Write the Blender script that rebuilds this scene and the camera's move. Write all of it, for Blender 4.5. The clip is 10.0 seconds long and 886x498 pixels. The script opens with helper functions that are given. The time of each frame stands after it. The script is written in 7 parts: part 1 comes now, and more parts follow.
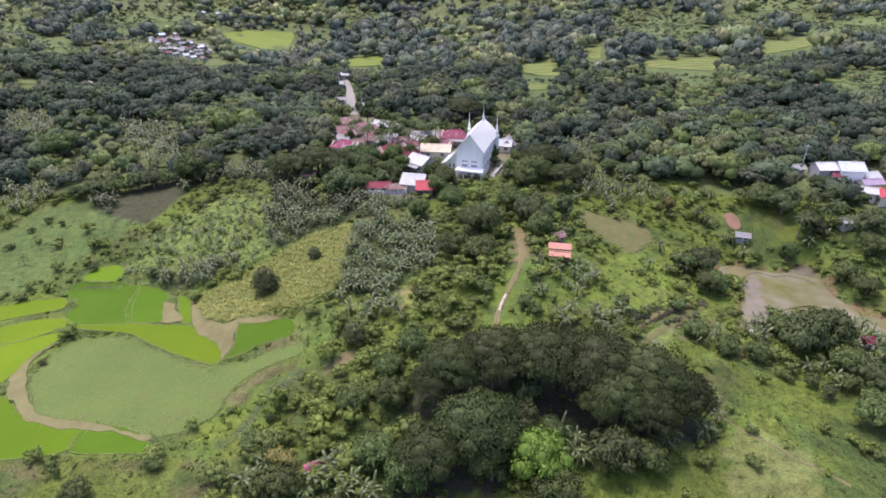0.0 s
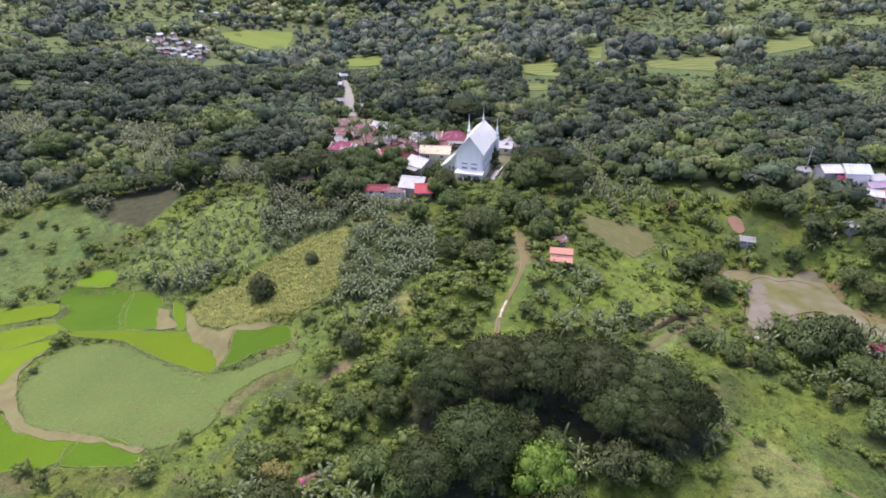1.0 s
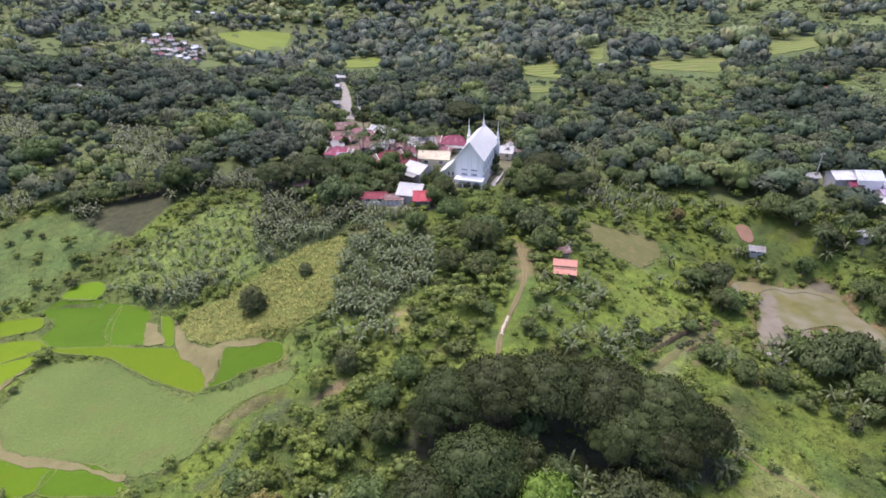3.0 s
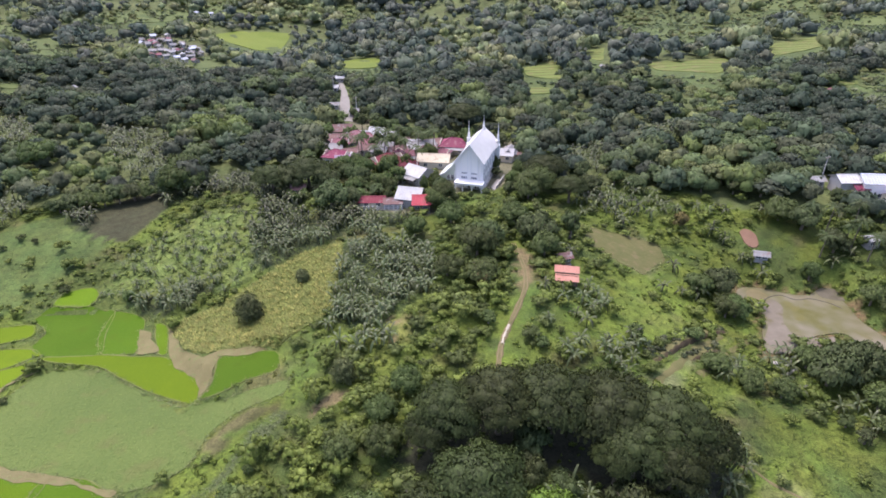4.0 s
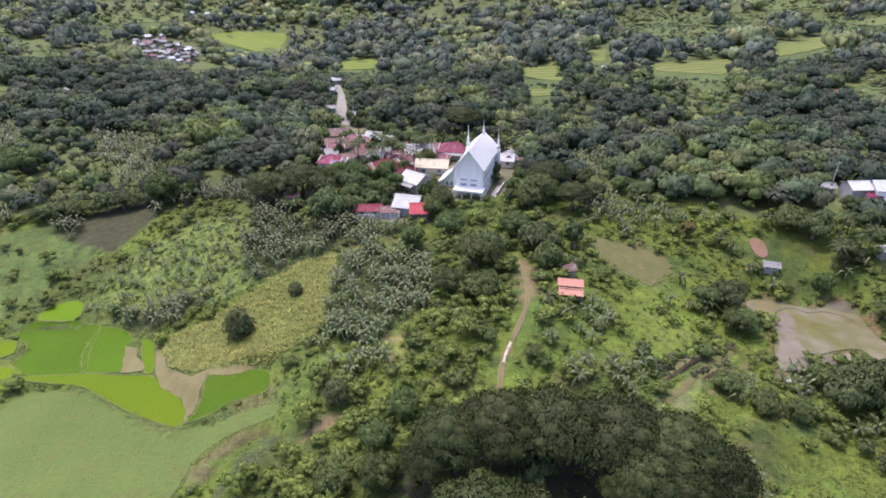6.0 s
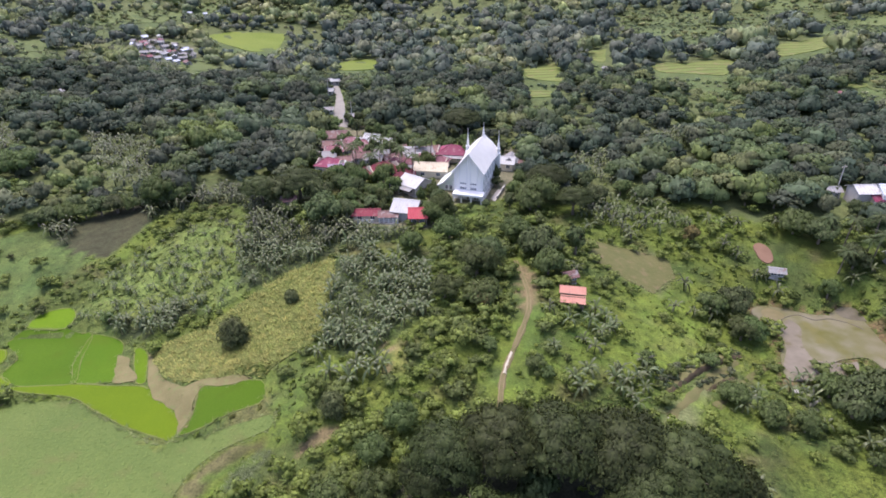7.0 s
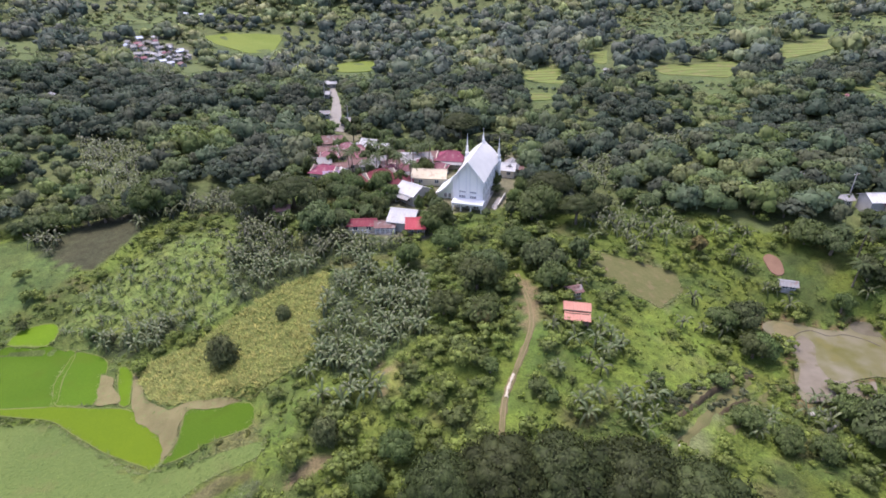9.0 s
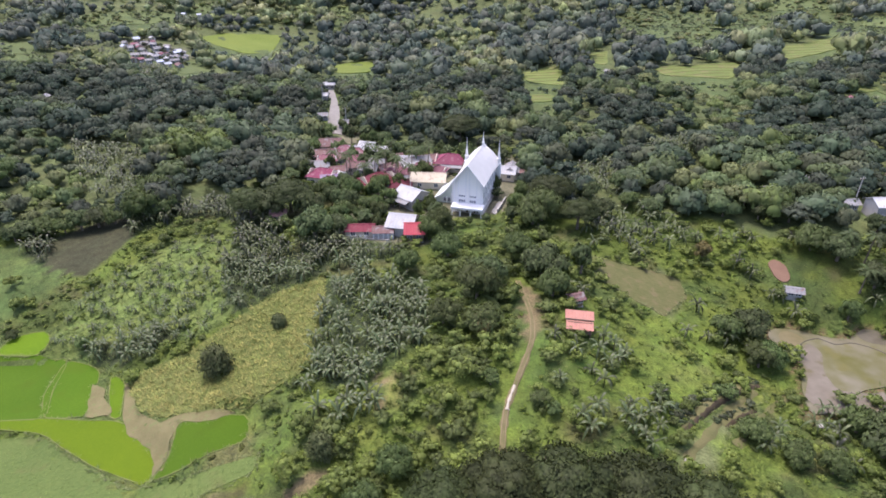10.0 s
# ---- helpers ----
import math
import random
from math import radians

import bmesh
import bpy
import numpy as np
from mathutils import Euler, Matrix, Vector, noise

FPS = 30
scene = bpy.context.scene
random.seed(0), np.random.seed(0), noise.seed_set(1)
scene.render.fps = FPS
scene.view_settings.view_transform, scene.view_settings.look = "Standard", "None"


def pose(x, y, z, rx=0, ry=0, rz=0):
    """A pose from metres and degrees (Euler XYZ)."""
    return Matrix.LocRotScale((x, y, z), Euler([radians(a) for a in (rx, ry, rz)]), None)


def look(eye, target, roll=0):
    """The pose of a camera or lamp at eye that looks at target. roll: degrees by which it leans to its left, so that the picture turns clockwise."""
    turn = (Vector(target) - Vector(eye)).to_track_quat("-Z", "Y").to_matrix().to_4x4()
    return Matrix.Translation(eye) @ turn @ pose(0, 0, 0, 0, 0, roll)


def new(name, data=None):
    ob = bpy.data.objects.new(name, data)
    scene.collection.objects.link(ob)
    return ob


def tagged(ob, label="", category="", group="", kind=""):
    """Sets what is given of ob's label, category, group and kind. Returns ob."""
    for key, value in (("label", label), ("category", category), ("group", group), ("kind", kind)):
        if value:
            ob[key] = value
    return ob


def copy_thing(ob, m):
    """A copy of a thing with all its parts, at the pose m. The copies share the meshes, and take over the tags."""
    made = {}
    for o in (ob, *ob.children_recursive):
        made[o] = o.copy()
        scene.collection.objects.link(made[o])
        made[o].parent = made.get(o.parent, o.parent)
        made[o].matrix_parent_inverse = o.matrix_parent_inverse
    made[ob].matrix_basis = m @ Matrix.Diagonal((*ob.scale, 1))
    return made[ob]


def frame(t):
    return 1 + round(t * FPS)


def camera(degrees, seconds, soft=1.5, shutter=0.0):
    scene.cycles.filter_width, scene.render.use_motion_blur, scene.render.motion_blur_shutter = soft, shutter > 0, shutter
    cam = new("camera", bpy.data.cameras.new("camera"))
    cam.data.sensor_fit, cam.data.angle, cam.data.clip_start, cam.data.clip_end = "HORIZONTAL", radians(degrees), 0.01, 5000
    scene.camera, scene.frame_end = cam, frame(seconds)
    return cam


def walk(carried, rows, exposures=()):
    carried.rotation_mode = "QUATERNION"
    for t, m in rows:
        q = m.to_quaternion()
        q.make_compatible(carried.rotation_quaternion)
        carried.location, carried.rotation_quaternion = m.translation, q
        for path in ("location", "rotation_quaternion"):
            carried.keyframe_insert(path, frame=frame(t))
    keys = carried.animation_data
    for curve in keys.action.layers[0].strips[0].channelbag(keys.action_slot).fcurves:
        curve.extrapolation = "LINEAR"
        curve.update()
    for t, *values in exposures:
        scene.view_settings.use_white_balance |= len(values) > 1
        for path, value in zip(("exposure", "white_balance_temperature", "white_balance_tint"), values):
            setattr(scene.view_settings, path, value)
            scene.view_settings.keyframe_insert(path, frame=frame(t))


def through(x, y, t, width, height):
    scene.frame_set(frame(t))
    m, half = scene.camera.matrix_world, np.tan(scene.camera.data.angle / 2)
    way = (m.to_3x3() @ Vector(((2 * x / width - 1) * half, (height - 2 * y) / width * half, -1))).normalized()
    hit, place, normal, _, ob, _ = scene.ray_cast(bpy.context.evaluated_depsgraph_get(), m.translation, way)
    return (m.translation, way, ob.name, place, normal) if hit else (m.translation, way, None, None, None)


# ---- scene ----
import collections
from mathutils import geometry

# camera: level, straight flight towards the village
EXPO = 1.34
cam = camera(74.0, 10.0, soft=1.7)
PATH = [
    (0.0, 0.00, -28.21, 0.01, 1.731),
    (1.0, 2.85, -28.28, 0.03, 1.695),
    (2.5, 7.27, -28.33, 0.05, 1.665),
    (4.0, 11.75, -28.37, 0.06, 1.634),
    (5.5, 16.22, -28.43, 0.08, 1.572),
    (7.0, 20.83, -28.48, 0.10, 1.492),
    (8.5, 25.45, -28.50, 0.11, 1.425),
    (10.0, 30.0, -28.523, 0.095, 1.360),
]
walk(cam, [(t, pose(0.0, y, 78.0, 90 + pitch, roll, yaw)) for t, y, pitch, roll, yaw in PATH], [(0.0, EXPO, 6100, 23), (10.0, EXPO, 6100, 23)])

# light: a high sun behind and to one side of the village, thin cloud
SUN_TO = Vector((-0.26, 0.36, 1.25)).normalized()
world = bpy.data.worlds.new("sky")
scene.world = world
world.use_nodes = True
wn, wl = world.node_tree.nodes, world.node_tree.links
sky = wn.new("ShaderNodeTexSky")
sky.sky_type = "NISHITA"
sky.sun_disc = False
sky.sun_elevation = math.asin(SUN_TO.z)
sky.sun_rotation = math.atan2(SUN_TO.x, SUN_TO.y)
sky.air_density, sky.dust_density, sky.ozone_density = 0.8, 4.0, 0.8
wl.new(sky.outputs[0], wn["Background"].inputs[0])
wn["Background"].inputs[1].default_value = 0.15
sun = new("sun", bpy.data.lights.new("sun", "SUN"))
sun.data.energy, sun.data.angle, sun.data.color = 1.2, radians(7), (1.0, 0.95, 0.86)
sun.matrix_world = look(SUN_TO * 300, (0, 0, 0))

# ---- materials ----
def nodes_of(name):
    m = bpy.data.materials.new(name)
    m.use_nodes = True
    return m, m.node_tree.nodes, m.node_tree.links, m.node_tree.nodes["Principled BSDF"]


def surface(name, a, b, scale=1.0, rough=0.8, bump=0.3, metal=0.0, fine=9.0, spots=None, stretch=(1, 1, 1), per_object=0.0, gloss=0.5):
    """Two colours mixed by noise at two scales, with relief; spots: a third colour in patches."""
    m, n, l, p = nodes_of(name)
    co = n.new("ShaderNodeTexCoord")
    mp = n.new("ShaderNodeMapping")
    mp.inputs["Scale"].default_value = stretch
    l.new(co.outputs["Object"], mp.inputs[0])
    big, small = n.new("ShaderNodeTexNoise"), n.new("ShaderNodeTexNoise")
    for t, s, d in ((big, scale, 4), (small, scale * fine, 3)):
        t.inputs["Scale"].default_value, t.inputs["Detail"].default_value = s, d
        l.new(mp.outputs[0], t.inputs["Vector"])
    mix = n.new("ShaderNodeMix")
    mix.data_type = "RGBA"
    mix.inputs[6].default_value, mix.inputs[7].default_value = (*a, 1), (*b, 1)
    ramp = n.new("ShaderNodeMapRange")
    ramp.inputs[1].default_value, ramp.inputs[2].default_value = 0.32, 0.68
    half = n.new("ShaderNodeMath")
    half.operation = "MULTIPLY_ADD"
    half.inputs[1].default_value, half.inputs[2].default_value = 0.45, 0.0
    add = n.new("ShaderNodeMath")
    add.operation = "MULTIPLY_ADD"
    add.inputs[1].default_value = 0.55
    l.new(small.outputs[0], half.inputs[0])
    l.new(big.outputs[0], add.inputs[0])
    l.new(half.outputs[0], add.inputs[2])
    l.new(add.outputs[0], ramp.inputs[0])
    l.new(ramp.outputs[0], mix.inputs[0])
    colour = mix.outputs[2]
    if spots:
        third = n.new("ShaderNodeTexNoise")
        third.inputs["Scale"].default_value, third.inputs["Detail"].default_value = scale * 2.3, 5
        l.new(mp.outputs[0], third.inputs["Vector"])
        cut = n.new("ShaderNodeMapRange")
        cut.inputs[1].default_value, cut.inputs[2].default_value = 0.55, 0.66
        l.new(third.outputs[0], cut.inputs[0])
        mix2 = n.new("ShaderNodeMix")
        mix2.data_type = "RGBA"
        mix2.inputs[7].default_value = (*spots, 1)
        l.new(cut.outputs[0], mix2.inputs[0])
        l.new(colour, mix2.inputs[6])
        colour = mix2.outputs[2]
    if per_object:
        info = n.new("ShaderNodeObjectInfo")
        val = n.new("ShaderNodeMapRange")
        val.inputs[3].default_value, val.inputs[4].default_value = 1 - per_object, 1 + per_object
        hsv = n.new("ShaderNodeHueSaturation")
        l.new(info.outputs["Random"], val.inputs[0])
        l.new(val.outputs[0], hsv.inputs["Value"])
        l.new(colour, hsv.inputs["Color"])
        colour = hsv.outputs[0]
    l.new(colour, p.inputs["Base Color"])
    p.inputs["Roughness"].default_value, p.inputs["Metallic"].default_value = rough, metal
    p.inputs["Specular IOR Level"].default_value = gloss
    if bump:
        bm_ = n.new("ShaderNodeBump")
        bm_.inputs["Strength"].default_value = bump
        bm_.inputs["Distance"].default_value = 0.3 / (scale * fine) if scale * fine > 1 else 0.2
        l.new(small.outputs[0], bm_.inputs["Height"])
        l.new(bm_.outputs[0], p.inputs["Normal"])
    return m


def foliage(name, through=0.3, rough=0.65, spread=0.22, gloss=0.22):
    """Leaves: the mesh's own tint, varied leaf by leaf and plant by plant; some light comes through."""
    m, n, l, p = nodes_of(name)
    at = n.new("ShaderNodeAttribute")
    at.attribute_name = "tint"
    geo, info = n.new("ShaderNodeNewGeometry"), n.new("ShaderNodeObjectInfo")
    v1, v2, v3 = n.new("ShaderNodeMapRange"), n.new("ShaderNodeMapRange"), n.new("ShaderNodeMapRange")
    v1.inputs[3].default_value, v1.inputs[4].default_value = 1 - spread, 1 + spread
    v2.inputs[3].default_value, v2.inputs[4].default_value = 0.75, 1.25
    v3.inputs[3].default_value, v3.inputs[4].default_value = 0.485, 0.515
    l.new(geo.outputs["Random Per Island"], v1.inputs[0])
    l.new(info.outputs["Random"], v2.inputs[0])
    l.new(info.outputs["Random"], v3.inputs[0])
    mul = n.new("ShaderNodeMath")
    mul.operation = "MULTIPLY"
    l.new(v1.outputs[0], mul.inputs[0])
    l.new(v2.outputs[0], mul.inputs[1])
    hsv = n.new("ShaderNodeHueSaturation")
    l.new(at.outputs["Color"], hsv.inputs["Color"])
    l.new(mul.outputs[0], hsv.inputs["Value"])
    l.new(v3.outputs[0], hsv.inputs["Hue"])
    l.new(hsv.outputs[0], p.inputs["Base Color"])
    p.inputs["Roughness"].default_value = rough
    p.inputs["Specular IOR Level"].default_value = gloss
    tr, mx = n.new("ShaderNodeBsdfTranslucent"), n.new("ShaderNodeMixShader")
    mx.inputs[0].default_value = through
    l.new(hsv.outputs[0], tr.inputs[0])
    l.new(p.outputs[0], mx.inputs[1])
    l.new(tr.outputs[0], mx.inputs[2])
    l.new(mx.outputs[0], n["Material Output"].inputs[0])
    return m


def earth(name):
    """The ground: a tint for each kind of cover, broken by noise at three scales."""
    m, n, l, p = nodes_of(name)
    at, co = n.new("ShaderNodeAttribute"), n.new("ShaderNodeTexCoord")
    at.attribute_name = "tint"
    val = None
    for s, lo, hi in ((0.06, 0.8, 1.2), (0.5, 0.75, 1.25), (2.6, 0.7, 1.3)):
        t, r = n.new("ShaderNodeTexNoise"), n.new("ShaderNodeMapRange")
        t.inputs["Scale"].default_value, t.inputs["Detail"].default_value = s, 4
        r.inputs[1].default_value, r.inputs[2].default_value = 0.3, 0.7
        r.inputs[3].default_value, r.inputs[4].default_value = lo, hi
        l.new(co.outputs["Object"], t.inputs["Vector"])
        l.new(t.outputs[0], r.inputs[0])
        if val is None:
            val = r.outputs[0]
        else:
            k = n.new("ShaderNodeMath")
            k.operation = "MULTIPLY"
            l.new(val, k.inputs[0])
            l.new(r.outputs[0], k.inputs[1])
            val = k.outputs[0]
    hue = n.new("ShaderNodeMapRange")
    hue.inputs[1].default_value, hue.inputs[2].default_value = 0.3, 0.7
    hue.inputs[3].default_value, hue.inputs[4].default_value = 0.478, 0.508
    t2 = n.new("ShaderNodeTexNoise")
    t2.inputs["Scale"].default_value, t2.inputs["Detail"].default_value = 0.16, 4
    l.new(co.outputs["Object"], t2.inputs["Vector"])
    l.new(t2.outputs[0], hue.inputs[0])
    hsv = n.new("ShaderNodeHueSaturation")
    l.new(at.outputs["Color"], hsv.inputs["Color"])
    l.new(val, hsv.inputs["Value"])
    l.new(hue.outputs[0], hsv.inputs["Hue"])
    l.new(hsv.outputs[0], p.inputs["Base Color"])
    p.inputs["Roughness"].default_value = 0.9
    p.inputs["Specular IOR Level"].default_value = 0.2
    b = n.new("ShaderNodeBump")
    b.inputs["Strength"].default_value, b.inputs["Distance"].default_value = 0.6, 0.25
    l.new(t.outputs[0], b.inputs["Height"])
    l.new(b.outputs[0], p.inputs["Normal"])
    return m


EARTH = earth("grassy_earth")
LEAF = foliage("leaves", 0.3, 0.65, 0.42)
LEAF_BANANA = foliage("banana_leaves", 0.22, 0.38, 0.7, 0.34)
GRASS = foliage("grass_blades", 0.35, 0.6, 0.3)
BARK = surface("bark", (0.11, 0.085, 0.06), (0.2, 0.17, 0.13), 1.5, 0.9, 0.6, stretch=(4, 4, 1))
STEM = surface("banana_stem", (0.12, 0.14, 0.05), (0.22, 0.17, 0.08), 2.0, 0.6, 0.2, stretch=(4, 4, 1))
RICE = surface("young_rice", (0.058, 0.114, 0.003), (0.086, 0.148, 0.004), 0.07, 0.8, 0.5, fine=40, spots=(0.08, 0.126, 0.004), per_object=0.15, gloss=0.1)
RICE_DEEP = surface("deep_green_rice", (0.044, 0.094, 0.003), (0.062, 0.116, 0.005), 0.07, 0.8, 0.5, fine=40, spots=(0.052, 0.096, 0.004), per_object=0.15, gloss=0.1)
RICE_PALE = surface("yellowing_rice", (0.074, 0.124, 0.003), (0.1, 0.15, 0.004), 0.07, 0.8, 0.5, fine=40, spots=(0.085, 0.135, 0.004), per_object=0.15, gloss=0.1)
CANE = surface("cane_grass", (0.072, 0.11, 0.026), (0.104, 0.14, 0.035), 0.08, 0.75, 0.8, fine=22, spots=(0.096, 0.118, 0.033), gloss=0.12)
MAIZE_SOIL = surface("dry_maize_ground", (0.09, 0.118, 0.03), (0.135, 0.142, 0.042), 0.25, 0.85, 0.8, fine=12, gloss=0.12)
SOIL = surface("bare_soil", (0.125, 0.113, 0.050), (0.172, 0.154, 0.074), 0.4, 0.95, 0.5, fine=9, spots=(0.14, 0.15, 0.06), gloss=0.12)
BUND = surface("grassy_bank", (0.10, 0.135, 0.03), (0.15, 0.16, 0.055), 0.8, 0.9, 0.5, gloss=0.12)
PALE_FIELD = surface("pale_open_grass", (0.074, 0.104, 0.036), (0.108, 0.134, 0.046), 0.06, 0.85, 0.4, fine=14, per_object=0.2, gloss=0.12)
TERRACED = surface("terraced_grass", (0.09, 0.125, 0.03), (0.128, 0.155, 0.044), 0.08, 0.85, 0.4, fine=14, spots=(0.14, 0.14, 0.055), per_object=0.15, gloss=0.12)
FIELD = surface("ripening_field", (0.10, 0.145, 0.02), (0.15, 0.185, 0.032), 0.05, 0.8, 0.4, fine=14, per_object=0.15, gloss=0.12)
TILLED = surface("dark_tilled_soil", (0.05, 0.06, 0.03), (0.07, 0.08, 0.038), 0.4, 0.95, 0.5, stretch=(1, 3, 1), gloss=0.12)
RED_SOIL = surface("red_brown_soil", (0.14, 0.085, 0.056), (0.19, 0.118, 0.08), 0.5, 0.95, 0.4, gloss=0.12)
MARSH = surface("wet_marsh", (0.078, 0.086, 0.026), (0.112, 0.106, 0.042), 0.2, 0.8, 0.4, fine=8, spots=(0.125, 0.106, 0.05), gloss=0.15)
# the grey-pink tone paints sky sheen into the water's colour
WATER = surface("muddy_water", (0.082, 0.082, 0.012), (0.178, 0.160, 0.118), 0.085, 0.4, 0.02, fine=3, spots=(0.118, 0.108, 0.035), gloss=0.12)
# sky reflection as a pale grey-pink colour, for a sheet on the pond
SKY_SHEEN = surface("pale_sky_sheen", (0.125, 0.108, 0.076), (0.172, 0.15, 0.116), 0.14, 0.5, 0.02, fine=4, spots=(0.115, 0.102, 0.055), gloss=0.12)
SILT_DARK = surface("dark_silt", (0.082, 0.072, 0.046), (0.125, 0.112, 0.082), 0.2, 0.5, 0.05, fine=4, gloss=0.2)
SHALLOW = surface("tan_shallows", (0.115, 0.1, 0.042), (0.155, 0.13, 0.066), 0.2, 0.4, 0.02, fine=4, gloss=0.2)
ROAD = surface("worn_concrete", (0.15, 0.14, 0.12), (0.22, 0.205, 0.18), 0.5, 0.9, 0.2)
CUT_EARTH = surface("cut_earth", (0.05, 0.042, 0.026), (0.10, 0.075, 0.045), 0.5, 0.95, 0.5, gloss=0.1)
BARE_GRASS = surface("worn_grass", (0.105, 0.105, 0.042), (0.16, 0.132, 0.07), 0.5, 0.95, 0.4, gloss=0.12)
PALE_YARD = surface("dusty_concrete", (0.26, 0.25, 0.22), (0.36, 0.34, 0.31), 0.5, 0.9, 0.2, spots=(0.2, 0.18, 0.14))
PALE_SLAB = surface("pale_concrete", (0.34, 0.31, 0.23), (0.45, 0.41, 0.32), 0.5, 0.9, 0.2)
FAINT = surface("faintly_worn_grass", (0.088, 0.096, 0.034), (0.138, 0.122, 0.056), 0.5, 0.95, 0.4, gloss=0.12)
TRACK = surface("trodden_track", (0.14, 0.12, 0.06), (0.23, 0.185, 0.105), 0.35, 0.95, 0.4, gloss=0.12)
WHITE = surface("white_paint", (0.76, 0.75, 0.73), (0.83, 0.82, 0.80), 0.3, 0.6, 0.05)
WHITE_ROOF = surface("white_roof_sheet", (0.48, 0.475, 0.45), (0.56, 0.55, 0.525), 0.5, 0.5, 0.08)
PALE_BLUE = surface("pale_blue_wall", (0.83, 0.81, 0.765), (0.88, 0.86, 0.815), 0.4, 0.7, 0.05)
PALE_GREEN = surface("pale_green_sheet", (0.50, 0.58, 0.50), (0.60, 0.66, 0.58), 0.5, 0.6, 0.1)
PANE = surface("dark_pane", (0.05, 0.06, 0.08), (0.09, 0.10, 0.12), 1.0, 0.12, 0.0)
WOOD = surface("weathered_wood", (0.16, 0.11, 0.07), (0.27, 0.2, 0.14), 1.2, 0.85, 0.3, stretch=(1, 1, 5))
BLOCK = surface("bare_block_wall", (0.32, 0.31, 0.29), (0.45, 0.43, 0.40), 0.7, 0.9, 0.3)
CREAM = surface("cream_wall", (0.55, 0.48, 0.36), (0.66, 0.60, 0.48), 0.5, 0.85, 0.15)


def roof_paint(name, a, b, rust=(0.22, 0.10, 0.06)):
    return surface(name, a, b, 0.35, 0.72, 0.25, fine=12, spots=rust, per_object=0.12, gloss=0.25)


ROOFS = {
    "white": roof_paint("pale_zinc_roof", (0.33, 0.335, 0.335), (0.48, 0.48, 0.475), (0.36, 0.345, 0.325)),
    "red": roof_paint("red_roof_sheet", (0.31, 0.04, 0.055), (0.38, 0.07, 0.085), (0.27, 0.08, 0.075)),
    "crimson": roof_paint("dull_crimson_roof", (0.15, 0.02, 0.035), (0.21, 0.04, 0.052), (0.22, 0.12, 0.11)),
    "pink": roof_paint("faded_pink_roof", (0.36, 0.16, 0.115), (0.43, 0.22, 0.165), (0.32, 0.16, 0.12)),
    "dusty": roof_paint("dusty_pink_roof", (0.17, 0.065, 0.08), (0.24, 0.105, 0.118), (0.24, 0.19, 0.185)),
    "maroon": roof_paint("maroon_roof_sheet", (0.10, 0.012, 0.024), (0.14, 0.025, 0.035), (0.10, 0.035, 0.03)),
    "magenta": roof_paint("magenta_roof_sheet", (0.15, 0.022, 0.052), (0.21, 0.05, 0.085), (0.24, 0.11, 0.125)),
    "rust": roof_paint("rusty_roof_sheet", (0.13, 0.072, 0.066), (0.20, 0.118, 0.105), (0.24, 0.21, 0.20)),
    "cream": roof_paint("cream_roof_sheet", (0.40, 0.35, 0.25), (0.48, 0.43, 0.33), (0.33, 0.27, 0.2)),
    "grey": roof_paint("grey_roof_sheet", (0.19, 0.19, 0.19), (0.28, 0.28, 0.275), (0.22, 0.16, 0.14)),
    "lavender": roof_paint("lavender_roof_sheet", (0.26, 0.19, 0.29), (0.36, 0.28, 0.36), (0.33, 0.27, 0.3)),
    "blue": roof_paint("pale_blue_roof", (0.40, 0.44, 0.52), (0.50, 0.53, 0.58), (0.42, 0.42, 0.43)),
}

# ---- outlines of the fields and woods in plan ----
ZONES = collections.defaultdict(list)
ZONES["paddy"].append([(-98.7, 121), (-95, 124.6), (-79.9, 124.7), (-77.8, 115), (-74.1, 107.1), (-85.5, 106.2), (-92.4, 110.7), (-91.1, 115.7), (-95, 118.7)])
ZONES["paddy"].append([(-80.5, 124.3), (-74.5, 122.7), (-71.3, 120.8), (-67, 107.9), (-74.8, 107.2), (-78.6, 113.5)])
ZONES["paddy"].append([(-95.7, 124.4), (-96.1, 130.2), (-89.9, 133.5), (-86.5, 129.4), (-86.1, 124.2)])
ZONES["paddy"].append([(-116, 110.3), (-110.7, 114.7), (-103.1, 118), (-96.3, 119.6), (-93.8, 114.5), (-96.5, 113.3), (-106.9, 108.7), (-110.9, 103.5)])
ZONES["paddy"].append([(-107.2, 98.6), (-104.6, 106.1), (-96.8, 110.1), (-89.8, 110.2), (-87.7, 107.9), (-93.2, 102.8), (-99.7, 98.7), (-101.3, 91.2)])
ZONES["paddy"].append([(-100.2, 89.6), (-99.6, 99.2), (-92.3, 103), (-86.8, 106.1), (-87, 103.8), (-89.3, 96.3), (-90.1, 88.1), (-94, 82.2)])
ZONES["paddy"].append([(-88, 105.8), (-75.2, 107.4), (-58.9, 106.8), (-55.7, 103.1), (-49.4, 98.9), (-47.8, 92.5), (-60.2, 97), (-72.9, 103.8), (-81.8, 104.6)])
ZONES["paddy"].append([(-68.6, 119.3), (-64.8, 118), (-60.1, 107.5), (-62.5, 107.2)])
ZONES["paddy"].append([(-48.0, 105.2), (-42.0, 105.8), (-36.6, 106.9), (-35.1, 102.7), (-34.9, 99.9), (-40.1, 97.7), (-43.3, 94.0), (-47.3, 91.5), (-46.4, 94.2), (-46.2, 97.2), (-47.5, 101.5)])
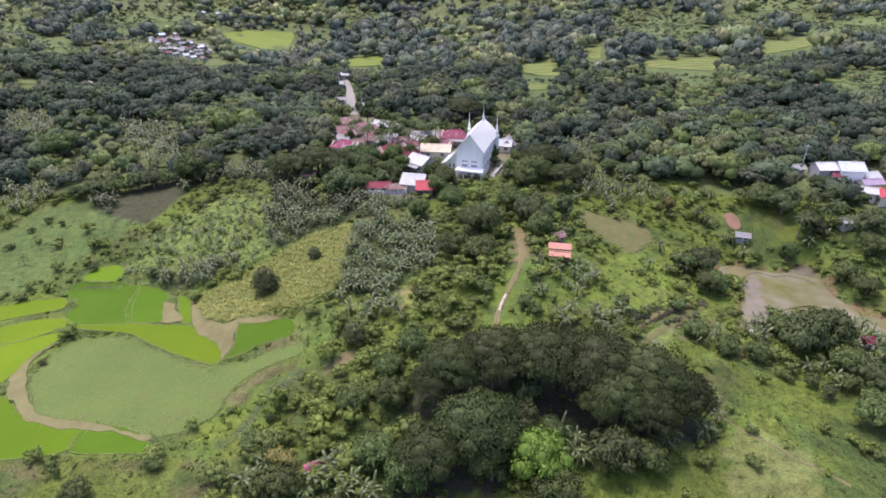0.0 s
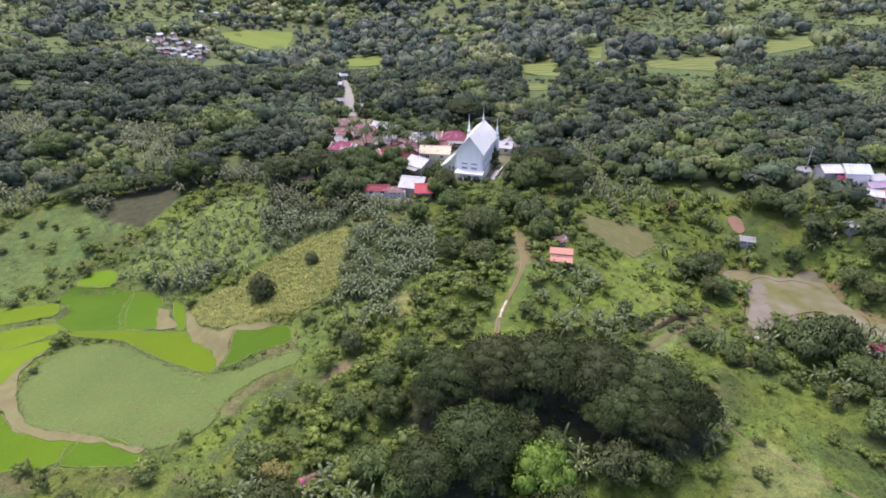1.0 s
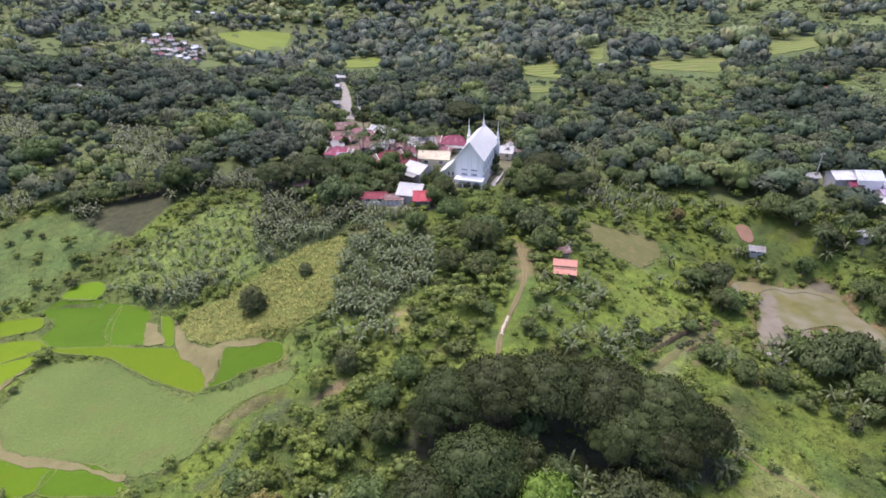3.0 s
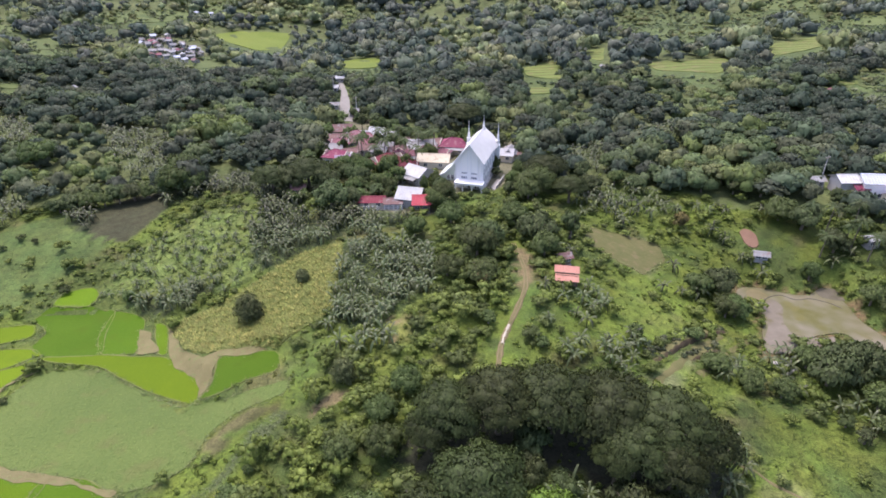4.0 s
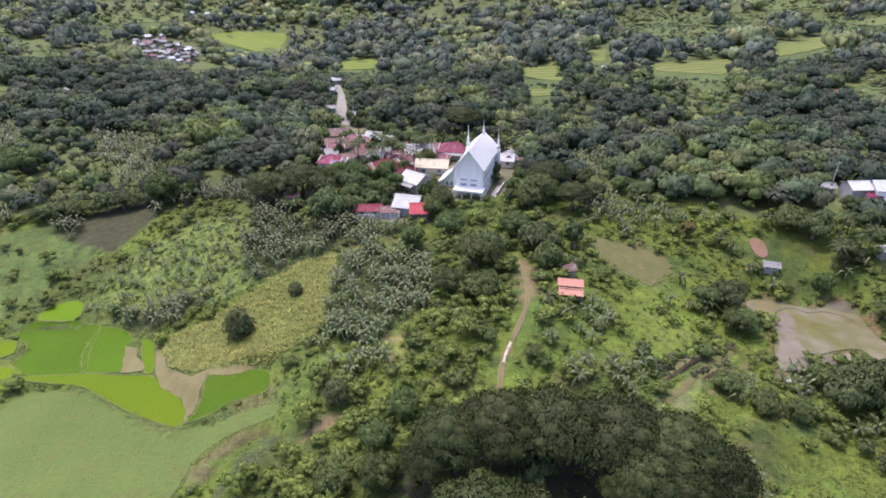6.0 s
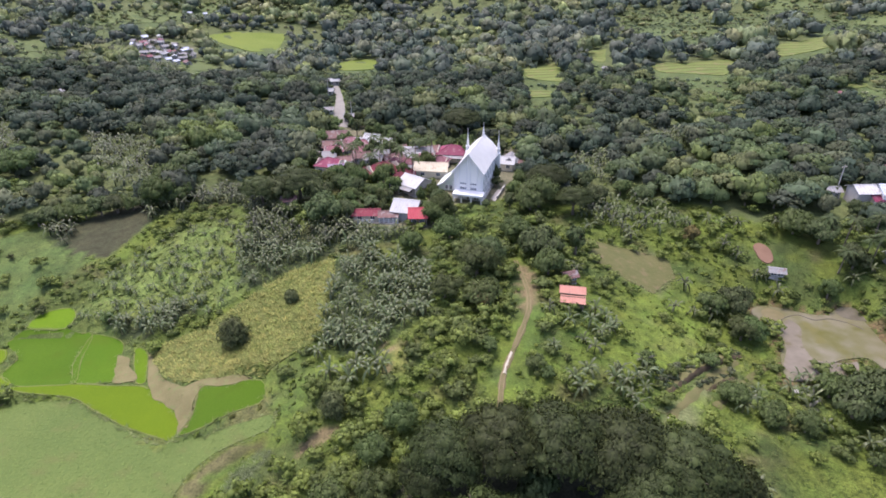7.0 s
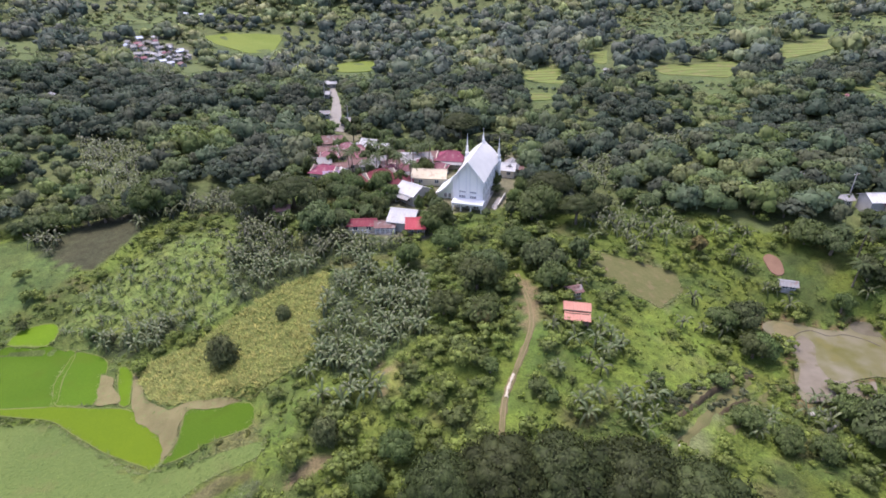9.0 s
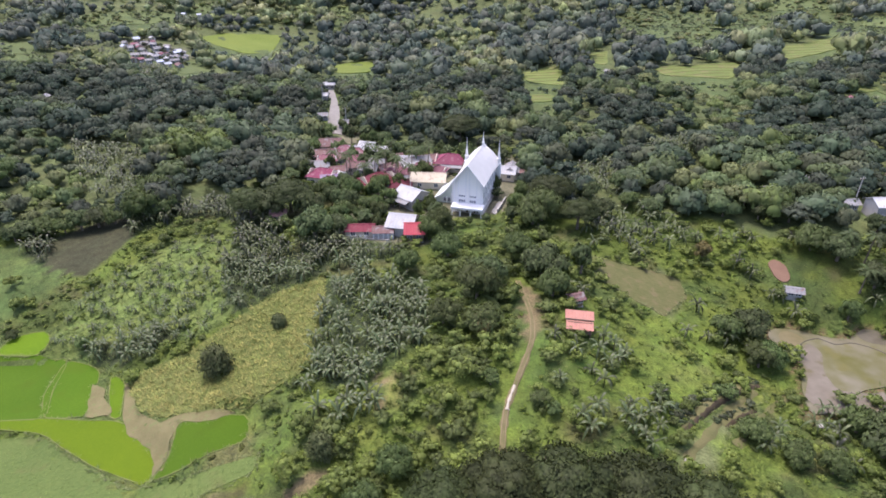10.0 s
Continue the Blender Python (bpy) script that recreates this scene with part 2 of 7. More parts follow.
ZONES["paddy"].append([(-92.1, 80.2), (-85.9, 83.2), (-78.9, 77.3), (-72.7, 75.3), (-65.1, 75.2), (-64.8, 72.7), (-65.9, 69.2), (-76.4, 67.3), (-82.4, 67)])
ZONES["paddy"].append([(-66.5, 75.4), (-58.9, 75.6), (-51.5, 71.1), (-50.5, 69.5), (-65.4, 68.9), (-66, 71.4)])
ZONES["soil"].append([(-52.5, 102.0), (-48.0, 104.8), (-47.5, 101.5), (-46.2, 97.2), (-46.6, 93.8), (-48.4, 93.3), (-49.1, 97.1), (-51.4, 100.1)])
ZONES["soil"].append([(-64.5, 117.5), (-61.1, 113.5), (-56.7, 107.5), (-51.2, 105.1), (-47.9, 106.8), (-41.4, 106.9), (-38.1, 106.8), (-42, 104.6), (-47.8, 104.2), (-47.7, 100), (-45.6, 93.6), (-48.3, 93.9), (-50.4, 99.5), (-56.8, 103.4), (-60.3, 108.1)])
ZONES["soil"].append([(-71, 117.2), (-67.2, 115.3), (-62.8, 108.1), (-67, 107.5)])
ZONES["soil"].append([(-85.5, 103.6), (-88.8, 98.8), (-88.5, 92.6), (-83.4, 85.2), (-77.4, 78.4), (-72.9, 77), (-63.3, 75.7), (-52.1, 72.7), (-52.9, 71.7), (-60.4, 74.1), (-72.6, 75), (-78.1, 76.6), (-85.8, 83.4), (-89.7, 88.3), (-89.8, 96.6)])
ZONES["cane"].append([(-85.3, 103.1), (-72.5, 103.2), (-60.5, 96.8), (-49.7, 91.3), (-46, 90.8), (-39, 94.3), (-31.3, 96.6), (-30.9, 93.3), (-39.6, 88.7), (-42.5, 84.4), (-43.4, 77.5), (-47.5, 74.7), (-52.1, 72.7), (-63.3, 75.7), (-72.9, 77), (-77.9, 78.8), (-84.4, 87), (-86.3, 94.6)])
ZONES["maize"].append([(-61.7, 118.8), (-53.3, 123.4), (-45.3, 131.6), (-37.9, 139), (-29.4, 142.7), (-27, 129.8), (-27.1, 120.2), (-27.5, 114.8), (-36.4, 107.4), (-44, 107), (-51.6, 106.1), (-57.2, 108.6), (-62.7, 115.8)])
ZONES["banana_dense"].append([(-37.5, 167.9), (-29.9, 164.5), (-23.1, 158.2), (-12.2, 153.5), (-13.9, 148.2), (-21.5, 146.6), (-32.2, 145)])
ZONES["banana_dense"].append([(-28.7, 140.7), (-20.3, 144.3), (-7.7, 138.4), (-4.4, 126.2), (-6.6, 116.6), (-13.8, 109.3), (-21.3, 108.6), (-26.2, 111.4), (-27.2, 122.6)])
ZONES["banana_dense"].append([(-43, 134.7), (-48.7, 133.3), (-52.9, 143.3), (-54.4, 154.5), (-45, 157), (-27.8, 152.9), (-29.6, 144.2), (-38.2, 140.3)])
ZONES["banana_dense"].append([(-77.5, 127.2), (-74.5, 123.6), (-68, 121.8), (-61.8, 122.6), (-56.5, 130), (-62.5, 131), (-66.5, 127.4), (-72.5, 126.6)])
ZONES["banana_dense"].append([(-114.5, 164.6), (-106.5, 167.6), (-101.5, 161), (-103.5, 153.6), (-108.6, 158.2)])
ZONES["banana_dense"].append([(-84.7, 163.8), (-87.7, 170.5), (-79.4, 177.7), (-69.0, 181.6), (-57.6, 180.7), (-47.2, 176.0), (-38.1, 138.5), (-45.6, 141.2), (-51.8, 148.1), (-56.1, 164.7), (-66.1, 173.4), (-76.0, 169.3)])
ZONES["banana_sparse"].append([(-87.4, 129.2), (-85.8, 141.3), (-77.4, 153.1), (-67.1, 162.7), (-52.3, 159.3), (-45.9, 134), (-53, 127.5), (-67.5, 122.6), (-78.6, 124.5)])
ZONES["pasture"].append([(-134.7, 133.9), (-129.4, 144.2), (-127, 156.3), (-114.3, 164.7), (-101.8, 157.6), (-93.6, 148.3), (-96.2, 141), (-101.9, 129.6), (-106.1, 121.5), (-111.3, 116.6), (-117.5, 110.1)])
ZONES["meadow"].append([(18.6, 61.1), (35, 67.5), (48.2, 78.5), (53.1, 80.8), (63.2, 76.8), (75.4, 73.3), (72, 62.6)])
ZONES["meadow"].append([(50, 93.2), (67, 94.6), (73.8, 87.1), (77.8, 77.1), (75.8, 73.9), (63.8, 78.1), (53.6, 81.8), (47.9, 83.1)])
ZONES["meadow"].append([(82.6, 161.8), (96.5, 153.3), (92.3, 139.8), (79.7, 136.6), (77.3, 150.9)])
ZONES["meadow"].append([(26.2, 119.1), (42, 128.3), (56.1, 126.6), (46.3, 109.2), (32.2, 97.7), (22.4, 102.3), (18.8, 112.7)])
ZONES["meadow"].append([(37, 139.6), (57, 145.4), (60, 134.6), (47, 125.6), (37.8, 129)])
ZONES["meadow"].append([(-75.9, 67.4), (-50.7, 68.6), (-38.8, 64.7), (-40.6, 57.8), (-71.6, 56.4), (-81.4, 67.1)])
ZONES["meadow"].append([(-31.5, 97.5), (-14.6, 117.9), (-8.6, 106.7), (-19.5, 96.1), (-27.1, 87.8), (-33.4, 74.8), (-38.8, 64.7), (-50.9, 71.2), (-41.3, 77.5), (-39.1, 87.2)])
ZONES["meadow"].append([(4.7, 104.1), (9.3, 111.5), (12.2, 118.3), (16.9, 119), (14, 101.2), (8, 96.2)])
ZONES["marsh"].append([(31.8, 154.5), (44.2, 151.9), (52.5, 149.5), (52.5, 143.3), (45, 134.6), (39.8, 138.4), (33.2, 143.7)])
ZONES["marsh"].append([(35.7, 97.7), (45.9, 108), (55.9, 116), (59.6, 116), (47.5, 105.1), (41.2, 95.6), (36, 94.1)])
ZONES["pond"].append([(67, 134), (69.1, 137.2), (72.8, 137.5), (79.1, 134.9), (82.1, 133.5), (85.3, 133.6), (88.2, 136.7), (92.2, 136.5), (91.3, 131.2), (91.8, 128.9), (90.8, 124.7), (91.7, 120), (93.6, 115.6), (98, 112.9), (99.3, 103.7), (90.9, 108.6), (87.7, 111.4), (85.3, 115.5), (85.3, 119.1), (82.6, 118.7), (77.4, 117.4), (74.1, 115.2), (68.5, 111.1), (64.5, 110.6), (66.5, 117.5), (69.8, 123.7), (70.9, 129.7), (68.1, 131.2)])
ZONES["far_field"].append([(-186.6, 468.2), (-174.7, 491.2), (-135.5, 505.7), (-129.7, 455.2), (-142.6, 441.7), (-167.3, 454.7)])
ZONES["far_field"].append([(-80.5, 406.6), (-70.5, 428.5), (-49.4, 419.2), (-52.4, 381.9), (-71, 384.9)])
ZONES["far_field"].append([(-272.5, 475.3), (-267.1, 500), (-223.5, 527), (-213.9, 501.1), (-243.7, 468.3), (-255.3, 449.4)])
ZONES["far_field"].append([(33.8, 356.6), (58.2, 373.8), (52.9, 324.5), (35.8, 335.6)])
ZONES["far_field"].append([(106, 365), (126.5, 358.6), (154.8, 365.1), (135.3, 327.7), (118.7, 334), (104.8, 338.7)])
ZONES["far_field"].append([(257.5, 508.7), (291.6, 499), (276.2, 469.5), (252.3, 478.8)])
ZONES["far_field"].append([(129.3, 443), (138.6, 421.1), (182, 455.6), (172.8, 466.8)])
ZONES["far_field"].append([(193, 403.9), (241.5, 432.5), (225.6, 394.6), (173.5, 362.9)])
ZONES["far_field"].append([(-266.9, 382.5), (-252.7, 401.2), (-238.1, 369.2), (-254.9, 366)])
ZONES["far_field"].append([(80, 399.6), (92.5, 408.2), (82.3, 366.1), (75.5, 374.7)])
ZONES["far_field"].append([(192.6, 314.7), (215.3, 324.7), (215.2, 311.2), (202.2, 289.8), (185.8, 292.1)])
ZONES["far_field"].append([(-224.9, 550.8), (-208.5, 568.4), (-201, 537.6), (-215.9, 532.1)])
ZONES["far_field"].append([(31.6, 306.2), (44.8, 308.6), (44.4, 293.8), (30.4, 293.4)])
ZONES["far_field"].append([(-168.4, 388.4), (-154.2, 399.2), (-146, 371.6), (-153.6, 359.7)])
ZONES["far_field"].append([(128.5, 530.6), (194.7, 519.5), (184.8, 477.4), (120.3, 473.4)])
ZONES["far_field"].append([(203.7, 519.3), (241.2, 522.5), (228, 485.4), (195.4, 483.6)])
ZONES["far_field"].append([(255.2, 556.9), (291.7, 553.8), (285.5, 521.5), (247.1, 525.9)])
ZONES["far_field"].append([(294.1, 495.7), (318.2, 481.2), (297.7, 446.6), (276.4, 462.4)])
ZONES["far_field"].append([(-114.8, 587.5), (-97.1, 592.8), (-93.7, 552.2), (-106.1, 551.1)])
ZONES["far_field"].append([(-313.8, 415.3), (-293.5, 419.5), (-283.6, 403.6), (-299.7, 394.5)])
ZONES["far_field"].append([(-219.8, 289.9), (-209.7, 293.7), (-204.3, 283), (-212.1, 280.3)])
ZONES["far_field"].append([(180.1, 304.2), (194.6, 308.1), (190.3, 300.4), (178, 297.6)])
ZONES["far_field"].append([(-183.8, 311.4), (-179.7, 318.1), (-169.8, 301.5), (-174.1, 295.8)])
ZONES["village"].append([(-28.6, 158.2), (-31.6, 178), (-45.9, 194.5), (-51.1, 231.2), (-42.2, 247.9), (-12, 223.8), (21, 223.9), (16.5, 177), (-2.3, 169.9), (-6.9, 154.3)])
ZONES["far_village"].append([(-217.7, 422.3), (-210, 448.1), (-195.1, 431.3), (-176.5, 423.9), (-162, 385.8), (-186.2, 383.7)])
ZONES["road"].append([(-64.9, 321.4), (-56.8, 293.5), (-53.3, 273.2), (-50.8, 255.9), (-47.8, 241.6), (-41.7, 238.3), (-45.9, 255.8), (-49.4, 273.8), (-53.9, 293.0), (-61.2, 321.1)])
ZONES["scrub"].append([(-3.2, 92), (48.1, 89.7), (45.6, 79.5), (32.7, 72.7), (17.6, 66.8), (-4.9, 81.6)])
ZONES["scrub"].append([(-27.7, 90.7), (-23.5, 107), (-14.2, 113.4), (-4.2, 122.2), (11.6, 118.2), (8.2, 100.8), (-1.1, 94.8), (-4.9, 81.6), (17.6, 66.8), (16.8, 61), (-41.3, 59.7), (-35.9, 70.2), (-34.1, 77.3)])
ZONES["scrub"].append([(-6.5, 145), (2.8, 156.8), (24.6, 161.9), (30, 143.3), (16.9, 119), (11.4, 115.9), (-1.6, 123.2)])
ZONES["red_soil"].append([(75.3, 155.3), (77.7, 156.7), (79.3, 154.3), (78.9, 149.7), (76.5, 148.5), (75.5, 151.1)])
ZONES["slope"].append([(-42.4, 80.6), (-41.4, 84), (-39.3, 87.7), (-35.4, 90.1), (-31.2, 91), (-29.7, 89.5), (-33.8, 88.2), (-37, 83.9), (-38.3, 81.2), (-40.9, 79.2)])
ZONES["hatched"].append([(-36.3, 79.8), (-35.9, 83.8), (-33.6, 87.4), (-29.7, 89.5), (-30.1, 86.6), (-32.5, 83.1), (-34.8, 79.8), (-36.4, 74.9), (-39.8, 70.3), (-41.7, 71.4), (-38.5, 75)])
ZONES["hedge"].append([(48.3, 81.3), (58.8, 77.8), (66.7, 74.4), (66, 73.1), (57.1, 76.2), (47.7, 80)])
ZONES["hedge"].append([(33.8, 105), (48.7, 116.8), (60.8, 119.9), (55.1, 115.8), (44.5, 107.5), (33.5, 98)])
ZONES["hedge"].append([(-117.2, 117.1), (-113.2, 119.4), (-107.7, 124.2), (-103.5, 132.3), (-97.3, 141.6), (-91.2, 138.3), (-95.6, 127.7), (-100.4, 121.7), (-110.1, 114.9), (-113.9, 112.4)])
ZONES["hedge"].append([(-87.5, 124.9), (-81.4, 131), (-69.6, 128), (-67.1, 121.5), (-77.8, 122.8)])
ZONES["bare"].append([(-25.7, 88.5), (-24.4, 91.1), (-22.0, 93.2), (-19.7, 94.2), (-18.6, 92.5), (-21.0, 90.4), (-23.3, 88.2), (-24.9, 86.9)])
ZONES["bare"].append([(-13.2, 102.8), (-12.9, 110.2), (-11.6, 110), (-11.2, 102.6)])
ZONES["bare"].append([(39.5, 152.3), (43.3, 151.4), (41, 147.9), (38, 148.8)])
ZONES["bare"].append([(13.7, 138.9), (17.1, 136.2), (16.2, 118.9), (13.4, 117.3), (13.7, 129.2)])
ZONES["banana_far"].append([(-189.2, 233.2), (-170.6, 241), (-154.2, 217.6), (-162.9, 207.1), (-172.4, 208.6)])
ZONES["banana_far"].append([(-158.7, 266.5), (-150.3, 273.4), (-134.9, 249.5), (-144.7, 244.4)])
ZONES["banana_far"].append([(-179.8, 365.4), (-168.9, 380.6), (-147.5, 336.2), (-160.8, 326.5)])
ZONES["banana_far"].append([(-145.2, 168.4), (-126.6, 173.8), (-123.8, 159.6), (-134.6, 152.4)])
ZONES["banana_far"].append([(-138.8, 232.9), (-107.5, 222.4), (-92.9, 182.5), (-111.4, 188.6)])
ZONES["banana_far"].append([(36, 213.6), (51.5, 212.9), (50.3, 188.3), (35.3, 188.7)])
ZONES["banana_far"].append([(68.4, 239.5), (88.4, 237.9), (77.6, 217.4), (61.3, 219.4)])
ZONES["banana_far"].append([(34.5, 183.4), (57.4, 172.6), (61.6, 162.7), (43.9, 157.9), (33.5, 165.3)])
ZONES["banana_far"].append([(170.7, 273.9), (191.2, 271.5), (176.7, 247.5), (161.7, 248.4)])
ZONES["lawn"].append([(18.6, 61.1), (35, 67.5), (48.2, 78.5), (53.1, 80.8), (63.2, 76.8), (75.4, 73.3), (72, 62.6)])
ZONES["lawn"].append([(50, 93.2), (67, 94.6), (73.8, 87.1), (77.8, 77.1), (75.8, 73.9), (63.8, 78.1), (53.6, 81.8), (47.9, 83.1)])
ZONES["lawn"].append([(82.6, 161.8), (96.5, 153.3), (92.3, 139.8), (79.7, 136.6), (77.3, 150.9)])
ZONES["lawn"].append([(-75.9, 67.4), (-50.7, 68.6), (-38.8, 64.7), (-40.6, 57.8), (-71.6, 56.4), (-81.4, 67.1)])
# dark soil strip; the shadow of the trees beside it is in its tint
ZONES["tilled"].append([(-108.7, 162.5), (-101.4, 171.8), (-88.9, 175.1), (-83, 163.3), (-88.7, 148.6), (-98.8, 151.5)])
ZONES["dry"].append([(-44.8, 81.4), (-44.7, 84.6), (-40.7, 88.5), (-36.4, 91.2), (-35.1, 89.6), (-38, 85.3), (-39.9, 80.8), (-41.9, 79.1)])
ZONES["dry"].append([(46.2, 75.8), (52, 78.1), (59.6, 71.8), (56.6, 62.2), (41.9, 61.8)])
ZONES["dry"].append([(-75.9, 67.4), (-50.7, 68.6), (-44.2, 66.7), (-50.6, 64.4), (-73.1, 63.5)])
ZONES["yard"].append([(-29.4, 163.4), (-23.6, 161.6), (-16.4, 160.5), (-15.7, 157), (-21.7, 157.6), (-28.1, 159.3)])
ZONES["yard"].append([(-21.9, 185.6), (-18.8, 183.7), (-19, 178.8), (-21.9, 180.2)])
ZONES["yard"].append([(9.5, 175.9), (12.1, 184.1), (13.3, 182.1), (10.6, 173.4)])
ZONES["forest"].append([(-172.3, 158.2), (-126, 166.3), (-109.7, 169.8), (-87.2, 173.2), (-60.5, 176.3), (-47.4, 183.2), (-46.9, 199.4), (-51.1, 231.2), (-62.6, 304.3), (-63.1, 325.9), (-50.9, 303.7), (-39.8, 239.6), (-12.3, 229.6), (18.9, 226), (17.4, 182.3), (25.8, 172.1), (48.7, 181), (68, 173.3), (81.7, 163.8), (101.5, 161.1), (116.3, 148.5), (134.4, 145.9), (500, 250), (900, 1100), (-900, 1100), (-500, 200)])
ZONES["thicket"].append([(-152.9, 187.2), (-179.5, 226.3), (-162.9, 235.7), (-137.7, 231.4), (-110.5, 202.8), (-91.1, 176.8), (-109.2, 176.4), (-118.4, 170.0), (-128.5, 166.4)])
ZONES["thicket"].append([(8.3, 245.3), (30.1, 285.2), (51.1, 288.6), (59.7, 266.9), (50.7, 244.5), (33.0, 245.3), (18.4, 228.6)])
ZONES["thicket"].append([(86.8, 287.3), (129.9, 299.8), (123.3, 265.7), (96.0, 242.1), (81.7, 252.2)])
# far-left hills: lighter tree tints here stand in for haze
ZONES["thicket"].append([(-500, 470), (-140, 520), (-130, 620), (-200, 900), (-700, 900)])
# field, road and hamlet outlines shifted towards the camera, kept treeless for its view
ZONES["clearing"].append([(-182.5, 457.9), (-171.3, 481.6), (-133, 496.2), (-126, 442.5), (-138.4, 428.7), (-163.1, 443.4)])
ZONES["clearing"].append([(-76.7, 387.7), (-67.7, 411.5), (-47.3, 401.5), (-49.6, 361.3), (-67.1, 364.1)])
ZONES["clearing"].append([(-266.6, 465.1), (-261.8, 490.1), (-219.7, 518), (-210, 492), (-238.5, 458.4), (-249.4, 439.2)])
ZONES["clearing"].append([(32.5, 342.8), (56.2, 360.6), (51, 312.7), (34.4, 322.6)])
ZONES["clearing"].append([(102.4, 352.7), (122.2, 346.5), (149.4, 352.4), (130.8, 316.9), (114.8, 323), (101.3, 327.5)])
ZONES["clearing"].append([(251.5, 496.7), (284.7, 487.1), (268.6, 456.7), (245.4, 465.8)])
ZONES["clearing"].append([(125.3, 429.2), (134, 407), (176.2, 441.1), (167.6, 452.7)])
ZONES["clearing"].append([(186, 389.2), (233.3, 417.9), (217.3, 380.1), (167.4, 350)])
ZONES["clearing"].append([(-259.5, 371.9), (-246, 390.5), (-231.2, 358.5), (-247.5, 355.4)])
ZONES["clearing"].append([(77.3, 386.4), (89.5, 394.9), (79.5, 353.7), (72.9, 361.9)])
ZONES["clearing"].append([(186.3, 304.4), (208.1, 313.8), (208.1, 301), (195.9, 280.7), (179.9, 282.9)])
ZONES["clearing"].append([(-221.2, 541.8), (-205.2, 559.6), (-197.8, 529), (-212.3, 523.3)])
ZONES["clearing"].append([(30.4, 294.5), (43.2, 297.3), (42.8, 283.2), (29.3, 282.4)])
ZONES["clearing"].append([(-162.5, 374.7), (-148.6, 384.8), (-140, 356.2), (-147.4, 345.2)])
ZONES["clearing"].append([(125.6, 518.8), (190.1, 507.2), (179.4, 463.6), (117.1, 460.4)])
ZONES["clearing"].append([(198.9, 507), (235.7, 510.6), (221.8, 472.2), (190, 470)])
ZONES["clearing"].append([(249.9, 545.5), (285.7, 542.4), (279.2, 509.9), (241.6, 514.1)])
ZONES["clearing"].append([(287.1, 483.8), (310.2, 469.1), (289.1, 433.7), (268.6, 449.3)])
ZONES["clearing"].append([(-113.2, 579.2), (-95.7, 584.3), (-92.3, 543.5), (-104.5, 542.6)])
ZONES["clearing"].append([(-305.3, 404.1), (-286, 408.6), (-276.1, 392.9), (-291.4, 383.6)])
ZONES["clearing"].append([(-212.9, 280.8), (-203, 284.3), (-197.8, 273.9), (-205.4, 271.5)])
ZONES["clearing"].append([(174.3, 294.4), (188.3, 298.2), (184.3, 290.8), (172.4, 288.1)])
ZONES["clearing"].append([(-177.4, 300.6), (-173.4, 306.8), (-163.7, 290.6), (-167.9, 285.3)])
ZONES["clearing"].append([(-178.1, 446.9), (-167.7, 471.4), (-130.2, 486), (-122, 428.3), (-133.6, 414), (-158.5, 431)])
ZONES["clearing"].append([(-72.4, 366), (-64.5, 392), (-44.9, 381.5), (-46.5, 338.8), (-62.9, 341)])
ZONES["clearing"].append([(-260.7, 454.7), (-256.4, 480), (-215.8, 508.8), (-205.9, 482.4), (-233.2, 448.1), (-243.4, 428.6)])
ZONES["clearing"].append([(31.1, 328.7), (54.1, 347.1), (49.1, 301), (33, 309.6)])
ZONES["clearing"].append([(98.9, 340.5), (118, 334.5), (144.1, 339.9), (126.4, 306.3), (110.9, 312), (97.8, 316.3)])
ZONES["clearing"].append([(245, 483.9), (277.3, 474.5), (260.5, 442.8), (238, 451.7)])
ZONES["clearing"].append([(121.1, 415), (129.3, 392.7), (170.1, 425.9), (162.1, 437.9)])
ZONES["clearing"].append([(178.9, 374.4), (224.7, 402.5), (209, 365.6), (161.4, 337.5)])
ZONES["clearing"].append([(-251.9, 361.1), (-239, 379.5), (-224, 347.3), (-240, 344.7)])
ZONES["clearing"].append([(74.6, 372.9), (86.4, 381.3), (76.7, 341.2), (70.3, 348.9)])
ZONES["clearing"].append([(180.1, 294.3), (201, 303.1), (201.3, 291.1), (189.6, 271.8), (174.1, 273.7)])
ZONES["clearing"].append([(-217.5, 532.7), (-202, 550.8), (-194.5, 520.1), (-208.6, 514.2)])
ZONES["clearing"].append([(29.2, 283.1), (41.6, 286.1), (41.2, 272.7), (28.2, 271.7)])
ZONES["clearing"].append([(-156.2, 360.1), (-142.5, 369), (-133.5, 339.7), (-140.9, 329.9)])
ZONES["clearing"].append([(122.6, 506.6), (185.2, 494.2), (173.8, 449), (113.6, 446.8)])
ZONES["clearing"].append([(193.8, 494), (229.9, 498), (215.1, 458), (184.1, 455.6)])
ZONES["clearing"].append([(244.6, 533.8), (279.6, 530.8), (272.6, 497.9), (235.8, 501.7)])
ZONES["clearing"].append([(279.6, 471.2), (301.9, 456.4), (279.9, 419.9), (260.2, 435.3)])
ZONES["clearing"].append([(-111.6, 570.7), (-94.3, 575.7), (-90.8, 534.6), (-102.8, 533.7)])
ZONES["clearing"].append([(-296.8, 392.8), (-278.2, 397.6), (-268.4, 381.9), (-283.1, 372.6)])
ZONES["clearing"].append([(-206, 271.7), (-196.3, 274.9), (-191.2, 264.8), (-198.7, 262.6)])
ZONES["clearing"].append([(168.6, 284.8), (182.1, 288.4), (178.3, 281.4), (166.7, 278.7)])
ZONES["clearing"].append([(-170.9, 289.7), (-166.9, 295.3), (-157.5, 279.6), (-161.8, 274.8)])
